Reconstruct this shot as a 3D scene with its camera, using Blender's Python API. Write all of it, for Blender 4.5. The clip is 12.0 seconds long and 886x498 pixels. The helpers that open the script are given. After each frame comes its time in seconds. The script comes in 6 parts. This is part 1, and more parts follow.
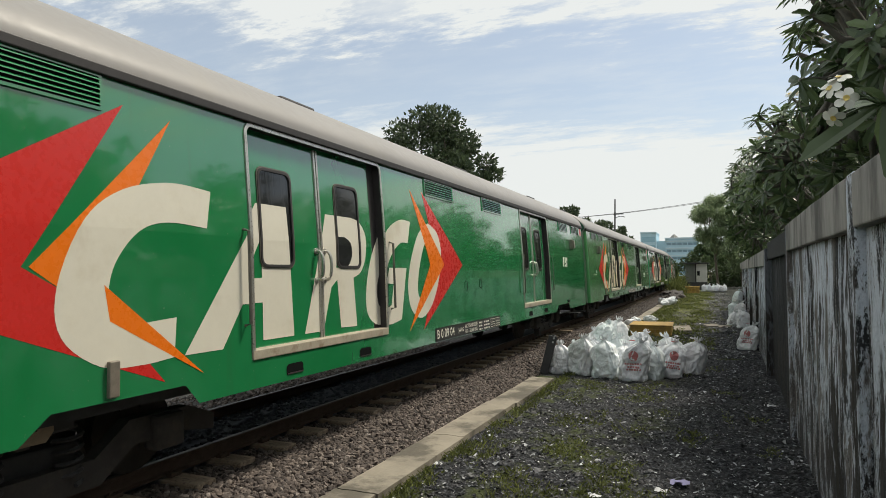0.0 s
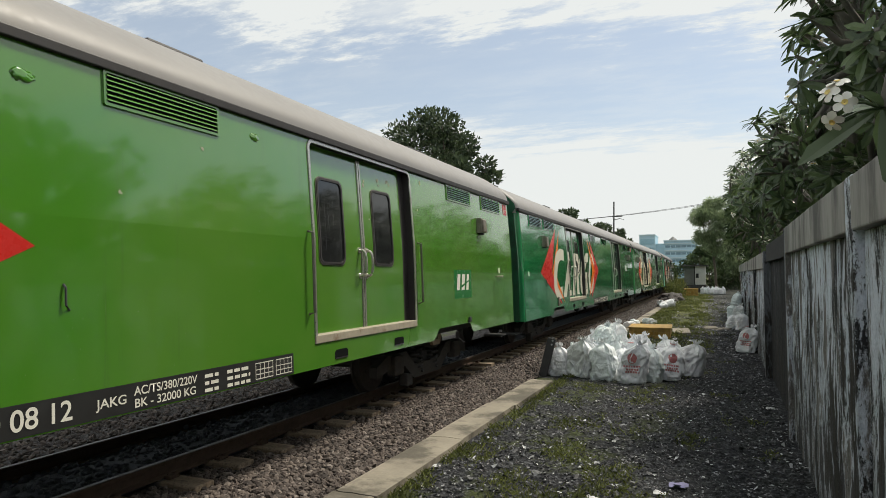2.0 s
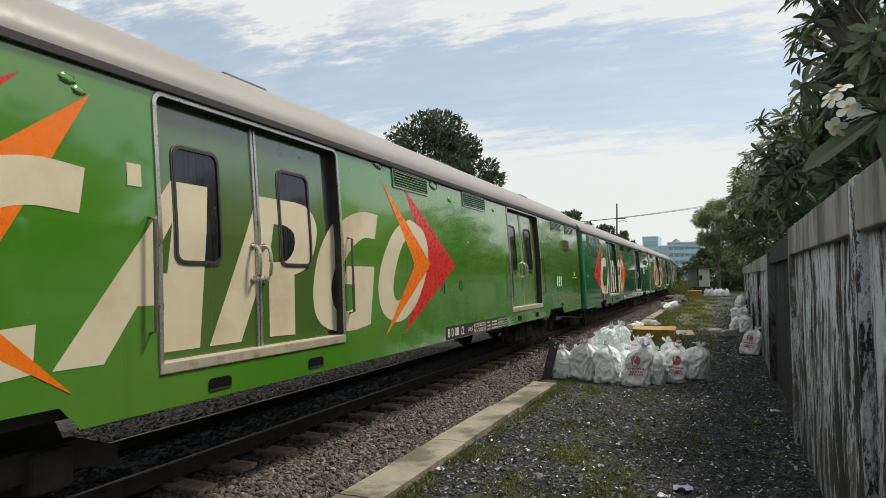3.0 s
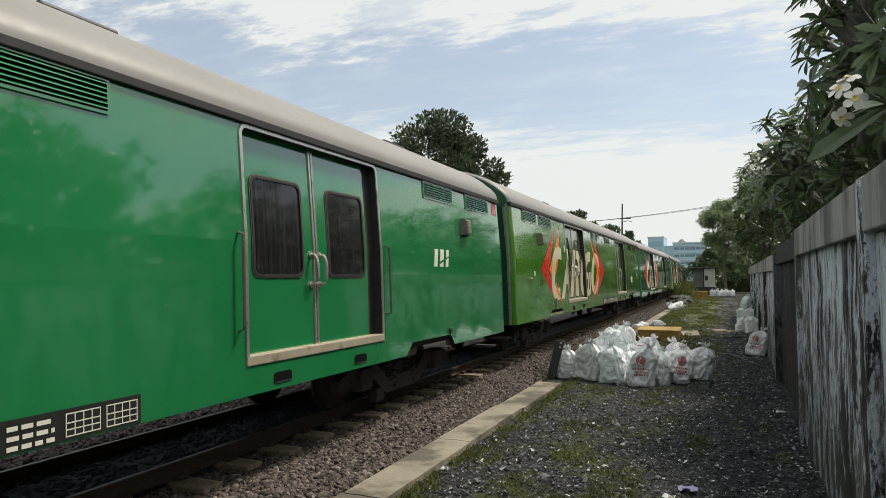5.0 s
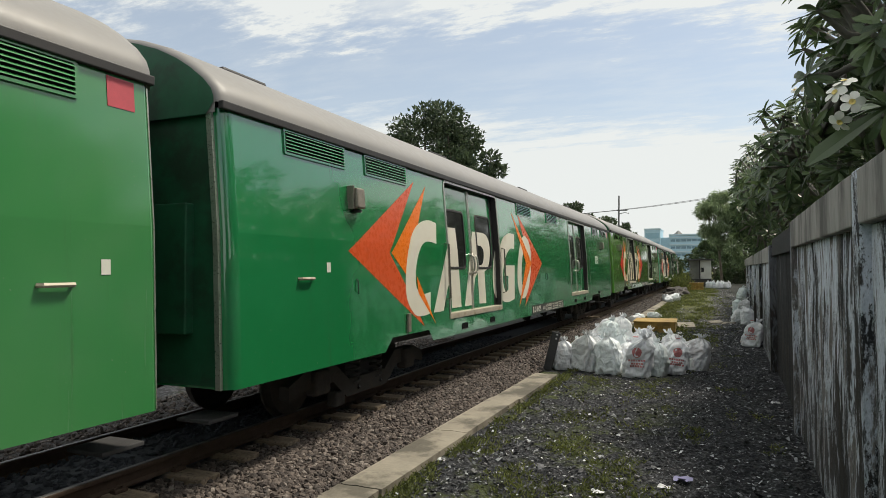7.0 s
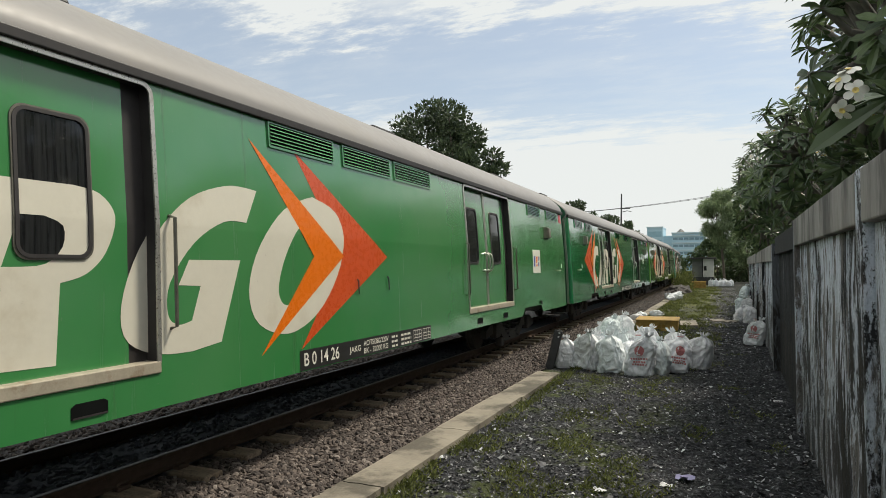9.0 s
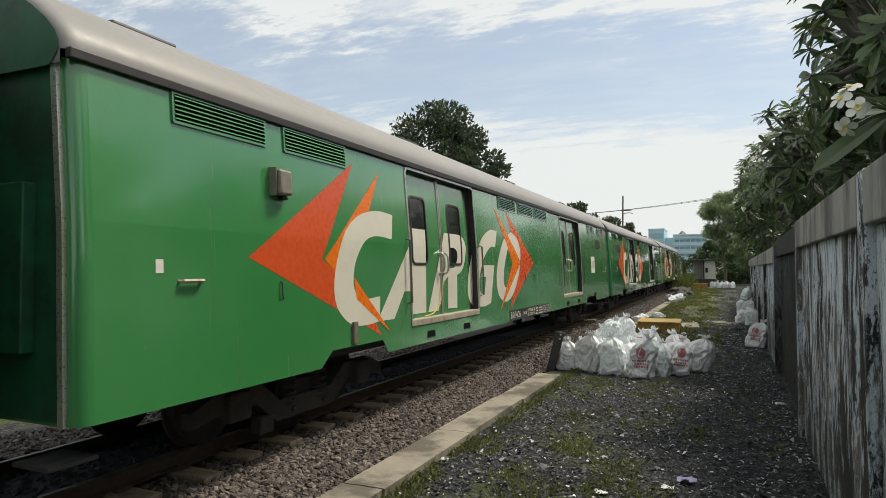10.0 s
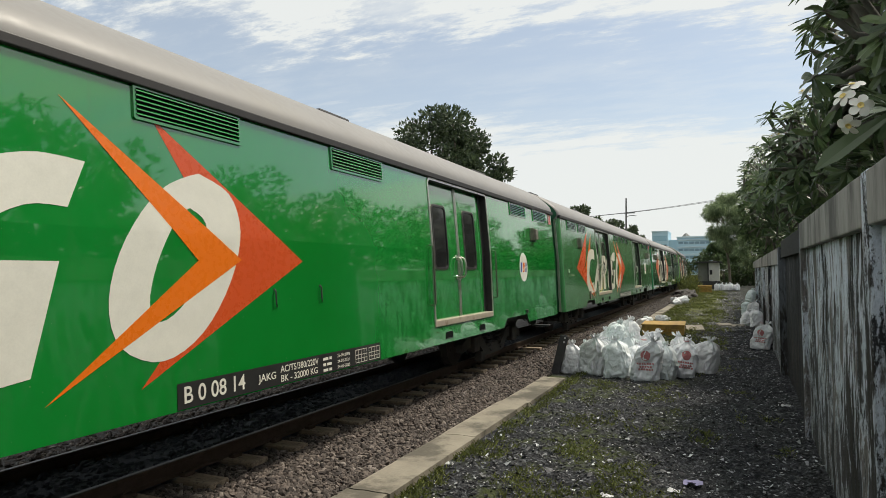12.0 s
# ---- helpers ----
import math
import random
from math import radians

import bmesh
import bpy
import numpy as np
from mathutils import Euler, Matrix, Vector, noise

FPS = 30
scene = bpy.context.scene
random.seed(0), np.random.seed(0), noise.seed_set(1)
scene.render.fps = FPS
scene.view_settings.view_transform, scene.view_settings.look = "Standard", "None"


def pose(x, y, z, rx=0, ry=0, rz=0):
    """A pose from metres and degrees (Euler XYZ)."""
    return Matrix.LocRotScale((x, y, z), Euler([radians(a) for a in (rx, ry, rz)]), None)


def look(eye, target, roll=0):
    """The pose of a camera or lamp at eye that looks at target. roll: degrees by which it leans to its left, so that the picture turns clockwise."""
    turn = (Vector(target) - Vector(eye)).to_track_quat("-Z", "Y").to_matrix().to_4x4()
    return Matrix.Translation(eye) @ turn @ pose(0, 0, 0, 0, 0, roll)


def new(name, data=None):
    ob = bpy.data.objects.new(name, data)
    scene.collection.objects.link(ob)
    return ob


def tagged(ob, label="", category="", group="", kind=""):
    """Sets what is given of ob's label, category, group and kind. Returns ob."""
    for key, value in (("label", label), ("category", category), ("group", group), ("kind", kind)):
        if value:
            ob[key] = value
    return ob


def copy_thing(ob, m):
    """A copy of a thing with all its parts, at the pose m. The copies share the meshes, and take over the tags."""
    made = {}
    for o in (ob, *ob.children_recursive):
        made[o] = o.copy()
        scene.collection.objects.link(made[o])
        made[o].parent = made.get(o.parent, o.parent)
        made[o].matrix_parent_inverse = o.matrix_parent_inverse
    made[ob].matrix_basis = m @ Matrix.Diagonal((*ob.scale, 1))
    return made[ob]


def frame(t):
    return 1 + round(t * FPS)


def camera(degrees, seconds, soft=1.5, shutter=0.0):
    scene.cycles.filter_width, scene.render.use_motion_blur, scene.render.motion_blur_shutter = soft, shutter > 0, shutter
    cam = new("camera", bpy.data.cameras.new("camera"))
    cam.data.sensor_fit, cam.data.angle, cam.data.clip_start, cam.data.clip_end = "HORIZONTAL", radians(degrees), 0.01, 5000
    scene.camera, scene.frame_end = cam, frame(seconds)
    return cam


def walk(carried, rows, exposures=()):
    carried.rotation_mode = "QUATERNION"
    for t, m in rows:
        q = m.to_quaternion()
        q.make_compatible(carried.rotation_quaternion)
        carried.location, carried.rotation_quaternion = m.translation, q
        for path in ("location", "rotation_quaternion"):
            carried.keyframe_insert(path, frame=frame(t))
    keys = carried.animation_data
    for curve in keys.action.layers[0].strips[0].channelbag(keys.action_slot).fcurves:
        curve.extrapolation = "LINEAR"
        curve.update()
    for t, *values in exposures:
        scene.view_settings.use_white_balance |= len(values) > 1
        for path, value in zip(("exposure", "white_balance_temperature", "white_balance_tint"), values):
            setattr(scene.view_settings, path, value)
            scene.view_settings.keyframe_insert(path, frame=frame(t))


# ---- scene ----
cam = camera(69.2, 12.0, soft=0.8)
EYE = (0.0, 0.0, 1.79)


def aim(yaw, pitch, roll):
    """Camera pose: yaw to the left of the track's direction, pitch up, roll."""
    y, p = radians(yaw), radians(pitch)
    way = Vector((-math.sin(y) * math.cos(p), math.cos(y) * math.cos(p), math.sin(p)))
    return look(EYE, Vector(EYE) + way * 10, roll)


# hand-held sway: seconds, yaw, pitch, roll in degrees
SWAY = [
    (0, 22.880, 2.119, -0.267),
    (0.5, 22.752, 2.145, -0.503),
    (1, 22.556, 2.198, -0.448),
    (1.5, 22.499, 2.149, -0.338),
    (2, 22.785, 2.311, -0.200),
    (2.5, 22.979, 2.581, -0.261),
    (3, 23.045, 2.540, -0.344),
    (5, 23.486, 2.513, -0.179),
    (5.5, 23.633, 2.662, -0.148),
    (6, 23.701, 2.550, -0.190),
    (6.5, 23.513, 2.098, -0.215),
    (7, 23.200, 1.780, -0.187),
    (9, 23.404, 1.613, -0.135),
    (9.5, 23.387, 1.631, -0.056),
    (10, 23.519, 1.759, -0.064),
    (10.5, 23.476, 1.750, -0.060),
    (11, 23.547, 1.852, -0.386),
    (11.5, 23.650, 1.965, -0.449),
    (12, 23.823, 2.126, -0.501),
]
walk(cam, [(t, aim(a, b, c)) for t, a, b, c in SWAY], [(0, 0.38, 6720, 6), (12, 0.38, 6720, 6)])

# ---- light ----
SUN_AZ, SUN_EL = 42.0, 58.0      # degrees clockwise from the track's direction, and above the horizon
world = bpy.data.worlds.new("sky")
scene.world = world
world.use_nodes = True
wn, wl = world.node_tree.nodes, world.node_tree.links
wn.clear()


def sky_world():
    out = wn.new("ShaderNodeOutputWorld")
    bg = wn.new("ShaderNodeBackground")
    sky = wn.new("ShaderNodeTexSky")
    sky.sky_type = "NISHITA"
    sky.sun_disc = False
    sky.sun_elevation, sky.sun_rotation = radians(SUN_EL), radians(SUN_AZ)
    sky.air_density, sky.dust_density, sky.ozone_density = 1.0, 1.5, 1.3
    tc = wn.new("ShaderNodeTexCoord")
    sep = wn.new("ShaderNodeSeparateXYZ")
    wl.new(tc.outputs["Generated"], sep.inputs[0])

    def math_node(op, a, b=None):
        n = wn.new("ShaderNodeMath")
        n.operation = op
        for i, v in enumerate((a, b)):
            if v is None:
                continue
            if isinstance(v, (int, float)):
                n.inputs[i].default_value = v
            else:
                wl.new(v, n.inputs[i])
        return n.outputs[0]

    up = math_node("MAXIMUM", sep.outputs[2], 0.0)
    den = math_node("ADD", up, 0.10)
    comb = wn.new("ShaderNodeCombineXYZ")
    wl.new(math_node("DIVIDE", sep.outputs[0], den), comb.inputs[0])
    wl.new(math_node("DIVIDE", sep.outputs[1], den), comb.inputs[1])
    mp = wn.new("ShaderNodeMapping")
    mp.inputs["Rotation"].default_value = (0, 0, radians(-20))
    mp.inputs["Scale"].default_value = (0.42, 1.0, 1.0)
    mp.inputs["Location"].default_value = CLOUD_SHIFT
    wl.new(comb.outputs[0], mp.inputs[0])

    def cloud(scale, detail, rough, lo, hi):
        n = wn.new("ShaderNodeTexNoise")
        n.inputs["Scale"].default_value, n.inputs["Detail"].default_value, n.inputs["Roughness"].default_value = scale, detail, rough
        wl.new(mp.outputs[0], n.inputs["Vector"])
        r = wn.new("ShaderNodeMapRange")
        r.interpolation_type = "SMOOTHSTEP"
        r.inputs["From Min"].default_value, r.inputs["From Max"].default_value = lo, hi
        wl.new(n.outputs["Fac"], r.inputs["Value"])
        return r.outputs[0]

    big = cloud(1.1, 8, 0.6, 0.25, 0.75)
    fine = cloud(6.5, 12, 0.66, 0.36, 0.68)

    def rise(v, lo, hi):
        r = wn.new("ShaderNodeMapRange")
        r.interpolation_type = "SMOOTHSTEP"
        r.inputs["From Min"].default_value, r.inputs["From Max"].default_value = lo, hi
        wl.new(v, r.inputs["Value"])
        return r.outputs[0]

    # a broken bank of cloud high up, clear sky under it, pale haze above the horizon
    height = math_node("ADD", sep.outputs[2], math_node("ADD", math_node("MULTIPLY", math_node("SUBTRACT", big, 0.5), 0.085), math_node("MULTIPLY", math_node("SUBTRACT", fine, 0.5), 0.045)))
    bank = math_node("MULTIPLY", rise(height, 0.322, 0.376), math_node("ADD", math_node("MULTIPLY", fine, 0.45), 0.50))
    low = math_node("MULTIPLY", rise(height, 0.235, 0.165), math_node("ADD", math_node("MULTIPLY", fine, 0.16), 0.74))
    wisp = math_node("MULTIPLY", math_node("MULTIPLY", big, fine), 0.22)
    cover = math_node("MINIMUM", math_node("ADD", math_node("ADD", bank, low), math_node("ADD", wisp, 0.31)), 0.96)
    mix = wn.new("ShaderNodeMix")
    mix.data_type = "RGBA"
    wl.new(cover, mix.inputs[0])
    wl.new(sky.outputs[0], mix.inputs[6])
    mix.inputs[7].default_value = CLOUD_COLOUR
    wl.new(mix.outputs[2], bg.inputs[0])
    bg.inputs[1].default_value = SKY_STRENGTH
    wl.new(bg.outputs[0], out.inputs[0])


CLOUD_SHIFT = (0.3, 0.55, 0.0)
CLOUD_COLOUR = (6.2, 6.35, 6.5, 1.0)
SKY_STRENGTH = 0.105
sky_world()
sun_data = bpy.data.lights.new("sun", "SUN")
sun_data.energy, sun_data.angle, sun_data.color = 3.0, radians(11), (1.0, 0.93, 0.82)
sun = new("sun", sun_data)
az, el = radians(SUN_AZ), radians(SUN_EL)
sun.matrix_basis = look((30 * math.sin(az), 30 * math.cos(az), 40), Vector((30 * math.sin(az), 30 * math.cos(az), 40)) - Vector((math.sin(az) * math.cos(el), math.cos(az) * math.cos(el), math.sin(el))))


# ---- materials ----
def ramp(nt, fac, stops):
    n = nt.nodes.new("ShaderNodeValToRGB")
    e = n.color_ramp.elements
    e[0].position, e[0].color = stops[0][0], (*stops[0][1], 1)
    e[1].position, e[1].color = stops[-1][0], (*stops[-1][1], 1)
    for p, c in stops[1:-1]:
        x = e.new(p)
        x.color = (*c, 1)
    nt.links.new(fac, n.inputs[0])
    return n.outputs[0]


def coords(nt, scale=(1, 1, 1), world_space=False):
    m = nt.nodes.new("ShaderNodeMapping")
    m.inputs["Scale"].default_value = scale
    if world_space:
        g = nt.nodes.new("ShaderNodeNewGeometry")
        nt.links.new(g.outputs["Position"], m.inputs[0])
    else:
        c = nt.nodes.new("ShaderNodeTexCoord")
        nt.links.new(c.outputs["Object"], m.inputs[0])
    return m.outputs[0]


def noise_tex(nt, vec, scale, detail=6, rough=0.6, distortion=0.0):
    n = nt.nodes.new("ShaderNodeTexNoise")
    n.inputs["Scale"].default_value, n.inputs["Detail"].default_value = scale, detail
    n.inputs["Roughness"].default_value, n.inputs["Distortion"].default_value = rough, distortion
    nt.links.new(vec, n.inputs["Vector"])
    return n.outputs["Fac"]


def mixed(nt, fac, a, b, mode="MIX"):
    n = nt.nodes.new("ShaderNodeMix")
    n.data_type, n.blend_type = "RGBA", mode
    for k, v in ((0, fac), (6, a), (7, b)):
        if isinstance(v, (int, float)):
            n.inputs[k].default_value = v
        elif isinstance(v, tuple):
            n.inputs[k].default_value = (*v, 1)
        else:
            nt.links.new(v, n.inputs[k])
    return n.outputs[2]


def band(nt, fac, lo, hi, a=0.0, b=1.0):
    n = nt.nodes.new("ShaderNodeMapRange")
    n.interpolation_type = "SMOOTHSTEP"
    for k, v in (("From Min", lo), ("From Max", hi), ("To Min", a), ("To Max", b)):
        n.inputs[k].default_value = v
    nt.links.new(fac, n.inputs["Value"])
    return n.outputs[0]


def bumped(nt, fac, strength, distance):
    n = nt.nodes.new("ShaderNodeBump")
    n.inputs["Strength"].default_value, n.inputs["Distance"].default_value = strength, distance
    nt.links.new(fac, n.inputs["Height"])
    return n.outputs[0]


def blank(name):
    m = bpy.data.materials.new(name)
    m.use_nodes = True
    nt = m.node_tree
    return m, nt, nt.nodes["Principled BSDF"]


def plain(name, colour, rough=0.6, metal=0.0, vary=0.25, scale=6.0, bump=0.0, dist=0.01, dirt=None, spec=None, world_space=False, stretch=(1, 1, 1)):
    """Base colour with grain at two scales, optional dirt colour in patches, and a fine relief."""
    m, nt, b = blank(name)
    v = coords(nt, stretch, world_space)
    n1, n2 = noise_tex(nt, v, scale), noise_tex(nt, v, scale * 9, 3)
    lo = tuple(c * (1 - vary) for c in colour)
    hi = tuple(min(1, c * (1 + vary)) for c in colour)
    c = ramp(nt, n1, [(0.3, lo), (0.7, hi)])
    c = mixed(nt, 0.35, c, ramp(nt, n2, [(0.3, lo), (0.7, hi)]))
    if dirt:
        c = mixed(nt, band(nt, noise_tex(nt, v, scale * 0.6, 8, 0.65), dirt[1], dirt[2], 0, dirt[3]), c, dirt[0])
    nt.links.new(c, b.inputs["Base Color"])
    nt.links.new(band(nt, n2, 0.2, 0.8, rough * 0.85, min(1, rough * 1.15)), b.inputs["Roughness"])
    b.inputs["Metallic"].default_value = metal
    if spec is not None:
        b.inputs["Specular IOR Level"].default_value = spec
    if bump:
        nt.links.new(bumped(nt, n2, bump, dist), b.inputs["Normal"])
    return m


def paint(name, colour, fade, rough=0.1, grime=0.25, coat=0.03, ior=1.75):
    """Glossy wagon enamel: faint fading in patches, thin vertical dirt runs, slightly wavy sheet metal."""
    m, nt, b = blank(name)
    v = coords(nt)
    big = noise_tex(nt, v, 0.45, 4)
    c = mixed(nt, band(nt, big, 0.35, 0.7), colour, fade)
    runs = noise_tex(nt, coords(nt, (1, 5, 0.22)), 1.6, 8, 0.7)
    c = mixed(nt, band(nt, runs, 0.56, 0.78, 0, grime), c, (0.05, 0.055, 0.03))
    specks = noise_tex(nt, v, 38, 2)
    c = mixed(nt, band(nt, specks, 0.72, 0.78, 0, 0.35), c, (0.25, 0.27, 0.2))
    nt.links.new(c, b.inputs["Base Color"])
    nt.links.new(band(nt, runs, 0.4, 0.8, rough, rough + 0.18), b.inputs["Roughness"])
    b.inputs["Coat Weight"].default_value, b.inputs["Coat Roughness"].default_value = 1.0, coat
    b.inputs["Coat IOR"].default_value = ior
    nt.links.new(bumped(nt, noise_tex(nt, coords(nt, (1, 1.3, 0.8)), 1.1, 3), 0.035, 0.05), b.inputs["Normal"])
    return m


def leaf_mat(name, dark, light, gloss=0.4, through_light=0.25):
    m, nt, b = blank(name)
    g = nt.nodes.new("ShaderNodeNewGeometry")
    c = ramp(nt, g.outputs["Random Per Island"], [(0.0, dark), (0.75, light), (1.0, tuple(x * 1.5 for x in light))])
    big = noise_tex(nt, coords(nt, (1, 1, 1), True), 0.9, 3)
    c = mixed(nt, band(nt, big, 0.4, 0.65, 0, 0.5), c, dark)
    nt.links.new(c, b.inputs["Base Color"])
    b.inputs["Roughness"].default_value = gloss
    tr = nt.nodes.new("ShaderNodeBsdfTranslucent")
    nt.links.new(c, tr.inputs[0])
    mx = nt.nodes.new("ShaderNodeMixShader")
    mx.inputs[0].default_value = through_light
    nt.links.new(b.outputs[0], mx.inputs[1])
    nt.links.new(tr.outputs[0], mx.inputs[2])
    nt.links.new(mx.outputs[0], nt.nodes["Material Output"].inputs[0])
    return m


def ground_mat():
    m, nt, b = blank("ground_soil")
    v = coords(nt, (1, 1, 1), True)
    fine, mid, big = noise_tex(nt, v, 22, 6, 0.7), noise_tex(nt, v, 3.2, 8, 0.68), noise_tex(nt, v, 0.75, 5, 0.6)
    c = ramp(nt, fine, [(0.36, (0.005, 0.0052, 0.0062)), (0.53, (0.026, 0.0267, 0.031)), (0.70, (0.17, 0.174, 0.19))])
    moss = ramp(nt, fine, [(0.3, (0.014, 0.02, 0.007)), (0.7, (0.085, 0.10, 0.03))])
    patch = band(nt, mixed(nt, 0.45, big, mid), 0.47, 0.57)
    sx = nt.nodes.new("ShaderNodeSeparateXYZ")
    nt.links.new(v, sx.inputs[0])
    strip = band(nt, sx.outputs[0], -0.1, -1.4, 0.06, 0.85)
    mm = nt.nodes.new("ShaderNodeMath")
    mm.operation = "MULTIPLY"
    nt.links.new(patch, mm.inputs[0])
    nt.links.new(strip, mm.inputs[1])
    c = mixed(nt, mm.outputs[0], c, moss)
    far = nt.nodes.new("ShaderNodeMath")
    far.operation = "MULTIPLY"
    nt.links.new(band(nt, sx.outputs[1], 20, 38, 0, 0.9), far.inputs[0])
    nt.links.new(band(nt, sx.outputs[0], 0.1, -0.9, 0.15, 1.0), far.inputs[1])
    far2 = nt.nodes.new("ShaderNodeMath")
    far2.operation = "MULTIPLY"
    nt.links.new(far.outputs[0], far2.inputs[0])
    nt.links.new(band(nt, mixed(nt, 0.5, mid, big), 0.42, 0.56, 0.25, 1.0), far2.inputs[1])
    c = mixed(nt, far2.outputs[0], c, ramp(nt, fine, [(0.3, (0.035, 0.045, 0.012)), (0.7, (0.19, 0.195, 0.05))]))
    nt.links.new(c, b.inputs["Base Color"])
    b.inputs["Roughness"].default_value = 0.93
    b.inputs["Specular IOR Level"].default_value = 0.2
    nt.links.new(bumped(nt, mixed(nt, 0.5, fine, mid), 0.9, 0.04), b.inputs["Normal"])
    return m


def stone_mat():
    m, nt, b = blank("ballast_stone")
    g = nt.nodes.new("ShaderNodeNewGeometry")
    c = ramp(nt, g.outputs["Random Per Island"], [(0.0, (0.025, 0.020, 0.018)), (0.5, (0.082, 0.065, 0.056)), (0.85, (0.145, 0.115, 0.098)), (1.0, (0.24, 0.205, 0.18))])
    n = noise_tex(nt, coords(nt), 60, 3)
    c = mixed(nt, band(nt, n, 0.4, 0.7, 0, 0.4), c, (0.07, 0.05, 0.045))
    nt.links.new(c, b.inputs["Base Color"])
    b.inputs["Roughness"].default_value = 0.85
    return m


def wall_mat():
    """Old lime-washed concrete: blue-white paint left in upright patches, bare grey between, black mould running down from the coping."""
    m, nt, b = blank("weathered_concrete")
    p = coords(nt, (1, 1, 1), True)
    sx = nt.nodes.new("ShaderNodeSeparateXYZ")
    nt.links.new(p, sx.inputs[0])
    s1 = noise_tex(nt, coords(nt, (1, 1, 0.30), True), 2.6, 12, 0.72, 0.5)
    s2 = noise_tex(nt, coords(nt, (1, 1, 0.16), True), 6.0, 12, 0.78, 0.5)
    s3 = noise_tex(nt, coords(nt, (1, 1, 0.07), True), 24.0, 6, 0.7, 0.2)
    big = noise_tex(nt, coords(nt, (1, 0.8, 0.22), True), 1.3, 5, 0.6)
    grain = noise_tex(nt, p, 55, 6, 0.75)

    def times(a, c):
        q = nt.nodes.new("ShaderNodeMath")
        q.operation = "MULTIPLY"
        nt.links.new(a, q.inputs[0])
        nt.links.new(c, q.inputs[1])
        return q.outputs[0]

    base = ramp(nt, mixed(nt, 0.5, grain, s3), [(0.36, (0.045, 0.042, 0.042)), (0.52, (0.17, 0.16, 0.155)), (0.66, (0.34, 0.32, 0.30))])
    lime = ramp(nt, mixed(nt, 0.4, s2, grain), [(0.38, (0.34, 0.39, 0.46)), (0.52, (0.62, 0.66, 0.74)), (0.64, (0.82, 0.84, 0.89))])
    c = mixed(nt, band(nt, mixed(nt, 0.35, s1, s2), 0.455, 0.49), base, lime)
    c = mixed(nt, band(nt, mixed(nt, 0.25, s3, grain), 0.55, 0.66, 0, 0.75), c, (0.05, 0.047, 0.045))
    c = mixed(nt, band(nt, mixed(nt, 0.12, mixed(nt, 0.45, s2, big), grain), 0.512, 0.540, 0, 0.97), c, (0.012, 0.012, 0.013))
    # one bay is blackened nearly all over; damp and mould climb from the foot
    bay = times(band(nt, sx.outputs[1], 8.55, 8.75), band(nt, sx.outputs[1], 13.65, 13.3))
    c = mixed(nt, times(bay, band(nt, mixed(nt, 0.5, s1, s2), 0.60, 0.52, 0.55, 0.97)), c, (0.012, 0.012, 0.014))
    damp = nt.nodes.new("ShaderNodeMath")
    damp.operation = "ADD"
    nt.links.new(mixed(nt, 0.35, s1, s2), damp.inputs[0])
    nt.links.new(band(nt, sx.outputs[2], 2.0, 0.2, 0.0, 0.075), damp.inputs[1])
    c = mixed(nt, band(nt, damp.outputs[0], 0.545, 0.585, 0, 0.95), c, mixed(nt, 0.5, ramp(nt, s2, [(0.42, (0.006, 0.006, 0.007)), (0.60, (0.075, 0.062, 0.052))]), (0.012, 0.012, 0.012)))
    nt.links.new(c, b.inputs["Base Color"])
    b.inputs["Roughness"].default_value = 0.92
    b.inputs["Specular IOR Level"].default_value = 0.25
    nt.links.new(bumped(nt, mixed(nt, 0.4, s2, grain), 0.8, 0.02), b.inputs["Normal"])
    return m


M_SOIL, M_STONE, M_WALL = ground_mat(), stone_mat(), wall_mat()
M_CAP = plain("bare_concrete", (0.31, 0.295, 0.275), 0.9, vary=0.35, scale=2.5, bump=0.4, dirt=((0.07, 0.066, 0.062), 0.47, 0.63, 0.85), world_space=True, stretch=(1, 1, 0.3))
M_CAP_DARK = plain("blackened_concrete", (0.015, 0.015, 0.016), 0.9, vary=0.4, scale=3, bump=0.4, world_space=True)
M_KERB = plain("kerb_concrete", (0.25, 0.22, 0.175), 0.9, vary=0.22, scale=2.2, bump=0.35, dirt=((0.075, 0.066, 0.052), 0.46, 0.60, 0.85), world_space=True)
M_BED = plain("ballast_bed", (0.075, 0.066, 0.062), 0.95, vary=0.6, scale=16, bump=1.0, dist=0.05, world_space=True)
M_RAIL = plain("rusty_rail", (0.10, 0.068, 0.052), 0.8, vary=0.3, scale=9, bump=0.3, spec=0.2)
M_RAILTOP = plain("worn_rail_head", (0.11, 0.10, 0.095), 0.5, metal=0.5, vary=0.15, scale=10)
M_ROOF = plain("roof_aluminium_paint", (0.225, 0.212, 0.203), 0.50, metal=0.05, vary=0.1, scale=1.2, dirt=((0.24, 0.22, 0.19), 0.52, 0.75, 0.6))
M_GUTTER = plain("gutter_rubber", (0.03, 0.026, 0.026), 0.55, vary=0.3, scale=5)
M_STEEL = plain("stainless_trim", (0.55, 0.53, 0.48), 0.3, metal=0.75, vary=0.15, scale=7, dirt=((0.2, 0.15, 0.1), 0.52, 0.72, 0.6))
M_SILL = plain("scuffed_sill", (0.42, 0.37, 0.29), 0.5, metal=0.2, vary=0.2, scale=8, dirt=((0.22, 0.15, 0.09), 0.52, 0.68, 0.8))
M_UNDER = plain("underframe_black", (0.045, 0.044, 0.046), 0.75, vary=0.4, scale=6)
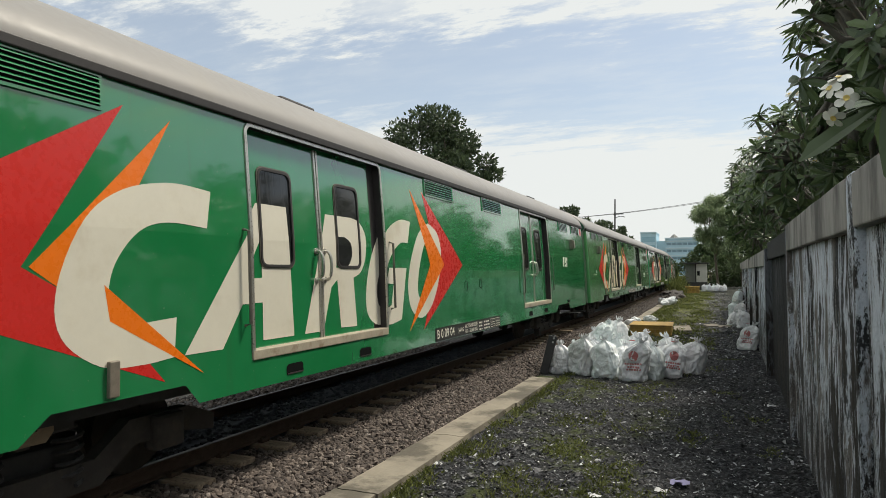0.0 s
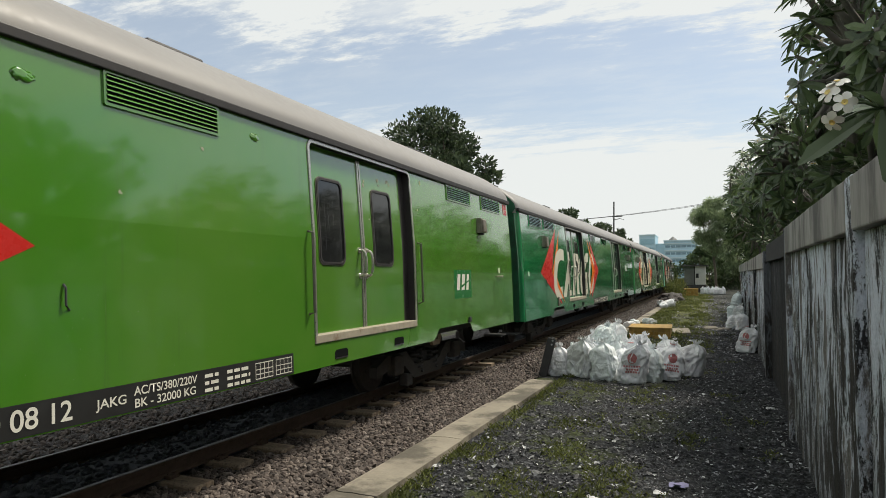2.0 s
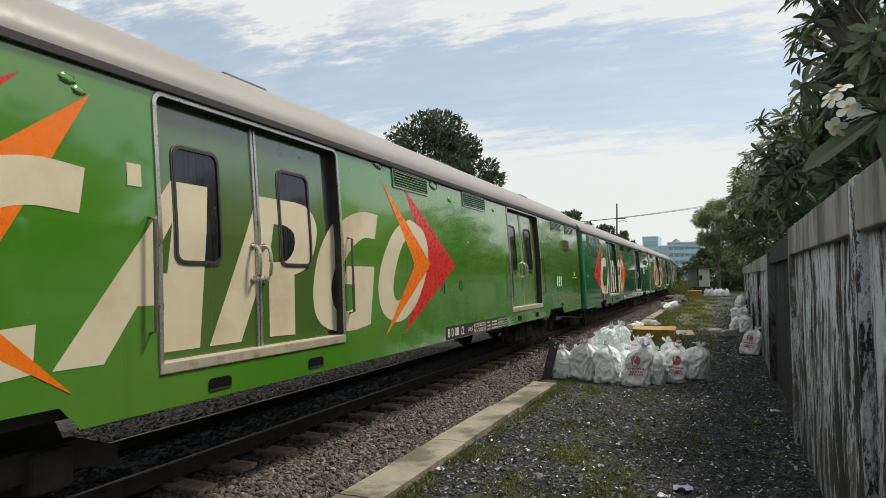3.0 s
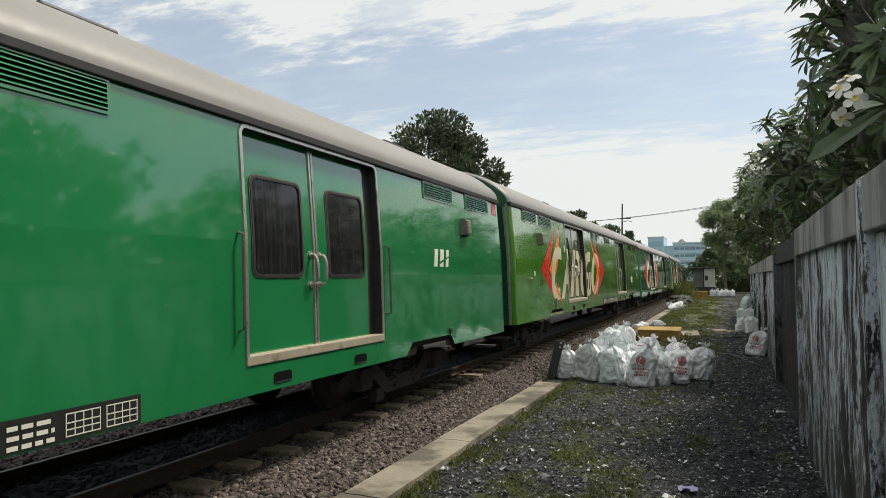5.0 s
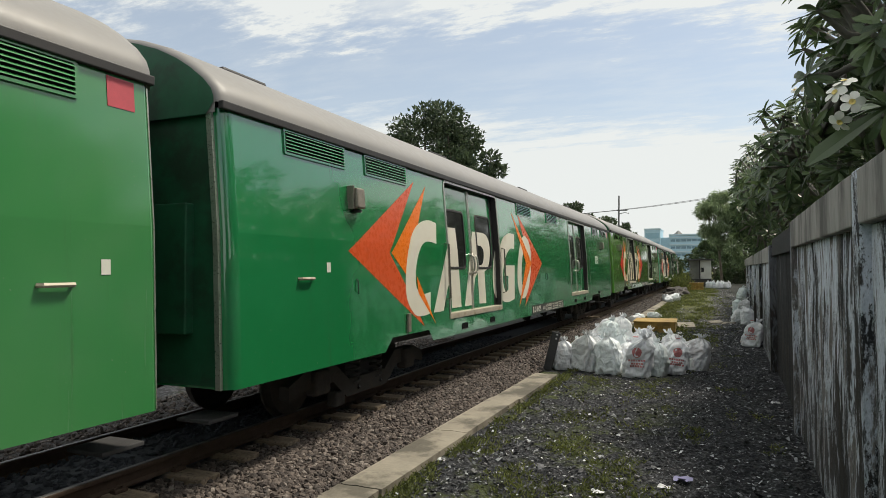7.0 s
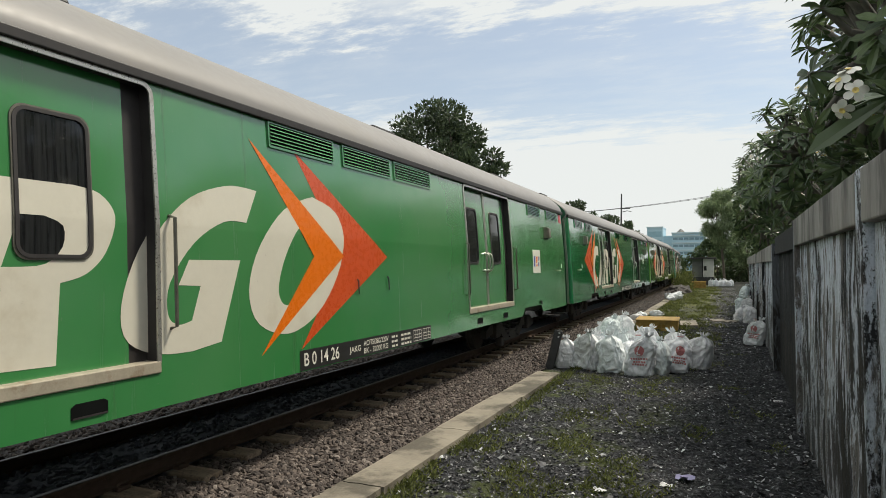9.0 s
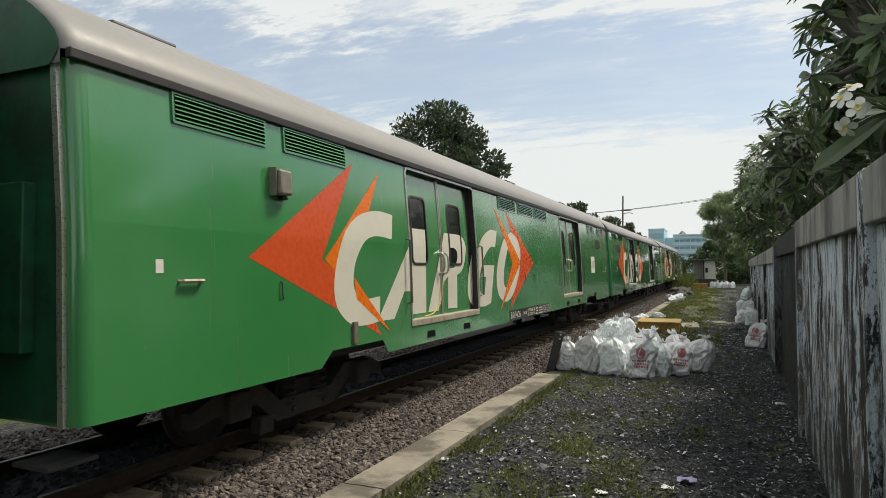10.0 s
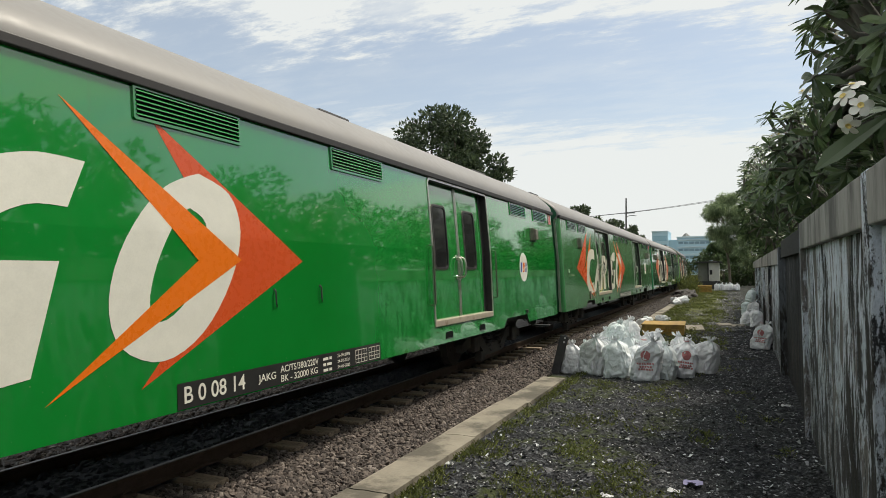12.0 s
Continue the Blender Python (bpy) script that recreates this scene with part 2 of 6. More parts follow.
M_BOGIE = plain("bogie_dust", (0.045, 0.041, 0.038), 0.88, vary=0.3, scale=7, dirt=((0.085, 0.068, 0.052), 0.5, 0.66, 0.5))
M_WHEEL = plain("wheel_steel", (0.05, 0.042, 0.037), 0.75, metal=0.1, vary=0.3, scale=8)
M_WHITE = plain("cream_paint", (0.68, 0.64, 0.54), 0.32, vary=0.05, scale=2, dirt=((0.45, 0.38, 0.27), 0.54, 0.75, 0.5))
M_RED = plain("red_paint", (0.55, 0.025, 0.02), 0.28, vary=0.03, scale=2)
M_ORANGERED = plain("orange_red_paint", (0.62, 0.085, 0.02), 0.28, vary=0.03, scale=2)
M_ORANGE = plain("orange_paint", (0.80, 0.17, 0.01), 0.28, vary=0.03, scale=2)
M_PLATE = plain("plate_black", (0.018, 0.018, 0.018), 0.5, vary=0.3, scale=6)
M_LETTER = plain("stencil_white", (0.72, 0.70, 0.62), 0.5, vary=0.08, scale=8)
M_BLUE = plain("logo_blue", (0.02, 0.04, 0.28), 0.4, vary=0.05)
M_LAMP = plain("galvanised_housing", (0.24, 0.21, 0.17), 0.5, metal=0.4, vary=0.3, scale=12)
M_PINK = plain("faded_red_label", (0.50, 0.07, 0.09), 0.5, vary=0.12, scale=9)
M_DARK = plain("recess_shade_black", (0.008, 0.009, 0.009), 0.9, vary=0.3, spec=0.05)
M_SACKRED = plain("sack_print", (0.47, 0.17, 0.17), 0.65, vary=0.3, scale=14)
M_YELLOW = plain("yellow_crate_paint", (0.37, 0.23, 0.055), 0.7, vary=0.22, scale=4, bump=0.2, dirt=((0.17, 0.11, 0.04), 0.47, 0.66, 0.7))
M_BARK = plain("bark", (0.11, 0.09, 0.07), 0.9, vary=0.4, scale=6, bump=0.8, dist=0.02)
M_PBARK = plain("frangipani_bark", (0.17, 0.16, 0.14), 0.85, vary=0.3, scale=9, bump=0.4)
M_LEAF_P = leaf_mat("frangipani_leaf", (0.034, 0.062, 0.026), (0.125, 0.175, 0.075), 0.33, 0.3)
M_LEAF_D = leaf_mat("dense_tree_leaf", (0.022, 0.042, 0.016), (0.07, 0.105, 0.035), 0.45, 0.25)
M_LEAF_B = leaf_mat("big_tree_leaf", (0.032, 0.052, 0.028), (0.085, 0.115, 0.055), 0.55, 0.25)
M_LEAF_L = leaf_mat("light_tree_leaf", (0.15, 0.21, 0.11), (0.34, 0.41, 0.23), 0.55, 0.5)
M_WEED = leaf_mat("weed_leaf", (0.045, 0.058, 0.014), (0.18, 0.20, 0.05), 0.7, 0.3)
M_PETAL = plain("white_petal", (0.80, 0.79, 0.72), 0.5, vary=0.05, scale=20)
M_PETALY = plain("yellow_throat", (0.80, 0.62, 0.20), 0.5, vary=0.1, scale=20)
M_SCRAP = plain("plastic_scrap", (0.55, 0.55, 0.56), 0.5, vary=0.2, scale=8)
M_SCRAPB = plain("violet_plastic", (0.20, 0.19, 0.34), 0.5, vary=0.2, scale=8)
M_HUTW = plain("hut_whitewash", (0.62, 0.61, 0.58), 0.85, vary=0.12, scale=1.2, dirt=((0.35, 0.33, 0.3), 0.5, 0.7, 0.6))
M_HUTG = plain("hut_shade_and_roof_grey", (0.20, 0.20, 0.19), 0.85, vary=0.2, scale=2)
M_TIN = plain("dark_tin_roof", (0.05, 0.048, 0.05), 0.6, metal=0.3, vary=0.3, scale=3)
M_BLD = plain("pale_blue_cladding", (0.40, 0.58, 0.68), 0.5, vary=0.08, scale=0.2)
M_BLDW = plain("white_band", (0.50, 0.62, 0.69), 0.6, vary=0.06, scale=0.3)
M_BLDG = plain("office_glass", (0.16, 0.26, 0.33), 0.12, vary=0.2, scale=0.4)
M_POLE = plain("pole_concrete", (0.10, 0.10, 0.10), 0.8, vary=0.2)


def glass_mat():
    m, nt, b = blank("tinted_window")
    v = coords(nt)
    c = ramp(nt, noise_tex(nt, coords(nt, (1, 14, 0.5)), 2.2, 3), [(0.35, (0.007, 0.008, 0.009)), (0.7, (0.032, 0.033, 0.034))])
    nt.links.new(c, b.inputs["Base Color"])
    b.inputs["Roughness"].default_value = 0.06
    b.inputs["IOR"].default_value = 1.5
    return m


M_GLASS = glass_mat()


def sleeper_mat():
    """Weathered timber; the stretch between the rails carries the train's shade in its colour."""
    m, nt, b = blank("sleeper_timber")
    v = coords(nt, (0.6, 5, 5))
    n1, n2 = noise_tex(nt, v, 4, 7, 0.7), noise_tex(nt, coords(nt), 26, 4)
    c = ramp(nt, n1, [(0.3, (0.12, 0.085, 0.055)), (0.7, (0.36, 0.28, 0.20))])
    c = mixed(nt, band(nt, n2, 0.52, 0.66, 0, 0.6), c, (0.07, 0.055, 0.045))
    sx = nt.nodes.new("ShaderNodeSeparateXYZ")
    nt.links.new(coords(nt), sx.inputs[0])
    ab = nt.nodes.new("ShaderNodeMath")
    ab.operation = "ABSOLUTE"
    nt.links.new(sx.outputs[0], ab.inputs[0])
    # dark tone painted across the middle for shade under the wagons
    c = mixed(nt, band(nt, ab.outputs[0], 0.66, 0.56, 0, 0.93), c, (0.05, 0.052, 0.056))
    nt.links.new(c, b.inputs["Base Color"])
    b.inputs["Roughness"].default_value = 0.9
    nt.links.new(bumped(nt, n1, 0.6, 0.01), b.inputs["Normal"])
    return m


M_SLEEPER = sleeper_mat()
# shade under the train is put into this blue-grey stone colour
M_TRAINSHADE = plain("train_shade_stone", (0.065, 0.072, 0.084), 0.95, vary=0.15, scale=18, bump=0.3, dist=0.02, world_space=True)


def sack_mat():
    """Woven plastic sacking: fine weave, sharp creases, a little grime."""
    m, nt, b = blank("woven_sack")
    v = coords(nt)
    n1, n2 = noise_tex(nt, v, 5, 6, 0.65), noise_tex(nt, v, 90, 2)
    info = nt.nodes.new("ShaderNodeObjectInfo")
    c = ramp(nt, info.outputs["Random"], [(0.0, (0.74, 0.76, 0.80)), (0.6, (0.82, 0.82, 0.84)), (1.0, (0.70, 0.77, 0.78))])
    c = mixed(nt, band(nt, n1, 0.56, 0.74, 0, 0.45), c, (0.42, 0.40, 0.37))
    nt.links.new(c, b.inputs["Base Color"])
    b.inputs["Roughness"].default_value = 0.8
    b.inputs["Specular IOR Level"].default_value = 0.2
    # creases: the borders of warped cells, tall and narrow
    warp = nt.nodes.new("ShaderNodeMix")
    warp.data_type = "RGBA"
    warp.blend_type = "ADD"
    warp.inputs[0].default_value = 0.22
    nz = nt.nodes.new("ShaderNodeTexNoise")
    nz.inputs["Scale"].default_value = 6.0
    nt.links.new(v, nz.inputs["Vector"])
    nt.links.new(coords(nt, (1, 1, 0.6)), warp.inputs[6])
    nt.links.new(nz.outputs["Color"], warp.inputs[7])
    heights = []
    for sc, hi in ((5.0, 0.34), (11.0, 0.34)):
        w = nt.nodes.new("ShaderNodeTexVoronoi")
        w.feature = "DISTANCE_TO_EDGE"
        w.inputs["Scale"].default_value = sc
        nt.links.new(warp.outputs[2], w.inputs["Vector"])
        heights.append(band(nt, w.outputs["Distance"], 0.0, hi))
    relief = mixed(nt, 0.08, mixed(nt, 0.35, heights[0], heights[1]), n2)
    nt.links.new(bumped(nt, relief, 0.45, 0.03), b.inputs["Normal"])
    return m


def litter_mat():
    m, nt, b = blank("leaf_litter")
    g = nt.nodes.new("ShaderNodeNewGeometry")
    c = ramp(nt, g.outputs["Random Per Island"], [(0.0, (0.010, 0.010, 0.011)), (0.45, (0.055, 0.054, 0.057)), (0.72, (0.16, 0.158, 0.165)), (0.92, (0.33, 0.335, 0.35)), (1.0, (0.58, 0.59, 0.61))])
    nt.links.new(c, b.inputs["Base Color"])
    b.inputs["Roughness"].default_value = 0.75
    return m


M_SACK, M_LITTER = sack_mat(), litter_mat()
M_GRAB = plain("worn_handrail", (0.15, 0.14, 0.115), 0.45, metal=0.5, vary=0.3, scale=9)


# ---- mesh helpers ----
def mesh_ob(name, verts, faces, mats, parent=None, smooth=False, index=None):
    me = bpy.data.meshes.new(name)
    me.from_pydata([tuple(v) for v in verts], [], [tuple(f) for f in faces])
    for m in mats if isinstance(mats, (list, tuple)) else [mats]:
        me.materials.append(m)
    if index is not None:
        me.polygons.foreach_set("material_index", index)
    if smooth:
        me.polygons.foreach_set("use_smooth", [True] * len(me.polygons))
    me.update()
    ob = new(name, me)
    if parent:
        ob.parent = parent
    return ob


def part(name, bm, material, parent=None, label="", smooth=False):
    """Links a bmesh as one mesh object under a thing or a part."""
    bmesh.ops.recalc_face_normals(bm, faces=bm.faces)
    me = bpy.data.meshes.new(name)
    bm.to_mesh(me)
    bm.free()
    me.materials.append(material)
    if smooth:
        me.polygons.foreach_set("use_smooth", [True] * len(me.polygons))
    ob = new(name, me)
    if parent:
        ob.parent = parent
    if label:
        tagged(ob, label)
    return ob


def add_box(bm, x0, x1, y0, y1, z0, z1, bevel=0.0):
    r = bmesh.ops.create_cube(bm, size=1.0)
    vs = r["verts"]
    for v in vs:
        v.co = Vector((x0 + (v.co.x + 0.5) * (x1 - x0), y0 + (v.co.y + 0.5) * (y1 - y0), z0 + (v.co.z + 0.5) * (z1 - z0)))
    if bevel:
        bmesh.ops.bevel(bm, geom=list({e for v in vs for e in v.link_edges}), offset=bevel, segments=2, affect="EDGES", profile=0.5)
    return bm


def box(x0, x1, y0, y1, z0, z1, bevel=0.0):
    return add_box(bmesh.new(), x0, x1, y0, y1, z0, z1, bevel)


def add_tube(bm, points, radius, sides=8, radii=None):
    rings = []
    pts = [Vector(p) for p in points]
    for i, p in enumerate(pts):
        d = (pts[min(i + 1, len(pts) - 1)] - pts[max(i - 1, 0)]).normalized()
        a = d.cross(Vector((0, 0, 1)) if abs(d.z) < 0.9 else Vector((1, 0, 0))).normalized()
        b = d.cross(a)
        r = radii[i] if radii else radius
        rings.append([bm.verts.new(p + (a * math.cos(t) + b * math.sin(t)) * r) for t in [2 * math.pi * k / sides for k in range(sides)]])
    for r0, r1 in zip(rings, rings[1:]):
        for k in range(sides):
            bm.faces.new((r0[k], r0[(k + 1) % sides], r1[(k + 1) % sides], r1[k]))
    bm.faces.new(rings[0][::-1])
    bm.faces.new(rings[-1])
    return bm


def tube(points, radius, sides=8, radii=None):
    return add_tube(bmesh.new(), points, radius, sides, radii)


def empty(name, m=None):
    ob = new(name)
    ob.empty_display_size = 0.2
    if m is not None:
        ob.matrix_basis = m
    return ob


# ---- ground ----
GROUND = -0.20
rng = np.random.default_rng(7)


def lump(x, y, s=1.0, seed=0.0):
    return noise.noise(Vector((x * s + seed, y * s - seed, seed)))


def ground_height(x, y):
    """Uneven soil on the strip beside the track, flat elsewhere."""
    inside = min(1, max(0, (x + 2.75) / 0.3)) * min(1, max(0, (40 - y) / 8)) * min(1, max(0, (14 - x) / 3))
    rise = 0.05 * min(1, max(0, (x + 0.4) / 1.2))
    return GROUND + inside * (0.035 * lump(x, y, 0.9, 3) + 0.035 * lump(x, y, 2.9, 9) + 0.034 * lump(x, y, 7.5, 5) + rise)


def build_ground():
    xs = np.concatenate([[-2500, -400, -80, -20, -8, -5, -3.4], np.arange(-2.9, 1.4, 0.055), [1.6, 2, 4, 8, 20, 80, 400, 2500]])
    ys = np.concatenate([[-2500, -300, -60, -15, -4, 0], np.arange(1.5, 16, 0.075), np.arange(16, 40, 0.3), np.arange(40, 100, 4), [130, 200, 500, 3000]])
    verts = [(x, y, ground_height(x, y)) for y in ys for x in xs]
    n = len(xs)
    faces = [(j * n + i, j * n + i + 1, (j + 1) * n + i + 1, (j + 1) * n + i) for j in range(len(ys) - 1) for i in range(n - 1)]
    tagged(mesh_ob("ground", verts, faces, M_SOIL, smooth=True), "dark littered soil with mossy patches beside the track", "ground", kind="structure")


build_ground()

# ---- track ----
TRACK_X = -5.15
RAIL_Z = 0.13
CURVE_Y, CURVE_R = 56.0, 460.0


def track_point(s):
    """Place and heading of the track's centre line at s metres; it bends gently to the left far off."""
    if s <= CURVE_Y:
        return Vector((TRACK_X, s, 0)), 0.0
    a = (s - CURVE_Y) / CURVE_R
    return Vector((TRACK_X - CURVE_R * (1 - math.cos(a)), CURVE_Y + CURVE_R * math.sin(a), 0)), a


def swept(profile, s0, s1, step, closed=True):
    """Sweeps a cross-section (offset to the right, height) along the track."""
    verts, faces = [], []
    stations = list(np.arange(s0, s1, step)) + [s1]
    n = len(profile)
    for s in stations:
        p, a = track_point(s)
        for u, z in profile:
            verts.append((p.x + u * math.cos(a), p.y + u * math.sin(a), z))
    for i in range(len(stations) - 1):
        for k in range(n if closed else n - 1):
            k2 = (k + 1) % n
            faces.append((i * n + k, i * n + k2, (i + 1) * n + k2, (i + 1) * n + k))
    return verts, faces


def rail_profile(x):
    z = RAIL_Z
    half = [(0.032, z - 0.004), (0.035, z - 0.012), (0.035, z - 0.034), (0.009, z - 0.045), (0.009, z - 0.115), (0.055, z - 0.128), (0.055, z - 0.14)]
    return [(x + u, v) for u, v in half] + [(x - u, v) for u, v in reversed(half)]


track = tagged(empty("railway_track"), "rusty steel rails on sleepers in grey ballast", "railway track", kind="structure")


def build_track():
    for x in (-0.565, 0.565):
        v, f = swept(rail_profile(x), -30, 190, 4.0)
        mesh_ob("rail", v, f, M_RAIL, track)
        v, f = swept([(x - 0.024, RAIL_Z - 0.003), (x - 0.02, RAIL_Z + 0.002), (x + 0.02, RAIL_Z + 0.002), (x + 0.024, RAIL_Z - 0.003)], -30, 190, 4.0)
        mesh_ob("rail_head", v, f, M_RAILTOP, track)
    prof = [(-3.4, GROUND - 0.05), (-2.3, -0.13), (-1.3, -0.06), (-0.5, -0.075), (0.5, -0.075), (1.05, -0.07), (1.35, -0.055), (1.65, -0.09), (1.98, -0.17), (2.02, GROUND - 0.05)]
    dense = []
    for (u0, z0), (u1, z1) in zip(prof, prof[1:]):
        k = max(1, int((u1 - u0) / 0.12))
        dense += [(u0 + (u1 - u0) * i / k, z0 + (z1 - z0) * i / k) for i in range(k)]
    dense.append(prof[-1])
    v, f = swept(dense, -30, 190, 0.6, closed=False)
    v = [(x, y, z + 0.02 * lump(x, y, 3, 1)) for x, y, z in v]
    # strip between the rails, its colour standing for the train's shade
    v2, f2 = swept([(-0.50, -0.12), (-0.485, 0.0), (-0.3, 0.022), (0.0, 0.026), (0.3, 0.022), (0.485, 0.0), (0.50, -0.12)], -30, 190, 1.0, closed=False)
    mesh_ob("track_centre", v2, f2, M_TRAINSHADE, track)
    tagged(mesh_ob("ballast", v, f, M_BED, smooth=True), "bed of grey-brown crushed stone", "ballast", kind="structure")


build_track()


def ballast_height(u):
    return float(np.interp(u, [-3.4, -2.3, -1.3, -0.5, 0.5, 1.05, 1.35, 1.65, 1.98], [-0.25, -0.13, -0.06, -0.075, -0.075, -0.07, -0.055, -0.09, -0.17]))


ICO = bmesh.new()
bmesh.ops.create_icosphere(ICO, subdivisions=1, radius=1.0)
ICO_V = np.array([v.co[:] for v in ICO.verts])
ICO_F = np.array([[v.index for v in f.verts] for f in ICO.faces])
ICO.free()


def stones(name, places, size, mat, label, category, flat=0.7):
    """Many small angular stones joined as one piece of stuff."""
    n = len(places)
    sz = size * rng.uniform(0.55, 1.35, (n, 1, 1))
    jit = rng.uniform(0.7, 1.2, (n, len(ICO_V), 1))
    v = ICO_V[None] * jit * np.stack([rng.uniform(0.8, 1.4, n), rng.uniform(0.7, 1.1, n), rng.uniform(0.5, 0.9, n) * flat / 0.7], 1)[:, None, :]
    a = rng.uniform(0, 2 * np.pi, n)
    t = rng.normal(0, 0.5, n)
    ca, sa, ct, st = np.cos(a), np.sin(a), np.cos(t), np.sin(t)
    x, y, z = v[..., 0], v[..., 1], v[..., 2]
    x, z = x * ct[:, None] - z * st[:, None], x * st[:, None] + z * ct[:, None]
    x, y = x * ca[:, None] - y * sa[:, None], x * sa[:, None] + y * ca[:, None]
    v = np.stack([x, y, z], -1) * sz + np.asarray(places)[:, None, :]
    f = ICO_F[None] + (np.arange(n) * len(ICO_V))[:, None, None]
    me = bpy.data.meshes.new(name)
    me.from_pydata(v.reshape(-1, 3).tolist(), [], f.reshape(-1, 3).tolist())
    me.materials.append(mat)
    return tagged(new(name, me), label, category, kind="stuff")


def build_ballast_stones():
    pts = []
    for count, u0, u1, y0, y1 in ((21000, 0.62, 2.0, 2.8, 12), (11000, 0.62, 2.0, 12, 26), (4500, 0.62, 2.0, 26, 55), (5200, -2.6, -0.62, 3.5, 16)):
        u, y = rng.uniform(u0, u1, count), rng.uniform(y0, y1, count)
        pts += [(TRACK_X + a, b, ballast_height(a) + rng.uniform(-0.012, 0.018)) for a, b in zip(u, y)]
    shade_pts = [(TRACK_X + a, b, 0.012 + rng.uniform(-0.01, 0.015)) for a, b in zip(rng.uniform(-0.47, 0.47, 4200), rng.uniform(2.5, 16, 4200))]
    stones("track_centre_stones", shade_pts, 0.034, M_TRAINSHADE, "ballast stones between the rails, coloured with train shade", "gravel")
    stones("ballast_stones", pts, 0.029, M_STONE, "loose angular grey-brown ballast stones", "gravel")


build_ballast_stones()


# ---- kerb of concrete slabs along the ballast ----
def kerb_x(y):
    return -3.16 + 0.003 * (y - 5)


kerb = tagged(empty("kerb"), "worn pale concrete kerb slabs along the ballast", "kerb", kind="structure")


def build_kerb():
    y, r = -3.0, random.Random(4)
    while y < 62:
        n = r.choice((1.9, 2.1, 2.4))
        if not 12.4 < y + n / 2 < 20:
            bm = bmesh.new()
            x0 = kerb_x(y) + r.uniform(-0.015, 0.015)
            w = 0.42 if y < 20 else 0.36
            add_box(bm, x0, x0 + w, y + 0.002, min(y + n, 12.45) - 0.002 if y < 12.4 else y + n - 0.002, GROUND - 0.12, GROUND + 0.06 + r.uniform(-0.012, 0.012))
            bmesh.ops.subdivide_edges(bm, edges=[e for e in bm.edges if e.calc_length() > 0.3], cuts=9, use_grid_fill=True)
            for v in bm.verts:
                k = noise.noise(v.co * 3.5) * 0.016 + noise.noise(v.co * 11) * 0.009
                v.co.x += k
                v.co.z += k * 0.7 if v.co.z > GROUND else 0
            part("slab", bm, M_KERB, kerb, smooth=False)
        y += n


build_kerb()


# ---- boundary wall of precast panels ----
def wall_x(y):
    return 0.82 + 0.0158 * (y - 6.8)


wall = tagged(empty("wall_east"), "weathered lime-washed concrete panel wall with black mould streaks", "wall", kind="structure")
WALL_POSTS = [-9.2, -4.7, -0.1, 4.32, 8.70, 13.5, 18.1, 22.6, 27.1, 31.6, 36.1]


def wall_top(y):
    return 2.34 if y < 8.65 else 2.32 if y < 13.4 else 2.20


def build_wall():
    r = random.Random(11)
    for i, (a, b) in enumerate(zip(WALL_POSTS, WALL_POSTS[1:])):
        top = wall_top((a + b) / 2)
        turn = math.atan(0.0158)
        post_bm = box(-0.055, 0.12, a - 0.11, a + 0.11, GROUND - 0.1, wall_top(a + 0.2) + 0.012, 0.012)
        for v in post_bm.verts:
            v.co.x += wall_x(v.co.y)
        part("post", post_bm, M_WALL, wall)
        back = 0.055 if i == 4 else 0.0          # the blackened bay stands a little behind its neighbours
        cap = box(-0.06 + back, 0.10 + back, a + 0.112, b - 0.112, top - 0.31, top, 0.01)
        bmesh.ops.subdivide_edges(cap, edges=[e for e in cap.edges if e.calc_length() > 1], cuts=14)
        for v in cap.verts:
            v.co.x += wall_x(v.co.y)
            v.co.z += 0.008 * noise.noise(v.co * 2.3)
        part("coping", cap, M_CAP_DARK if i == 4 else M_CAP, wall)
        n = 2
        w = (b - a - 0.224) / n
        for k in range(n):
            y0 = a + 0.112 + k * w
            dx = r.uniform(-0.008, 0.012)
            bm = box(dx + back, 0.07 + back, y0 + 0.003, y0 + w - 0.003, GROUND - 0.1, top - 0.312, 0.006)
            bmesh.ops.subdivide_edges(bm, edges=[e for e in bm.edges if abs(e.verts[0].co.z - e.verts[1].co.z) > 1], cuts=14)
            bmesh.ops.subdivide_edges(bm, edges=[e for e in bm.edges if abs(e.verts[0].co.y - e.verts[1].co.y) > 1], cuts=14)
            for v in bm.verts:
                v.co.x += wall_x(v.co.y) + 0.010 * noise.noise(v.co * 2.7) + 0.006 * noise.noise(v.co * 7.0)
            part("panel", bm, M_WALL, wall)


build_wall()

# ---- train ----
LEVELS = [0.80, 1.05, 1.17, 1.55, 2.10, 2.50, 2.85, 3.10, 3.15]
HALF = 1.493
LENGTH, PITCH = 20.18, 20.92


def lean(z):
    return float(np.interp(z, [0.8, 2.11, 3.15], [0.0, 0.045, 0.134]))


def side_x(z, off=0.0):
    return HALF - lean(z) + off


DOORS = [(-15.50, -13.07), (-6.90, -4.58)]
DOOR_Z = (1.08, 3.10)
DOOR_BACK = -0.085
NOTCHES = [(-17.55, -16.15), (-3.98, -2.38)]


def spline(pts, n=5):
    """Catmull-Rom through the points, open."""
    out = []
    p = [pts[0]] + list(pts) + [pts[-1]]
    for i in range(1, len(p) - 2):
        for k in range(n):
            t = k / n
            out.append(tuple(0.5 * (2 * b + (c - a) * t + (2 * a - 5 * b + 4 * c - d) * t * t + (3 * b - a - 3 * c + d) * t ** 3) for a, b, c, d in zip(p[i - 1], p[i], p[i + 1], p[i + 2])))
    out.append(pts[-1])
    return out


from mathutils.geometry import tessellate_polygon


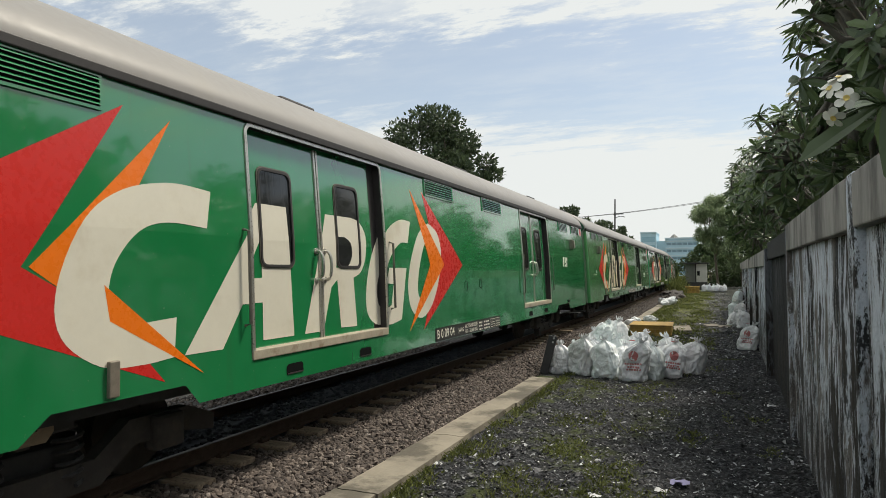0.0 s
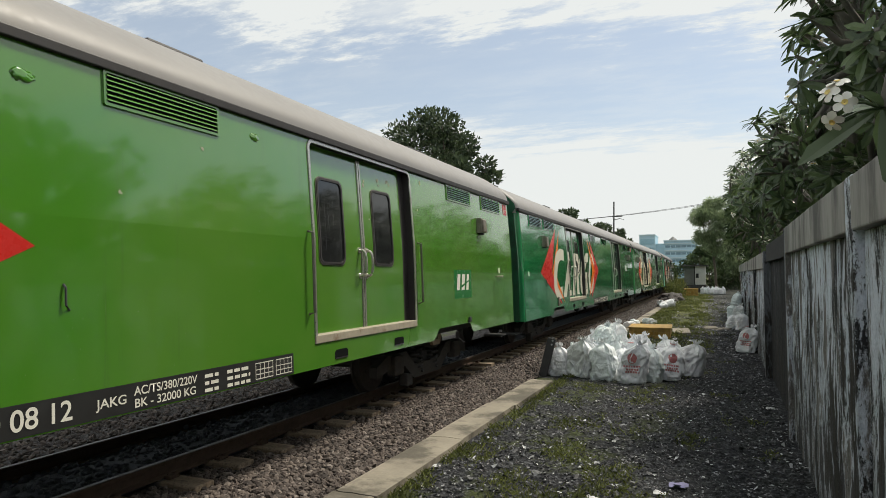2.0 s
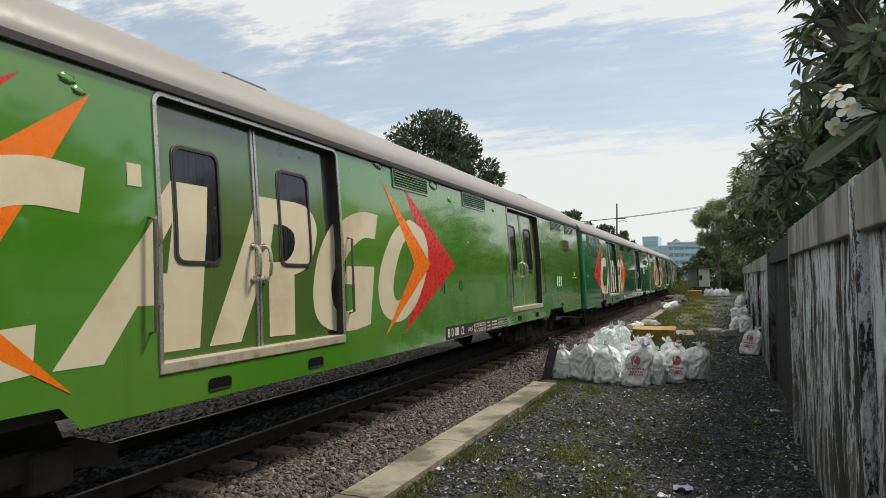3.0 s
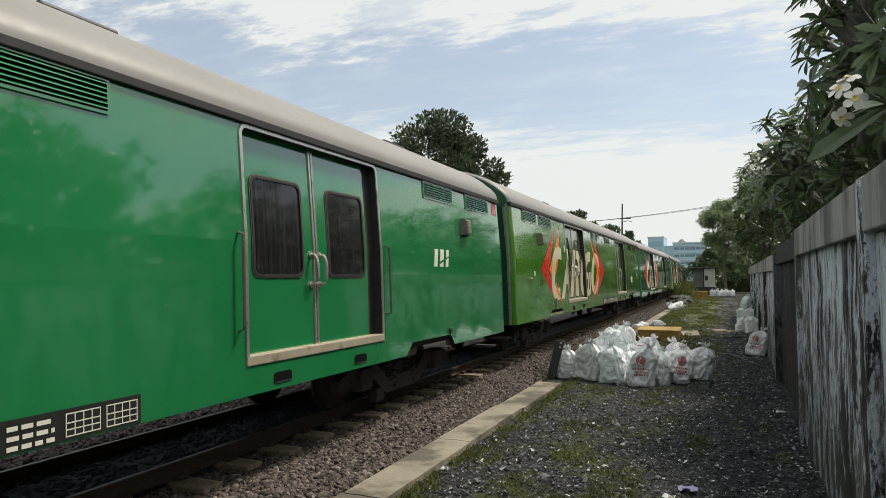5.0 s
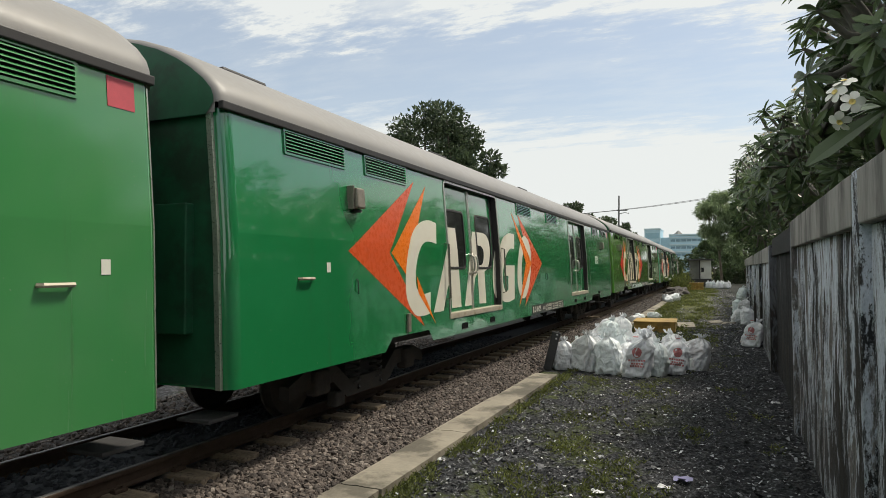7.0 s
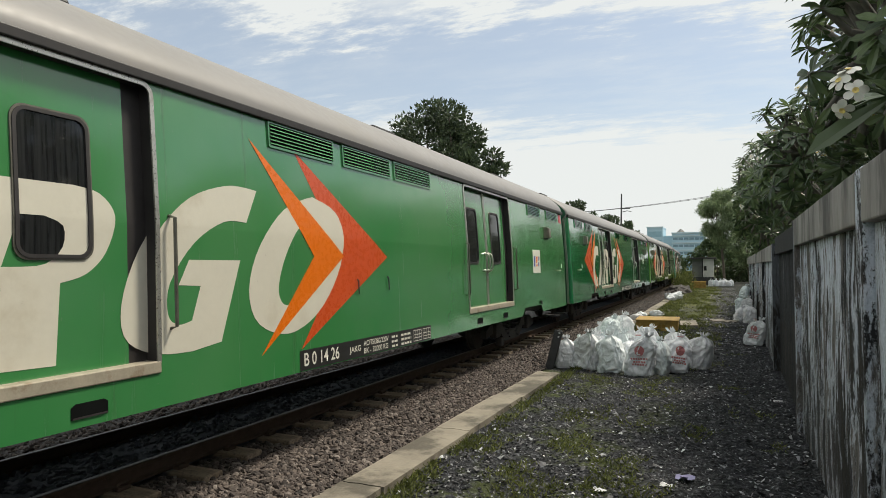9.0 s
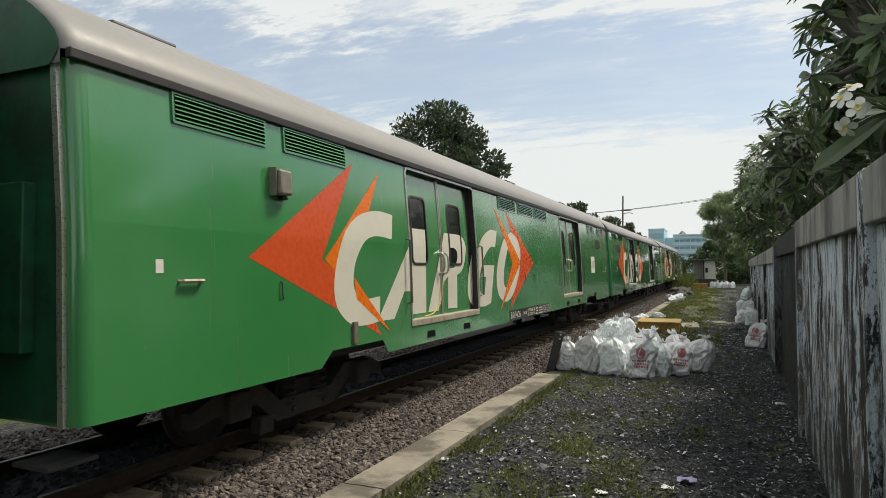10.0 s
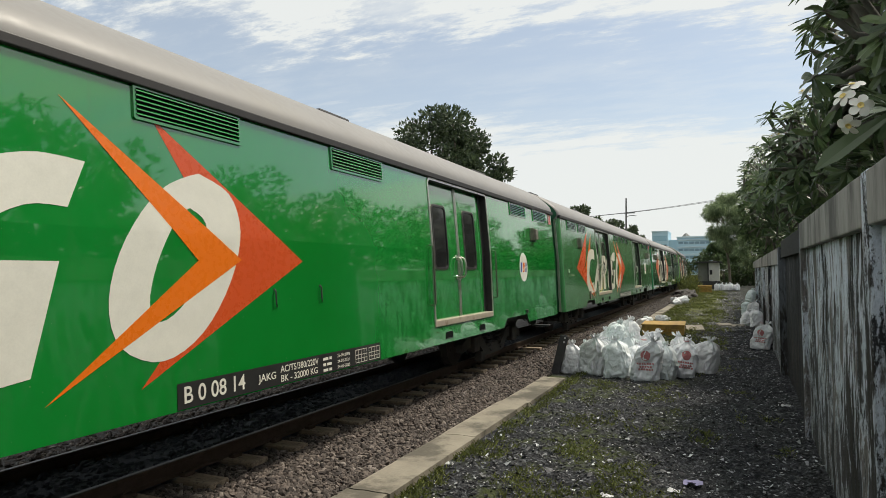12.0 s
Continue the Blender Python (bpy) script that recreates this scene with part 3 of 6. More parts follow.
def side_art(name, loops, mat, parent, off, label="", depth=True):
    """A painted shape on the wagon's side: loops of (along, height), cut where the wall bends and at the recessed doors."""
    pts = [[Vector((a, b, 0)) for a, b in loop] for loop in loops]
    flat = [p for loop in pts for p in loop]
    bm = bmesh.new()
    vs = [bm.verts.new(p) for p in flat]
    for t in tessellate_polygon(pts):
        try:
            bm.faces.new([vs[i] for i in t])
        except ValueError:
            pass
    bmesh.ops.recalc_face_normals(bm, faces=bm.faces)
    for z in LEVELS[1:-1]:
        bmesh.ops.bisect_plane(bm, geom=bm.verts[:] + bm.edges[:] + bm.faces[:], plane_co=(0, z, 0), plane_no=(0, 1, 0))
    edges_y = [y for d in DOORS for y in d] if depth else []
    for y in edges_y:
        bmesh.ops.bisect_plane(bm, geom=bm.verts[:] + bm.edges[:] + bm.faces[:], plane_co=(y, 0, 0), plane_no=(1, 0, 0))
    bmesh.ops.split_edges(bm, edges=bm.edges[:])
    moved = set()
    for f in bm.faces:
        c = f.calc_center_median()
        back = DOOR_BACK if depth and any(a < c.x < b for a, b in DOORS) and DOOR_Z[0] < c.y < DOOR_Z[1] else 0.0
        for v in f.verts:
            if v in moved:
                continue
            moved.add(v)
            v.co = Vector((side_x(v.co.y, off + back), v.co.x, v.co.y))
    for f in bm.faces:
        f.normal_update()
        if f.normal.x < 0:
            f.normal_flip()
    me = bpy.data.meshes.new(name)
    bm.to_mesh(me)
    bm.free()
    me.materials.append(mat)
    ob = new(name, me)
    ob.parent = parent
    if label:
        tagged(ob, label)
    return ob


LETTER_C = [spline([(-15.89, 2.45), (-16.22, 2.47), (-16.56, 2.37), (-16.80, 2.14), (-16.95, 1.72), (-16.93, 1.40), (-16.71, 1.19), (-16.45, 1.16), (-16.22, 1.18)])
            + [(-16.20, 1.47), (-16.42, 1.45)] + spline([(-16.44, 1.45), (-16.58, 1.48), (-16.66, 1.62), (-16.62, 1.86), (-16.46, 2.09), (-16.25, 2.17), (-15.94, 2.15)])]
LETTER_A = [[(-16.08, 1.18), (-15.78, 1.18), (-15.58, 1.53), (-15.31, 1.53), (-15.33, 1.19), (-14.99, 1.19), (-14.97, 2.43), (-15.30, 2.43)], [(-15.47, 1.75), (-15.30, 1.75), (-15.28, 2.12)]]
LETTER_R = [[(-14.83, 1.19), (-14.36, 2.42)] + spline([(-13.86, 2.42), (-13.68, 2.38), (-13.56, 2.22), (-13.60, 1.96), (-13.72, 1.80), (-13.88, 1.74)], 4) + [(-13.85, 1.19), (-14.18, 1.20), (-14.21, 1.72), (-14.33, 1.64), (-14.51, 1.19)],
            [(-14.16, 2.19)] + spline([(-14.02, 2.19), (-13.90, 2.13), (-13.89, 1.98), (-13.98, 1.87), (-14.12, 1.85)], 3) + [(-14.22, 1.85)]]
LETTER_G = [[(-12.06, 2.46)] + spline([(-12.16, 2.17), (-12.45, 2.16), (-12.76, 1.98), (-12.95, 1.68), (-12.92, 1.45), (-12.80, 1.37), (-12.66, 1.39)], 4) + [(-12.62, 1.65), (-12.86, 1.66), (-12.79, 1.85), (-12.18, 1.85), (-12.28, 1.20)]
            + spline([(-12.60, 1.16), (-12.95, 1.18), (-13.22, 1.32), (-13.29, 1.62), (-13.17, 2.02), (-12.88, 2.32), (-12.48, 2.46), (-12.20, 2.47)], 4)]
LETTER_O = [spline([(-11.35, 2.48), (-11.02, 2.36), (-10.88, 2.08), (-10.95, 1.70), (-11.20, 1.34), (-11.55, 1.18), (-11.90, 1.30), (-12.03, 1.60), (-11.95, 1.98), (-11.70, 2.32), (-11.37, 2.48)], 4)[:-1],
            spline([(-11.42, 2.22), (-11.26, 2.12), (-11.25, 1.86), (-11.39, 1.57), (-11.60, 1.44), (-11.71, 1.56), (-11.68, 1.82), (-11.56, 2.10), (-11.44, 2.22)], 4)[:-1]]
# corners by which a letter is set out on each wagon
MARKS = {"A": ((-16.08, 1.18), (-14.99, 1.19), (-14.97, 2.43), (-15.30, 2.43)), "R": ((-14.83, 1.19), (-13.85, 1.19), (-14.36, 2.42), (-13.56, 2.22)),
         "G": ((-13.29, 1.62), (-12.06, 2.46), (-12.28, 1.20)), "O": ((-12.03, 1.60), (-10.88, 2.08), (-11.35, 2.48), (-11.55, 1.18))}
def bar_row(y0, y1, z0, z1, n, seed):
    """Small bars that stand for writing too small to read."""
    r = random.Random(seed)
    out, y = [], y0
    while y < y1 - 0.02:
        w = r.uniform(0.04, 0.09)
        out.append((y, min(y + w, y1), z0, z1))
        y += w + 0.02
    return out


def bars_bmesh(rects, off, depth_at=None):
    bm = bmesh.new()
    for a, b, z0, z1 in rects:
        vs = [bm.verts.new((side_x(z, off), y, z)) for y, z in ((a, z0), (b, z0), (b, z1), (a, z1))]
        bm.faces.new(vs)
    return bm


def words(text, y, z, height, parent, mat, off, squeeze=1.0):
    """Lettering in the built-in font on the wagon's side, starting at y, its foot at z."""
    cu = bpy.data.curves.new("lettering", "FONT")
    cu.body, cu.size, cu.fill_mode = text, height / 0.69, "FRONT"
    cu.offset = 0.0022 * height / 0.12
    tmp = bpy.data.objects.new("lettering", cu)
    scene.collection.objects.link(tmp)
    me = bpy.data.meshes.new_from_object(tmp.evaluated_get(bpy.context.evaluated_depsgraph_get()))
    bpy.data.objects.remove(tmp)
    for v in me.vertices:
        a, b = y + v.co.x * squeeze, z + v.co.y
        v.co = (side_x(b, off), a, b)
    me.materials.clear()
    me.materials.append(mat)
    ob = tagged(new("lettering", me), kind="stuff")
    ob.parent = parent
    return ob


def ring_bmesh(y0, y1, z0, z1, width, off0, off1, corner=0.09, n=5):
    """A rounded rectangular frame on the wagon's side."""
    def loop(d, r):
        pts = []
        for cy, cz, a0 in ((y1 - d - r, z1 - d - r, 0), (y0 + d + r, z1 - d - r, 90), (y0 + d + r, z0 + d + r, 180), (y1 - d - r, z0 + d + r, 270)):
            for k in range(n + 1):
                a = radians(a0 + 90 * k / n)
                pts.append((cy + r * math.cos(a), cz + r * math.sin(a)))
            # points between the corners, so that the upright sides follow the bend of the wall
            if a0 == 90:
                pts += [(y0 + d, z) for z in reversed(LEVELS) if z0 + corner + 0.01 < z < z1 - corner - 0.01]
            if a0 == 270:
                pts += [(y1 - d, z) for z in LEVELS if z0 + corner + 0.01 < z < z1 - corner - 0.01]
        return pts
    outer, inner = loop(0, corner), loop(width, max(0.01, corner - width))
    bm = bmesh.new()
    rows = [[bm.verts.new((side_x(z, off), y, z)) for y, z in lp] for lp, off in ((outer, off0), (outer, off1), (inner, off1), (inner, off0))]
    m = len(outer)
    for a, b in zip(rows, rows[1:]):
        for k in range(m):
            bm.faces.new((a[k], a[(k + 1) % m], b[(k + 1) % m], b[k]))
    return bm


def rounded_loop(y0, y1, z0, z1, r, n=5):
    pts = []
    for cy, cz, a0 in ((y1 - r, z1 - r, 0), (y0 + r, z1 - r, 90), (y0 + r, z0 + r, 180), (y1 - r, z0 + r, 270)):
        for k in range(n + 1):
            a = radians(a0 + 90 * k / n)
            pts.append((cy + r * math.cos(a), cz + r * math.sin(a)))
    return pts


def shell_bmesh():
    """The wagon's box: visible side with openings, far side, floor and ends, corners rounded off."""
    bm = bmesh.new()
    ys = sorted({-LENGTH + 0.12, -0.05, *[y for d in DOORS for y in d], *[y for n in NOTCHES for y in n], -18.9, -16.0, -11.8, -9.0, -8.0, -1.2,
                 *[n[0] + 0.2 for n in NOTCHES], *[n[1] - 0.14 for n in NOTCHES]})
    zs = [0.80, 0.955, DOOR_Z[0], 1.17, 1.55, 2.10, 2.50, 2.85, DOOR_Z[1], 3.15]
    grid = {}

    def vert(y, z, sgn, inset=0.0):
        key = (round(y, 3), round(z, 3), sgn, round(inset, 3))
        if key not in grid:
            grid[key] = bm.verts.new((sgn * side_x(z, -inset), y, z))
        return grid[key]

    for i, (a, b) in enumerate(zip(ys, ys[1:])):
        for z0, z1 in zip(zs, zs[1:]):
            c, cz = (a + b) / 2, (z0 + z1) / 2
            if not (any(d[0] < c < d[1] for d in DOORS) and DOOR_Z[0] < cz < DOOR_Z[1]):
                hit = [n for n in NOTCHES if n[0] < c < n[1]] if cz < 0.955 else []
                if not hit:
                    bm.faces.new((vert(a, z0, 1), vert(b, z0, 1), vert(b, z1, 1), vert(a, z1, 1)))
                elif c < hit[0][0] + 0.2:
                    bm.faces.new((vert(a, z0, 1), vert(b, z1, 1), vert(a, z1, 1)))
                elif c > hit[0][1] - 0.14:
                    bm.faces.new((vert(b, z0, 1), vert(b, z1, 1), vert(a, z1, 1)))
            if z0 >= 0.9:
                bm.faces.new((vert(a, z0, -1), vert(a, z1, -1), vert(b, z1, -1), vert(b, z0, -1)))
    # rounded corner strips and ends
    for y0, sy, steps in ((-0.05, 1, ((0.035, 0.015), (0.05, 0.05))), (-LENGTH + 0.12, -1, ((0.045, 0.008), (0.085, 0.030), (0.108, 0.058), (0.12, 0.09)))):
        for sgn in (1, -1):
            for z0, z1 in zip(zs, zs[1:]):
                prev = (y0, 0.0)
                for d, ins in steps:
                    y = y0 + sy * d
                    f = bm.faces.new([vert(prev[0], z0, sgn, prev[1]), vert(y, z0, sgn, ins), vert(y, z1, sgn, ins), vert(prev[0], z1, sgn, prev[1])])
                    f.smooth = True
                    prev = (y, ins)
        y, ins = y0 + sy * steps[-1][0], steps[-1][1]
        for z0, z1 in zip(zs, zs[1:]):
            bm.faces.new((vert(y, z0, 1, ins), vert(y, z0, -1, ins), vert(y, z1, -1, ins), vert(y, z1, 1, ins)))
    bm.faces.new((bm.verts.new((1.40, -0.1, 1.0)), bm.verts.new((1.40, -LENGTH + 0.1, 1.0)), bm.verts.new((-1.40, -LENGTH + 0.1, 1.0)), bm.verts.new((-1.40, -0.1, 1.0))))
    return bm


ROOF_HALF = [(1.375, 3.19), (1.37, 3.25), (1.34, 3.32), (1.25, 3.42), (1.10, 3.54), (0.93, 3.65), (0.72, 3.755), (0.45, 3.85), (0.2, 3.905), (0.0, 3.92)]


def roof_bmesh():
    bm = bmesh.new()
    prof = ROOF_HALF + [(-x, z) for x, z in reversed(ROOF_HALF[:-1])]
    stations = [(0.04, 0.93), (0.0, 0.985), (-0.08, 1.0)] + [(-0.08 - k * (LENGTH - 0.16) / 10, 1.0) for k in range(1, 10)] + [(-LENGTH + 0.08, 1.0), (-LENGTH, 0.985), (-LENGTH - 0.04, 0.93)]
    rings = [[bm.verts.new((x * (0.5 + 0.5 * s), y, 3.15 + (z - 3.15) * s)) for x, z in prof] for y, s in stations]
    for a, b in zip(rings, rings[1:]):
        for k in range(len(prof) - 1):
            bm.faces.new((a[k], a[k + 1], b[k + 1], b[k]))
    for r in (rings[0], rings[-1]):
        lo = [bm.verts.new((r[0].co.x, r[0].co.y, 3.10)), bm.verts.new((r[-1].co.x, r[-1].co.y, 3.10))]
        bm.faces.new(list(r) + [lo[1], lo[0]])
    return bm


def vent(car, y0, y1, mat):
    """Louvred ventilation grille: frame and slats over a black sheet for the shaded inside."""
    z0, z1 = 2.885, 3.135
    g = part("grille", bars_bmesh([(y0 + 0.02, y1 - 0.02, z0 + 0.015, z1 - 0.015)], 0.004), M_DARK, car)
    part("frame", ring_bmesh(y0, y1, z0, z1, 0.022, 0.0, 0.016, corner=0.012, n=1), mat, g)
    for k in range(6):
        bm = bmesh.new()
        zc = z0 + 0.04 + k * 0.034
        pr = [(0.006, zc + 0.016), (0.022, zc + 0.002), (0.024, zc - 0.006), (0.006, zc - 0.002)]
        a = [bm.verts.new((side_x(z, o), y0 + 0.02, z)) for o, z in pr]
        b = [bm.verts.new((side_x(z, o), y1 - 0.02, z)) for o, z in pr]
        for i in range(4):
            bm.faces.new((a[i], a[(i + 1) % 4], b[(i + 1) % 4], b[i]))
        part("slat", bm, mat, g)


def grab_rail(car, y, z0, z1, off=0.06, r=0.014, base=0.0, mat=None):
    bm = tube([(side_x(z0, base), y, z0), (side_x(z0, base + off), y, z0 + 0.015), (side_x(z1, base + off), y, z1 - 0.015), (side_x(z1, base), y, z1)], r, 6)
    part("handrail", bm, mat or M_GRAB, car)


def door_pull(door, y, z0, z1, base):
    """A bent steel pull with flanged feet."""
    m, h = (z0 + z1) / 2, (z1 - z0) / 2
    pts = [(side_x(m + h * math.sin(a), base + 0.09 * math.cos(a) ** 0.45 if math.cos(a) > 1e-6 else base), y, m + h * math.sin(a)) for a in np.linspace(-math.pi / 2, math.pi / 2, 13)]
    bm = tube(pts, 0.017, 7)
    for z in (z0, z1):
        add_tube(bm, [(side_x(z, base), y, z), (side_x(z, base + 0.012), y, z)], 0.034, 9)
    part("handle", bm, M_STEEL, door)


def sliding_doors(car, k, mat, wide):
    y0, y1 = DOORS[k]
    mid = (y0 + y1) / 2 - 0.05
    back = DOOR_BACK
    bm = bmesh.new()
    # reveal round the opening
    zs = [DOOR_Z[0], 1.17, 1.55, 2.10, 2.50, 2.85, DOOR_Z[1]]
    for y in (y0, y1):
        for a, b in zip(zs, zs[1:]):
            bm.faces.new([bm.verts.new(p) for p in ((side_x(a, 0), y, a), (side_x(a, back - 0.03), y, a), (side_x(b, back - 0.03), y, b), (side_x(b, 0), y, b))])
    for z in (DOOR_Z[0], DOOR_Z[1]):
        bm.faces.new([bm.verts.new(p) for p in ((side_x(z, 0), y0, z), (side_x(z, 0), y1, z), (side_x(z, back - 0.03), y1, z), (side_x(z, back - 0.03), y0, z))])
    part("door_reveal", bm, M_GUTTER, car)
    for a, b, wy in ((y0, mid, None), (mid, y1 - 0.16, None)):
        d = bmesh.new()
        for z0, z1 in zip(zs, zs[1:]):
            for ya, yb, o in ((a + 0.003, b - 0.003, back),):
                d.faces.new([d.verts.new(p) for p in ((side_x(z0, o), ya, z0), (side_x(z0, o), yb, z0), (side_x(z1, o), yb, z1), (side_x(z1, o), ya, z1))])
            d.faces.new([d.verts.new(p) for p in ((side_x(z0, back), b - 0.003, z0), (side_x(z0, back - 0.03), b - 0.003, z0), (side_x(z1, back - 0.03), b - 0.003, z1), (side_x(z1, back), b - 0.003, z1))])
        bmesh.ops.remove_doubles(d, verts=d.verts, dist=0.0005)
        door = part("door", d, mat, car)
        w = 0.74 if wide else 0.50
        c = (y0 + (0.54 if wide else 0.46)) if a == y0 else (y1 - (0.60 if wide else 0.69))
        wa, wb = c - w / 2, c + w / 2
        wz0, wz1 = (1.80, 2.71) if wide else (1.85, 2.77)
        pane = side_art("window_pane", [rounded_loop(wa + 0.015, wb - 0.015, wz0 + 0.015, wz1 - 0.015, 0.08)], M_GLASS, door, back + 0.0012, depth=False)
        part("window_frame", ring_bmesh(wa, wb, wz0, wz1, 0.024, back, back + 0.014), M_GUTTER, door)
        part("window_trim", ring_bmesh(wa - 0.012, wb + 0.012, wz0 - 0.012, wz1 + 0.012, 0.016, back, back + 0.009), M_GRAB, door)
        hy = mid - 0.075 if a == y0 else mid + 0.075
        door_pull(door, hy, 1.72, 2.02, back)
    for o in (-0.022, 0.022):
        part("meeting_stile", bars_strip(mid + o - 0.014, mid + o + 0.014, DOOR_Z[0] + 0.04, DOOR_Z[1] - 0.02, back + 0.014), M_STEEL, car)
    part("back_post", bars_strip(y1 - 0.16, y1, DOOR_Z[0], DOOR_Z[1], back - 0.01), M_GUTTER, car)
    part("door_frame", ring_bmesh(y0 - 0.035, y1 + 0.035, DOOR_Z[0] - 0.03, DOOR_Z[1] + 0.03, 0.036, 0.0, 0.012, corner=0.1), M_STEEL, car)
    sill = box(0, 0.12, y0 - 0.03, y1 + 0.03, DOOR_Z[0] - 0.035, DOOR_Z[0] + 0.05, 0.008)
    for v in sill.verts:
        v.co.x += side_x(v.co.z, -0.106)
    part("door_sill", sill, M_SILL, car)
    grab_rail(car, y0 - 0.11, 1.35, 2.17)
    grab_rail(car, y1 + 0.13, 1.35, 2.17)


def bars_strip(y0, y1, z0, z1, off):
    """An upright strip that follows the lean of the side."""
    bm = bmesh.new()
    zs = [z0] + [z for z in LEVELS if z0 < z < z1] + [z1]
    cols = [[bm.verts.new((side_x(z, off), y, z)) for z in zs] for y in (y0, y1)]
    back = [[bm.verts.new((side_x(z, off - 0.014), y, z)) for z in zs] for y in (y0, y1)]
    for i in range(len(zs) - 1):
        bm.faces.new((cols[0][i], cols[1][i], cols[1][i + 1], cols[0][i + 1]))
        for q in (0, 1):
            bm.faces.new((cols[q][i], cols[q][i + 1], back[q][i + 1], back[q][i]))
    return bm


def wheelset_bmesh():
    bm = bmesh.new()
    add_tube(bm, [(-0.8, 0, 0), (0.8, 0, 0)], 0.07, 10)
    for s in (-1, 1):
        add_tube(bm, [(s * 0.50, 0, 0), (s * 0.525, 0, 0), (s * 0.53, 0, 0), (s * 0.62, 0, 0)], 0.4, 24, [0.42, 0.42, 0.388, 0.385])
        for k in range(6):
            a = k * math.pi / 3
            add_box(bm, s * 0.62, s * 0.628, 0.2 * math.cos(a) - 0.03, 0.2 * math.cos(a) + 0.03, 0.2 * math.sin(a) - 0.03, 0.2 * math.sin(a) + 0.03)
    return bm


WHEEL_R = 0.388
wheel_parts = []        # wheelset, its place on the bogie


def bogie(car, y, rolling, ride=0.0):
    b = empty("bogie", pose(0, y, -ride))
    b.parent = car
    for s in (-1, 1):
        bm = bmesh.new()
        x = s * 0.93
        # side frame: dropped centre, rising over the axle boxes
        line = [(-1.65, 0.50), (-1.35, 0.62), (-0.75, 0.62), (-0.45, 0.40), (0.45, 0.40), (0.75, 0.62), (1.35, 0.62), (1.65, 0.50)]
        low = [(-1.65, 0.36), (-1.3, 0.42), (-0.8, 0.42), (-0.5, 0.20), (0.5, 0.20), (0.8, 0.42), (1.3, 0.42), (1.65, 0.36)]
        up = [[bm.verts.new((x + o, p, q + 0.05)) for p, q in line] for o in (-0.06, 0.06)]
        dn = [[bm.verts.new((x + o, p, q + 0.05)) for p, q in low] for o in (-0.06, 0.06)]
        for i in range(7):
            bm.faces.new((up[0][i], up[0][i + 1], up[1][i + 1], up[1][i]))
            bm.faces.new((dn[0][i], dn[0][i + 1], dn[1][i + 1], dn[1][i]))
            for q in (0, 1):
                bm.faces.new((up[q][i], up[q][i + 1], dn[q][i + 1], dn[q][i]))
        for i in (0, 7):
            bm.faces.new((up[0][i], up[1][i], dn[1][i], dn[0][i]))
        part("side_frame", bm, M_BOGIE, b)
        for dy in (-1.1, 1.1):
            ab = bmesh.new()
            add_box(ab, x - 0.02, x + 0.13 * s if s > 0 else x + 0.02, dy - 0.15, dy + 0.15, 0.38, 0.66, 0.03) if s > 0 else add_box(ab, x - 0.13, x + 0.02, dy - 0.15, dy + 0.15, 0.38, 0.66, 0.03)
            part("axle_box", ab, M_BOGIE, b)
        for dy in (-0.28, 0.28):
            sp = bmesh.new()
            pts = [(x + 0.09 * math.cos(t), dy + 0.09 * math.sin(t), 0.32 + 0.42 * t / (10 * math.pi)) for t in np.linspace(0, 10 * math.pi, 60)]
            add_tube(sp, pts, 0.018, 5)
            part("spring", sp, M_UNDER, b)
        br = box(x - 0.07, x + 0.07, -0.75, -0.55, 0.16, 0.34, 0.02)
        part("brake_block", br, M_BOGIE, b)
    # forked safety bracket that shows in the cut-out of the side
    for s in (-1, 1):
        pts = [(-0.16, 0.02), (-0.12, -0.03), (0.12, -0.03), (0.17, 0.03), (0.17, 0.12), (0.12, 0.15), (0.07, 0.11), (0.06, 0.05), (-0.03, 0.05), (-0.04, 0.13), (-0.09, 0.16), (-0.15, 0.12)]
        bm = bmesh.new()
        for q, u in ((1, 1.24), (-1, 1.19)):
            vs = [bm.verts.new((s * u, p - 0.22, 0.76 + v)) for p, v in pts]
            bm.faces.new(vs)
        bm.verts.ensure_lookup_table()
        n = len(pts)
        for i in range(n):
            bm.faces.new((bm.verts[i], bm.verts[(i + 1) % n], bm.verts[n + (i + 1) % n], bm.verts[n + i]))
        part("safety_bracket", bm, M_TAN, b)
        part("bracket_arm", box(*sorted((s * 0.92, s * 1.2)), -0.27, -0.17, 0.70, 0.76, 0.01), M_BOGIE, b)
    part("bolster", box(-1.05, 1.05, -0.25, 0.25, 0.72, 0.9, 0.02), M_UNDER, b)
    part("transom", box(-0.9, 0.9, -0.4, 0.4, 0.42, 0.6, 0.02), M_UNDER, b)
    for dy in (-1.1, 1.1):
        w = part("wheelset", wheelset_bmesh(), M_WHEEL, b)
        w.matrix_basis = pose(0, dy, WHEEL_R + RAIL_Z)
        if rolling:
            wheel_parts.append((w, dy))
    return b


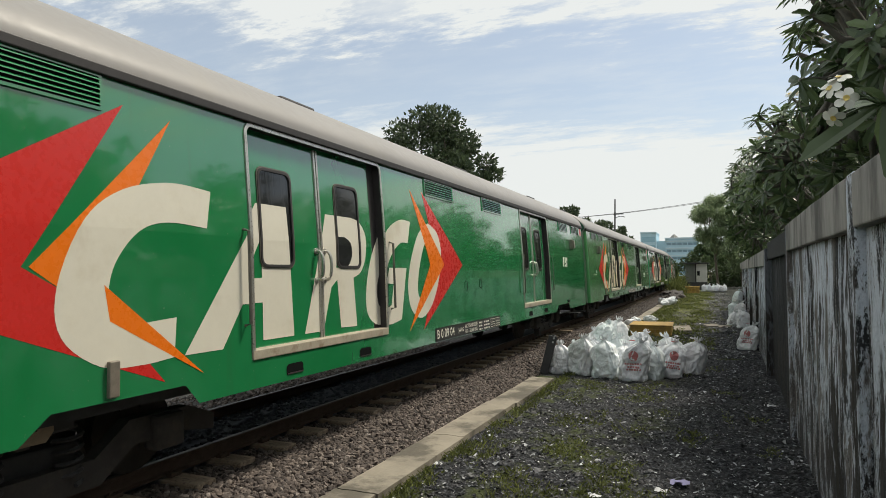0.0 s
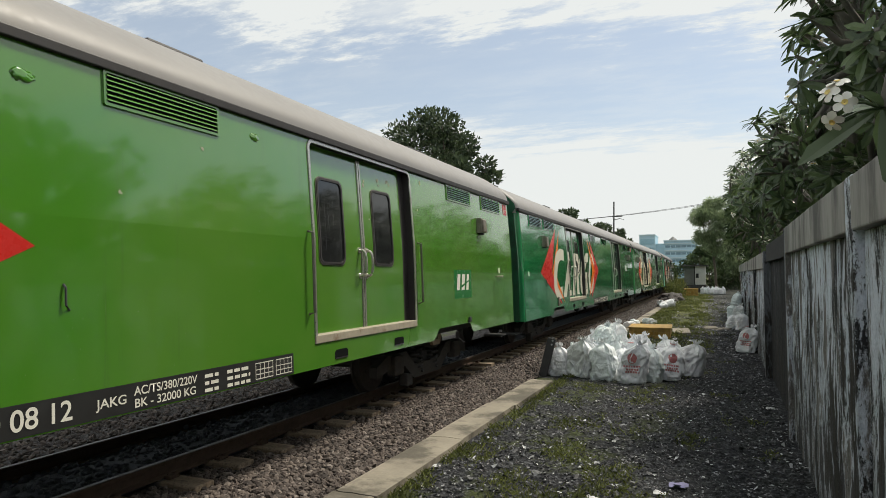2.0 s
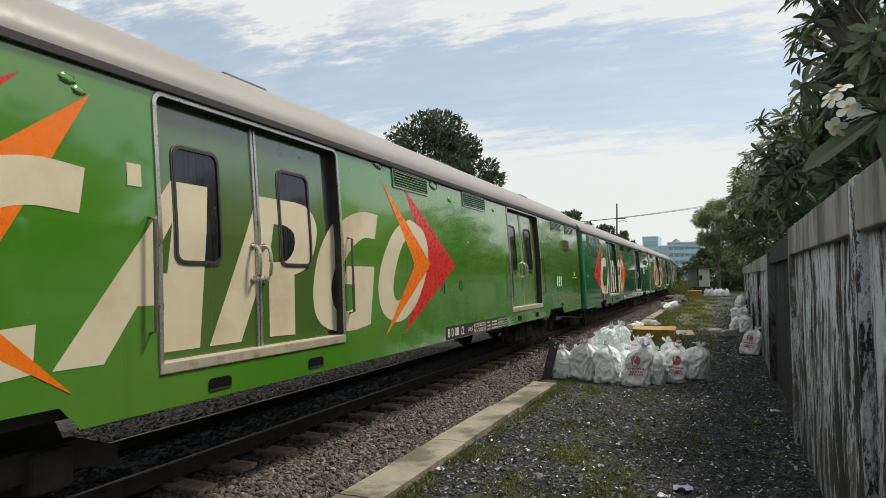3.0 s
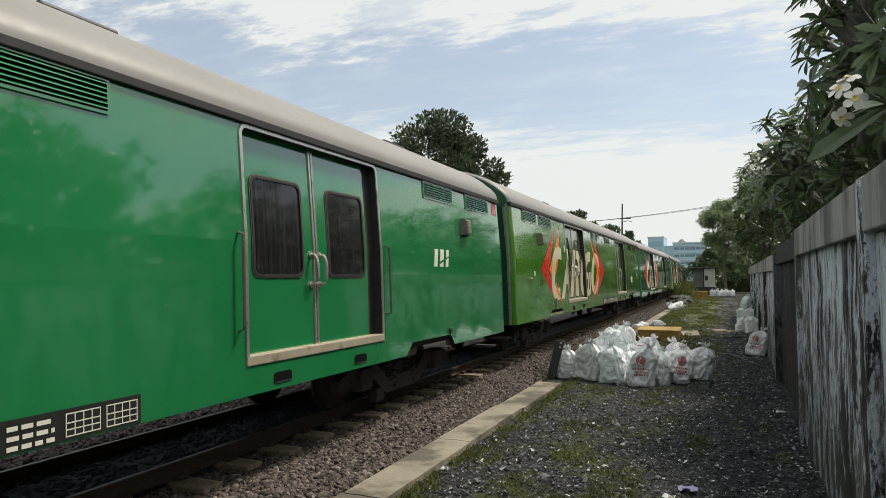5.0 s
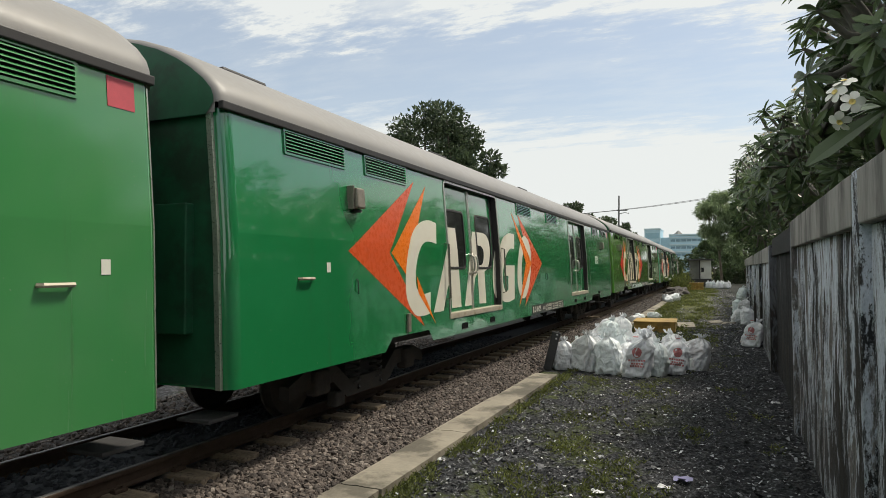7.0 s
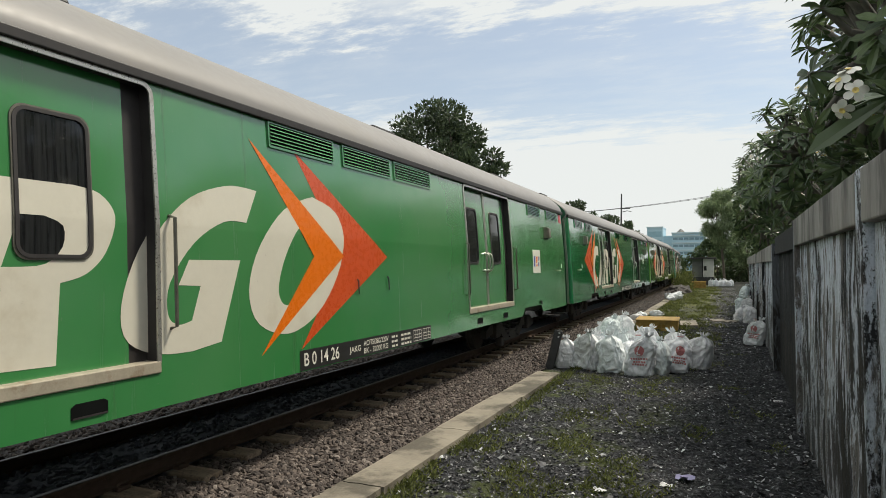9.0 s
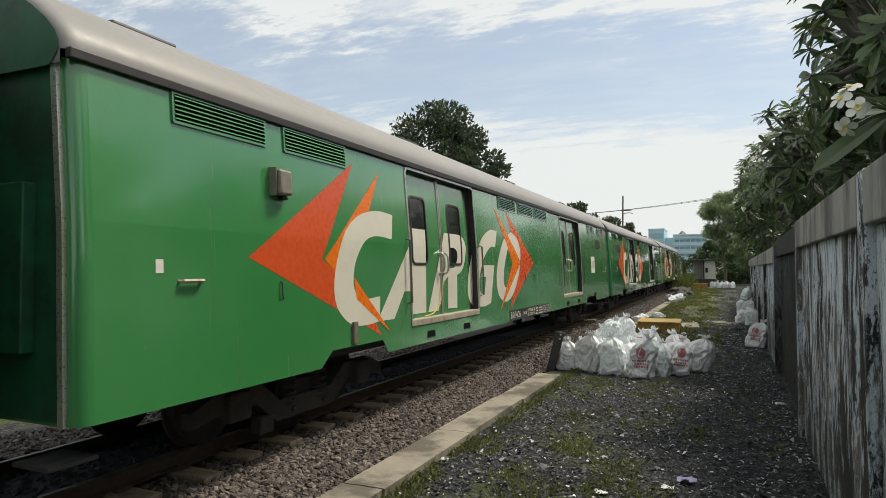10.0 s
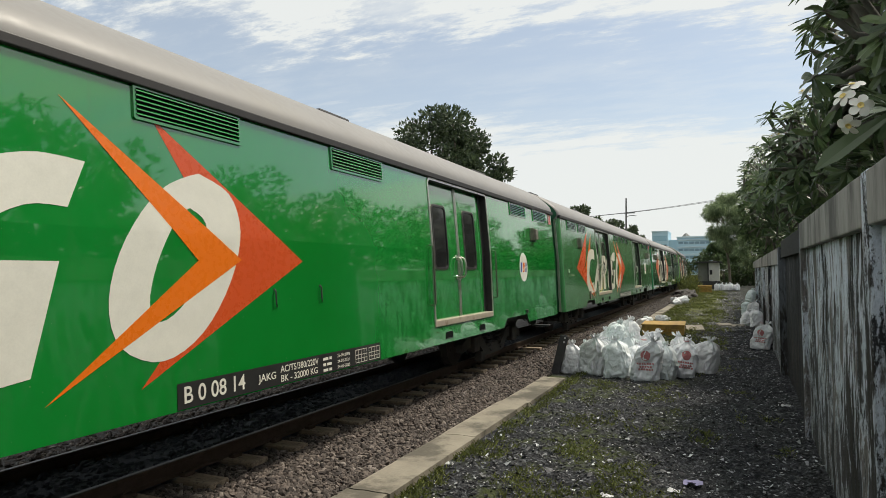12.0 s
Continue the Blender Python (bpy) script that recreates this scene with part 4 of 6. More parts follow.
def half_logo(car, style):
    """The owner's emblem on the side, drawn as plain shapes."""
    y, z = (-2.62 if style == "round" else -2.77), 1.61
    def glyphs(mats, h, base, w, off):
        k, a, i = mats
        y0 = y - w / 2
        s = w / 0.56
        for (u0, u1), m in (((0.0, 0.17), k), ((0.20, 0.38), a), ((0.41, 0.56), i)):
            side_art("emblem_shape", [[(y0 + u0 * s, base), (y0 + (u1 - 0.05) * s, base), (y0 + u1 * s, base + h), (y0 + (u0 + 0.05) * s, base + h)]], m, car, off)
        side_art("emblem_stripe", [[(y0 + 0.16 * s, base + h * 0.08), (y0 + 0.6 * s, base + h * 0.62), (y0 + 0.6 * s, base + h * 0.70), (y0 + 0.14 * s, base + h * 0.22)]], M_LETTER if k is not M_LETTER else M_LOGOGREEN, car, off + 0.001)
    if style == "high":
        glyphs((M_LETTER, M_LETTER, M_LETTER), 0.25, 1.94, 0.56, 0.0024)
    elif style == "white":
        side_art("emblem_ground", [[(y - .38, z - .25), (y + .38, z - .25), (y + .38, z + .2), (y - .38, z + .2)]], M_LOGOGREEN, car, 0.0014)
        glyphs((M_LETTER, M_LETTER, M_LETTER), 0.25, 1.49, 0.56, 0.0024)
    elif style == "square":
        side_art("emblem_ground", [[(y - .30, 1.66), (y + .30, 1.66), (y + .30, 2.16), (y - .30, 2.16)]], M_LETTER, car, 0.0014)
        glyphs((M_BLUE, M_ORANGE, M_BLUE), 0.22, 1.80, 0.48, 0.0024)
    elif style == "round":
        side_art("emblem_ground", [[(y + .27 * math.cos(t), 1.89 + .285 * math.sin(t)) for t in np.linspace(0, 2 * math.pi, 40)[:-1]]], M_LETTER, car, 0.0014)
        glyphs((M_BLUE, M_ORANGE, M_BLUE), 0.19, 1.79, 0.44, 0.0024)


M_LOGOGREEN = plain("emblem_green", (0.028, 0.165, 0.045), 0.25, vary=0.1, scale=2)


# body green darkened: shade of the gap between wagons is in this colour
M_END = plain("shaded_grimy_end_paint", (0.014, 0.095, 0.045), 0.5, vary=0.3, scale=3, dirt=((0.015, 0.024, 0.016), 0.48, 0.66, 0.7))


def build_wagon(spec):
    green, art_red = spec["green"], spec["red"]
    car = empty("parcels_wagon")
    part("body_shell", shell_bmesh(), green, car)
    part("roof", roof_bmesh(), M_ROOF, car, smooth=True)
    # end sheets over the shell carry the gap's shade in their paint
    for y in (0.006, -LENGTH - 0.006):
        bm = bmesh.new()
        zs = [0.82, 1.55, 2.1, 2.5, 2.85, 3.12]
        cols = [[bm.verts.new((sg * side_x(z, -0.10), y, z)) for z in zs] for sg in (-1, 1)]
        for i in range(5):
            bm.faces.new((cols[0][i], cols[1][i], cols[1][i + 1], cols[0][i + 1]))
        part("end_panel", bm, M_END, car, "grimy end wall, its green darkened with gap shade")
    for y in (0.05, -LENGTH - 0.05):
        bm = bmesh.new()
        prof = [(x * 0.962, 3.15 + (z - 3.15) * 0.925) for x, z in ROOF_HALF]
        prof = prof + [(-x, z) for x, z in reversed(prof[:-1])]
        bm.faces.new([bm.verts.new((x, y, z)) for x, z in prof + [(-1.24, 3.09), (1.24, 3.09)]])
        part("end_gable", bm, M_END, car, "grimy gable under the roof, its green darkened with gap shade")
    for s in (-1, 1):
        g = box(-0.02, 0.035, -LENGTH - 0.02, 0.02, 3.13, 3.20, 0.008)
        for v in g.verts:
            v.co.x = s * (v.co.x + 1.362)
        part("gutter", g, M_GUTTER, car)
    # end fittings: edge trims, vestibule door and gangway
    for y, sy in ((0.0, 1), (-LENGTH, -1)):
        for s in (-1, 1):
            bm = bmesh.new()
            zs = [0.8, 1.55, 2.1, 2.5, 2.85, 3.12]
            q = [[bm.verts.new((s * side_x(z, o), y + sy * d, z)) for z in zs] for o, d in (((-0.055, 0.0), (-0.05, 0.03), (-0.09, 0.03), (-0.09, 0.0)) if sy > 0 else ((-0.092, 0.0), (-0.088, 0.035), (-0.14, 0.035), (-0.14, 0.0)))]
            for a, b in zip(q, q[1:]):
                for i in range(len(zs) - 1):
                    bm.faces.new((a[i], a[i + 1], b[i + 1], b[i]))
            if spec.get("trim", True):
                part("edge_trim", bm, M_STEEL, car)
            else:
                bm.free()
        ya, yb = sorted((y, y + sy * 0.33))
        bm = bmesh.new()
        add_box(bm, -0.48, -0.38, ya, yb, 0.95, 3.0, 0.02)
        add_box(bm, 0.38, 0.48, ya, yb, 0.95, 3.0, 0.02)
        add_box(bm, -0.48, 0.48, ya, yb, 3.0, 3.1, 0.02)
        part("gangway", bm, M_UNDER, car)
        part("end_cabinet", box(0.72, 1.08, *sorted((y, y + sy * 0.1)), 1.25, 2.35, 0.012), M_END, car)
        part("coupler", box(-0.12, 0.12, *sorted((y, y + sy * 0.36)), 0.62, 0.86, 0.03), M_UNDER, car)
        part("brake_hose", tube([(0.55, y, 0.86), (0.6, y + sy * 0.12, 0.66), (0.6, y + sy * 0.28, 0.62), (0.58, y + sy * 0.36, 0.74)], 0.02, 6), M_UNDER, car)
        part("end_step", box(0.95, 1.3, *sorted((y - sy * 0.3, y + sy * 0.05)), 0.52, 0.55, 0.005), M_UNDER, car)
    # underframe
    bm = bmesh.new()
    add_box(bm, -0.25, 0.25, -LENGTH + 0.1, -0.1, 0.78, 0.99)
    for x in (-1.3, 1.24):
        add_box(bm, x, x + 0.06, -LENGTH + 0.1, -0.1, 0.84, 0.99)
    part("underframe", bm, M_UNDER, car)
    for d in (0, 1):
        sliding_doors(car, d, spec.get("door", green) if d == 0 else green, spec["wide"])
    vents = [(-19.37, -18.29), (spec.get("vent_end", -16.95) - 1.09, spec.get("vent_end", -16.95)), (-11.75, -10.67), (-9.30, -8.20), (-3.25, -2.20), (-1.66, -0.58)]
    if spec["vents"] == 7:
        vents += [(-10.50, -9.40)]
    for a, b in vents:
        vent(car, a, b, spec["green"])
    for y in (-18.17, -1.84):
        lamp = box(0.0, 0.125, y - 0.085, y + 0.085, 2.46, 2.69, 0.02)
        for v in lamp.verts:
            v.co.x += side_x(v.co.z, -0.004) - (0.05 * max(0, 2.50 - v.co.z))
        h = part("lamp_housing", lamp, M_LAMP, car, smooth=False)
        part("hood", box(side_x(2.69, 0), side_x(2.69, 0.09), y - 0.105, y - 0.088, 2.45, 2.71, 0.004), M_LAMP, h)
        part("bracket", box(side_x(2.45, 0), side_x(2.45, 0.06), y + 0.01, y + 0.09, 2.425, 2.458, 0.006), M_UNDER, h)
    # step pockets in the lower side: flat black patches for the shade inside
    for y in (-14.93, -13.60, -6.45, -5.09):
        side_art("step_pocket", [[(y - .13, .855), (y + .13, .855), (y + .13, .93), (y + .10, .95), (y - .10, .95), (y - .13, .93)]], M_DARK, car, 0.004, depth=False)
        part("pocket_lip", bars_bmesh([(y - .12, y + .12, .855, .868)], 0.010), M_GUTTER, car)
    # hooks, brackets and small plates
    for y, z in ((-18.17, 1.52), (-10.32, 1.50), (-9.62, 1.52)):
        part("hook", tube([(side_x(z + .16, 0), y, z + .16), (side_x(z + .14, .02), y, z + .14), (side_x(z + .03, .022), y, z + .03), (side_x(z, 0), y + .04, z)], 0.008, 5), M_UNDER, car)
    part("bracket_post", box(side_x(1.1, 0), side_x(1.1, 0.035), -16.97, -16.89, 0.98, 1.22, 0.008), M_LAMP, car)
    part("bracket_post", box(side_x(1.0, 0), side_x(1.0, 0.035), -2.59, -2.52, 0.97, 1.05, 0.008), M_UNDER, car)
    holders, labels = [spec.get("holder", -19.13)], [spec.get("notice", -18.72)]
    if "tags" in spec:
        holders.append(spec["tags"][0])
        labels.append(spec["tags"][1])
    for y in holders:
        if y is not None:
            part("grab_bar", tube([(side_x(1.70, 0.0), y - .11, 1.70), (side_x(1.70, 0.035), y - .10, 1.70), (side_x(1.70, 0.035), y + .10, 1.70), (side_x(1.70, 0.0), y + .11, 1.70)], 0.017, 6), M_SILL, car)
    for y in labels:
        part("notice_label", bars_bmesh([(y - .035, y + .035, 1.76, 1.86)], 0.004), M_LETTER, car)
    chip = random.Random(8)
    for y, z, r in spec.get("chips", ()):
        loop = [(y + r * chip.uniform(0.35, 1.2) * math.cos(a), z + r * chip.uniform(0.35, 1.2) * math.sin(a)) for a in np.linspace(0, 2 * math.pi, 15)[:-1]]
        side_art("paint_chip", [loop], M_CHIP, car, 0.003, "bare patch where the paint has flaked off")
    side_art("class_label", [[(-.36, 2.9), (-.14, 2.9), (-.14, 3.11), (-.36, 3.11)]], M_PINK, car, 0.004, "faded red class label")
    if spec["label_text"]:
        words("E", -.295, 3.02, 0.065, car, M_LETTER, 0.007)
        part("label_rule", bars_bmesh([(-.35, -.15, 2.993, 2.999), (-.253, -.247, 2.91, 2.993), ], 0.007), M_LETTER, car)
        words("52", -.345, 2.925, 0.045, car, M_LETTER, 0.007)
        words("S", -.22, 2.925, 0.045, car, M_LETTER, 0.007)
    # data panel
    p0 = spec["panel"]
    side_art("data_panel", [[(p0, .81), (p0 + 2.98, .81), (p0 + 2.98, 1.0), (p0, 1.0)]], M_PLATE, car, 0.004, "black data panel with white lettering")
    words(spec["number"], p0 + .05, .85, .12, car, M_LETTER, 0.008, spec.get("squeeze", 0.98))
    words("JAKG", p0 + 0.88, .875, .06, car, M_LETTER, 0.008, 1.15)
    words("AC/TS/380/220V", p0 + 1.17, .915, .058, car, M_LETTER, 0.008, 1.0)
    words("BK - 32000 KG", p0 + 1.17, .832, .058, car, M_LETTER, 0.008, 1.08)
    rects = []
    for r in range(3):
        rects += bar_row(p0 + 1.83, p0 + 1.98, .825 + r * .055, .852 + r * .055, 3, r)
        if "dates" in spec:
            words(spec["dates"][2 - r], p0 + 2.08, .826 + r * .056, .03, car, M_LETTER, 0.008, 1.18)
        else:
            rects += bar_row(p0 + 2.08, p0 + 2.36, .825 + r * .055, .852 + r * .055, 3, r + 9)
    for g0 in (p0 + 2.43, p0 + 2.71):
        rects += [(g0, g0 + .24, z, z + .008) for z in (.83, .87, .91, .965)] + [(g0 + k * .058, g0 + k * .058 + .007, .83, .97) for k in range(5)]
    tagged(part("panel_print", bars_bmesh(rects, 0.008), M_LETTER, car), kind="stuff")
    # letters and arrows differ a little from wagon to wagon
    def fit(loops, old, now):
        return [[(now[0] + (y - old[0]) * (now[1] - now[0]) / (old[1] - old[0]), z) for y, z in lp] for lp in loops]

    def slanted(loops, marks, now, top):
        """Widens, shifts and slants a letter so that its marked corners come to the places given."""
        a, b, c = np.linalg.lstsq(np.array([(1.0, y, z) for y, z in marks]), np.array(now), rcond=None)[0]
        return [[(float(a + b * y + c * z), 1.18 + (z - 1.18) * (top - 1.18) / 1.27) for y, z in lp] for lp in loops]

    ca = spec["c"]
    ot, op, ob_, on = spec["orange_front"]
    rt, rp, rb = spec["red_front"]
    tip, top, (iy, iz), foot = spec["red_rear"]
    side_art("arrow", [[(tip, iz), (foot, 1.01), (foot - 0.45, 1.50), (iy, iz), (top, 2.97)]], art_red, car, 0.0014)
    side_art("arrow", [[(rt, 2.93), (rp - 1.0, 1.91), (rb, 1.01), (rp, 1.91)]], art_red, car, 0.0014)
    ot_rear, ob_rear = spec["orange_rear"]
    side_art("arrow", [[(iy + 0.045, iz), (ob_rear, 1.71), (ob_rear + 0.13, 1.60), (ot_rear - 0.60, 1.95), (ot_rear, 2.95)]], M_ORANGE, car, 0.002)
    cream = spec.get("cream", M_WHITE)
    side_art("letter", fit(LETTER_C, (-16.95, -15.89), ca), cream, car, 0.0026)
    tall = spec.get("tall", (2.45, 2.45, 2.46, 2.46))
    side_art("letter", slanted(LETTER_A, MARKS["A"], spec["A"], tall[0]), cream, car, 0.0026)
    side_art("letter", slanted(LETTER_R, MARKS["R"], spec["R"], tall[1]), cream, car, 0.0026)
    side_art("letter", slanted(LETTER_G, MARKS["G"], spec["G"], tall[2]), cream, car, 0.0026)
    side_art("letter", slanted(LETTER_O, MARKS["O"], spec["O"], tall[3]), cream, car, 0.0026)
    wt, wz, wp = spec["wedge"]
    side_art("arrow", [[(wt, wz), (wt + 0.04, wz - 0.24), (wp, 1.02)]], M_ORANGE, car, 0.0034)
    side_art("arrow", [[(ot, 2.92), (on, 1.90), (ob_, 1.02), (op, 1.91)]], M_ORANGE, car, 0.0034)
    half_logo(car, spec["logo"])
    if spec.get("rope"):
        line = [(-15.02, 1.145), (-14.85, 1.15), (-14.72, 1.165), (-14.58, 1.22), (-14.46, 1.30), (-14.40, 1.42), (-14.37, 1.60)]
        part("rope", tube([(side_x(z, DOOR_BACK + 0.03), y, z) for y, z in line], 0.009, 5), M_ROPE, car, "yellow rope hanging from the door handle")
    for y, z, r in spec.get("dents", ()):
        bm = bmesh.new()
        bmesh.ops.create_icosphere(bm, subdivisions=3, radius=1.0)
        for v in bm.verts:
            q = 1 + 0.5 * noise.noise(v.co * 2.2 + Vector((y, z, 0)))
            v.co = Vector((side_x(z + v.co.z * r * 0.6, max(-0.02, v.co.x * 0.012 * q)), y + v.co.y * r * q, z + v.co.z * r * 0.6 * q))
        part("dented_patch", bm, green, car, smooth=True)
    if "patch" in spec:
        y, z = spec["patch"]
        part("notice_label", bars_bmesh([(y - .06, y + .06, z - .08, z + .08)], 0.004), cream, car)
    # roof ventilators
    for y in (-18.7, -13.3, -7.65, -2.1):
        bm = box(-0.36, 0.36, y - 0.36, y + 0.36, 3.84, 3.955, 0.03)
        part("roof_ventilator", bm, M_GUTTER, car)
    for y in (-17.1, -3.1):
        bogie(car, y, spec["rolling"], spec.get("ride", 0.0))
    return tagged(car, spec["label"], "train wagon", group="wagons of the parcels train")


M_CHIP = plain("flaked_primer", (0.36, 0.36, 0.24), 0.7, vary=0.25, scale=25)
M_ROPE = plain("yellow_rope", (0.55, 0.45, 0.12), 0.8, vary=0.2, scale=30)
M_TAN = plain("dusty_tan_steel", (0.27, 0.20, 0.135), 0.8, vary=0.25, scale=12, dirt=((0.10, 0.08, 0.06), 0.5, 0.66, 0.6))


P_BLUE = paint("green_enamel_cool", (0.010, 0.175, 0.052), (0.018, 0.205, 0.07), 0.1, 0.25, 0.05)
P_LIME = paint("green_enamel_faded", (0.055, 0.205, 0.014), (0.09, 0.225, 0.028), 0.13, 0.35, 0.06, 1.65)
P_LIMEDOOR = paint("green_enamel_olive", (0.055, 0.12, 0.02), (0.08, 0.14, 0.03), 0.16, 0.4, 0.12)
P_MID = paint("green_enamel_mid", (0.038, 0.215, 0.06), (0.07, 0.245, 0.085), 0.16, 0.35, 0.11, 1.55)
P_BRIGHT = paint("green_enamel_bright", (0.004, 0.20, 0.022), (0.007, 0.23, 0.032), 0.08, 0.1)
M_CREAMOLD = plain("aged_cream_paint", (0.62, 0.55, 0.40), 0.35, vary=0.06, scale=2, dirt=((0.42, 0.30, 0.16), 0.5, 0.72, 0.55))

CHIPS = [(-5.68, 2.81, 0.035), (-5.66, 2.86, 0.02), (-5.31, 2.91, 0.035), (-5.29, 2.85, 0.018), (-5.07, 2.92, 0.035), (-5.01, 2.89, 0.02), (-4.36, 2.62, 0.018), (-4.21, 3.02, 0.03), (-5.59, 2.40, 0.014), (-13.61, 2.95, 0.02), (-12.76, 2.955, 0.02), (-9.2, 2.3, 0.02), (-8.4, 2.75, 0.02)]
S_A = dict(green=P_BLUE, red=M_RED, wide=False, vents=6, panel=-11.62, number="B 0 09 04", logo="high", label_text=False, rolling=True, trim=False, label="cool green parcels wagon lettered CARGO with red and orange arrows", c=(-17.31, -15.98), orange_front=(-12.24, -11.2, -12.45, -11.72), red_front=(-11.85, -10.45, -12.0), A=(-16.29, -14.82, -14.86, -15.35), R=(-14.69, -13.56, -14.14, -13.44), G=(-13.39, -12.29, -12.66), O=(-12.36, -11.22, -11.8, -12.13), red_rear=(-18.65, -16.78, (-17.53, 1.835), -16.48), orange_rear=(-16.36, -17.30), wedge=(-16.98, 1.72, -16.10), holder=None, notice=-19.69)
S_B = dict(ride=0.06, tags=(-0.89, -0.88), dents=[(-12.12, 3.12, 0.10), (-10.45, 3.08, 0.13), (-9.85, 2.93, 0.07), (-7.75, 2.97, 0.06), (-16.20, 3.01, 0.06), (-16.12, 2.95, 0.05)], patch=(-15.72, 2.46), green=P_LIME, door=P_LIMEDOOR, red=M_RED, wide=False, vents=6, panel=-10.28, number="B 0 08 12", logo="white", label_text=True, rolling=True, cream=M_CREAMOLD, label="faded yellowish green parcels wagon lettered CARGO, red and orange arrows", c=(-17.25, -16.1), orange_front=(-12.04, -10.74, -12.15, -11.26), red_front=(-11.45, -9.80, -11.65), A=(-16.34, -15.05, -14.93, -15.31), R=(-14.93, -13.83, -14.33, -13.37), G=(-13.49, -12.21, -12.49), O=(-12.21, -10.74, -11.4, -11.83), red_rear=(-18.21, -16.50, (-17.52, 1.90), -16.72), orange_rear=(-16.04, -17.18), wedge=(-16.84, 1.62, -16.20), tall=(2.50, 2.51, 2.47, 2.47), chips=CHIPS)
S_C = dict(green=P_BLUE, red=M_ORANGERED, wide=True, vents=6, panel=-10.98, number="B 0 09 05", logo="high", label_text=True, rolling=True, label="cool green parcels wagon lettered CARGO with wide door windows", c=(-16.95, -15.89), orange_front=(-12.14, -10.9, -11.93, -11.34), red_front=(-11.72, -10.01, -11.5), A=(-16.1, -14.855, -14.91, -15.4), R=(-14.68, -13.68, -14.23, -13.34), G=(-13.26, -12.04, -12.23), O=(-11.93, -10.86, -11.37, -11.62), red_rear=(-18.33, -16.54, (-17.37, 1.99), -16.42), orange_rear=(-16.17, -16.93), wedge=(-16.63, 1.71, -16.05), vent_end=-16.77)
S_D = dict(tags=(-0.77, -0.42), green=P_MID, red=M_ORANGERED, wide=False, vents=7, panel=-11.40, number="B 0 14 26", squeeze=0.92, logo="square", label_text=False, rolling=True, label="worn mid green parcels wagon lettered CARGO with orange arrows", c=(-17.28, -15.94), orange_front=(-12.02, -10.58, -11.95, -11.13), red_front=(-11.39, -9.61, -11.37), A=(-16.4, -14.905, -14.79, -15.34), R=(-14.83, -13.76, -14.17, -13.33), G=(-13.27, -11.95, -12.43), O=(-12.08, -10.56, -11.12, -11.56), red_rear=(-18.60, -16.80, (-17.50, 1.89), -16.31), orange_rear=(-16.21, -17.20), wedge=(-16.90, 1.70, -16.08), tall=(2.35, 2.35, 2.45, 2.46), rope=True, holder=-19.25, notice=-19.54)
S_E = dict(dates=("25-09-2008", "24-02-2021", "24-02-2023"), green=P_BRIGHT, red=M_ORANGERED, wide=False, vents=6, panel=-11.44, number="B 0 08 14", logo="round", label_text=True, rolling=True, cream=M_LETTER, label="fresh bright green parcels wagon with a round white emblem", c=(-17.28, -15.94), orange_front=(-12.30, -10.73, -12.43, -11.21), red_front=(-11.6, -9.89, -11.75), A=(-16.36, -14.91, -14.89, -15.22), R=(-14.76, -13.78, -14.29, -13.49), G=(-13.4, -12.136, -12.51), O=(-11.94, -10.68, -11.22, -11.61), red_rear=(-18.60, -16.80, (-17.50, 1.89), -16.31), orange_rear=(-16.21, -17.20), wedge=(-16.90, 1.70, -16.08), tall=(2.46, 2.46, 2.51, 2.545))
S_F = dict(S_B, ride=0.0, dents=(), chips=(), green=P_MID, rolling=False, label="green parcels wagon lettered CARGO far along the train")

# front wagon first; the index counts wagons behind the first one that is near at the start
train = []
for k, spec in ((0, S_A), (1, S_B), (2, S_C), (3, S_D), (4, S_E), (-1, S_F)):
    train.append((build_wagon(spec), k))
for k in (-2, -3, -4, -5, -6):
    train.append((copy_thing(train[5 if k % 2 else 0][0], pose(0, 0, 0)), k))


RIDE = {1: 0.06}        # one wagon stands a little higher on its springs


def train_s(t):
    """Where the front of wagon 0 is along the track after t seconds."""
    return 20.0 + 6.66 * t - 0.009 * t * t


def wagon_pose(t, k):
    front = train_s(t) - PITCH * k
    a, _ = track_point(front - 3.1)
    b, _ = track_point(front - 17.1)
    d = (a - b).normalized()
    p = a + d * 3.1
    return pose(p.x, p.y, RIDE.get(k, 0.0), 0, 0, math.degrees(math.atan2(-d.x, d.y)))


# ---- plants ----
def leaf_cloud(name, centres, normals, size, aspect, mat, parent, droop=0.0, seed=1, spread=1.0):
    """Many small leaves (two bent quads each) at the given places, joined into one crown."""
    g = np.random.default_rng(seed)
    n = len(centres)
    d = normals + g.normal(0, 0.6 * spread, (n, 3))
    d[:, 2] -= droop
    d /= np.linalg.norm(d, axis=1, keepdims=True) + 1e-9
    w = np.cross(d, g.normal(0, 1, (n, 3)))
    w /= np.linalg.norm(w, axis=1, keepdims=True) + 1e-9
    up = np.cross(w, d)
    ln = size * g.uniform(0.6, 1.3, (n, 1))
    wd = ln * aspect
    c = centres
    v = np.stack([c, c + d * ln * 0.45 + w * wd * 0.5 + up * ln * 0.06, c + d * ln - up * ln * 0.08, c + d * ln * 0.45 - w * wd * 0.5 + up * ln * 0.06], 1)
    b = (np.arange(n) * 4)[:, None]
    f = np.concatenate([b + np.array([[0, 1, 2]]), b + np.array([[0, 2, 3]])])
    me = bpy.data.meshes.new(name)
    me.from_pydata(v.reshape(-1, 3).tolist(), [], f.tolist())
    me.materials.append(mat)
    ob = new(name, me)
    ob.parent = parent
    return ob


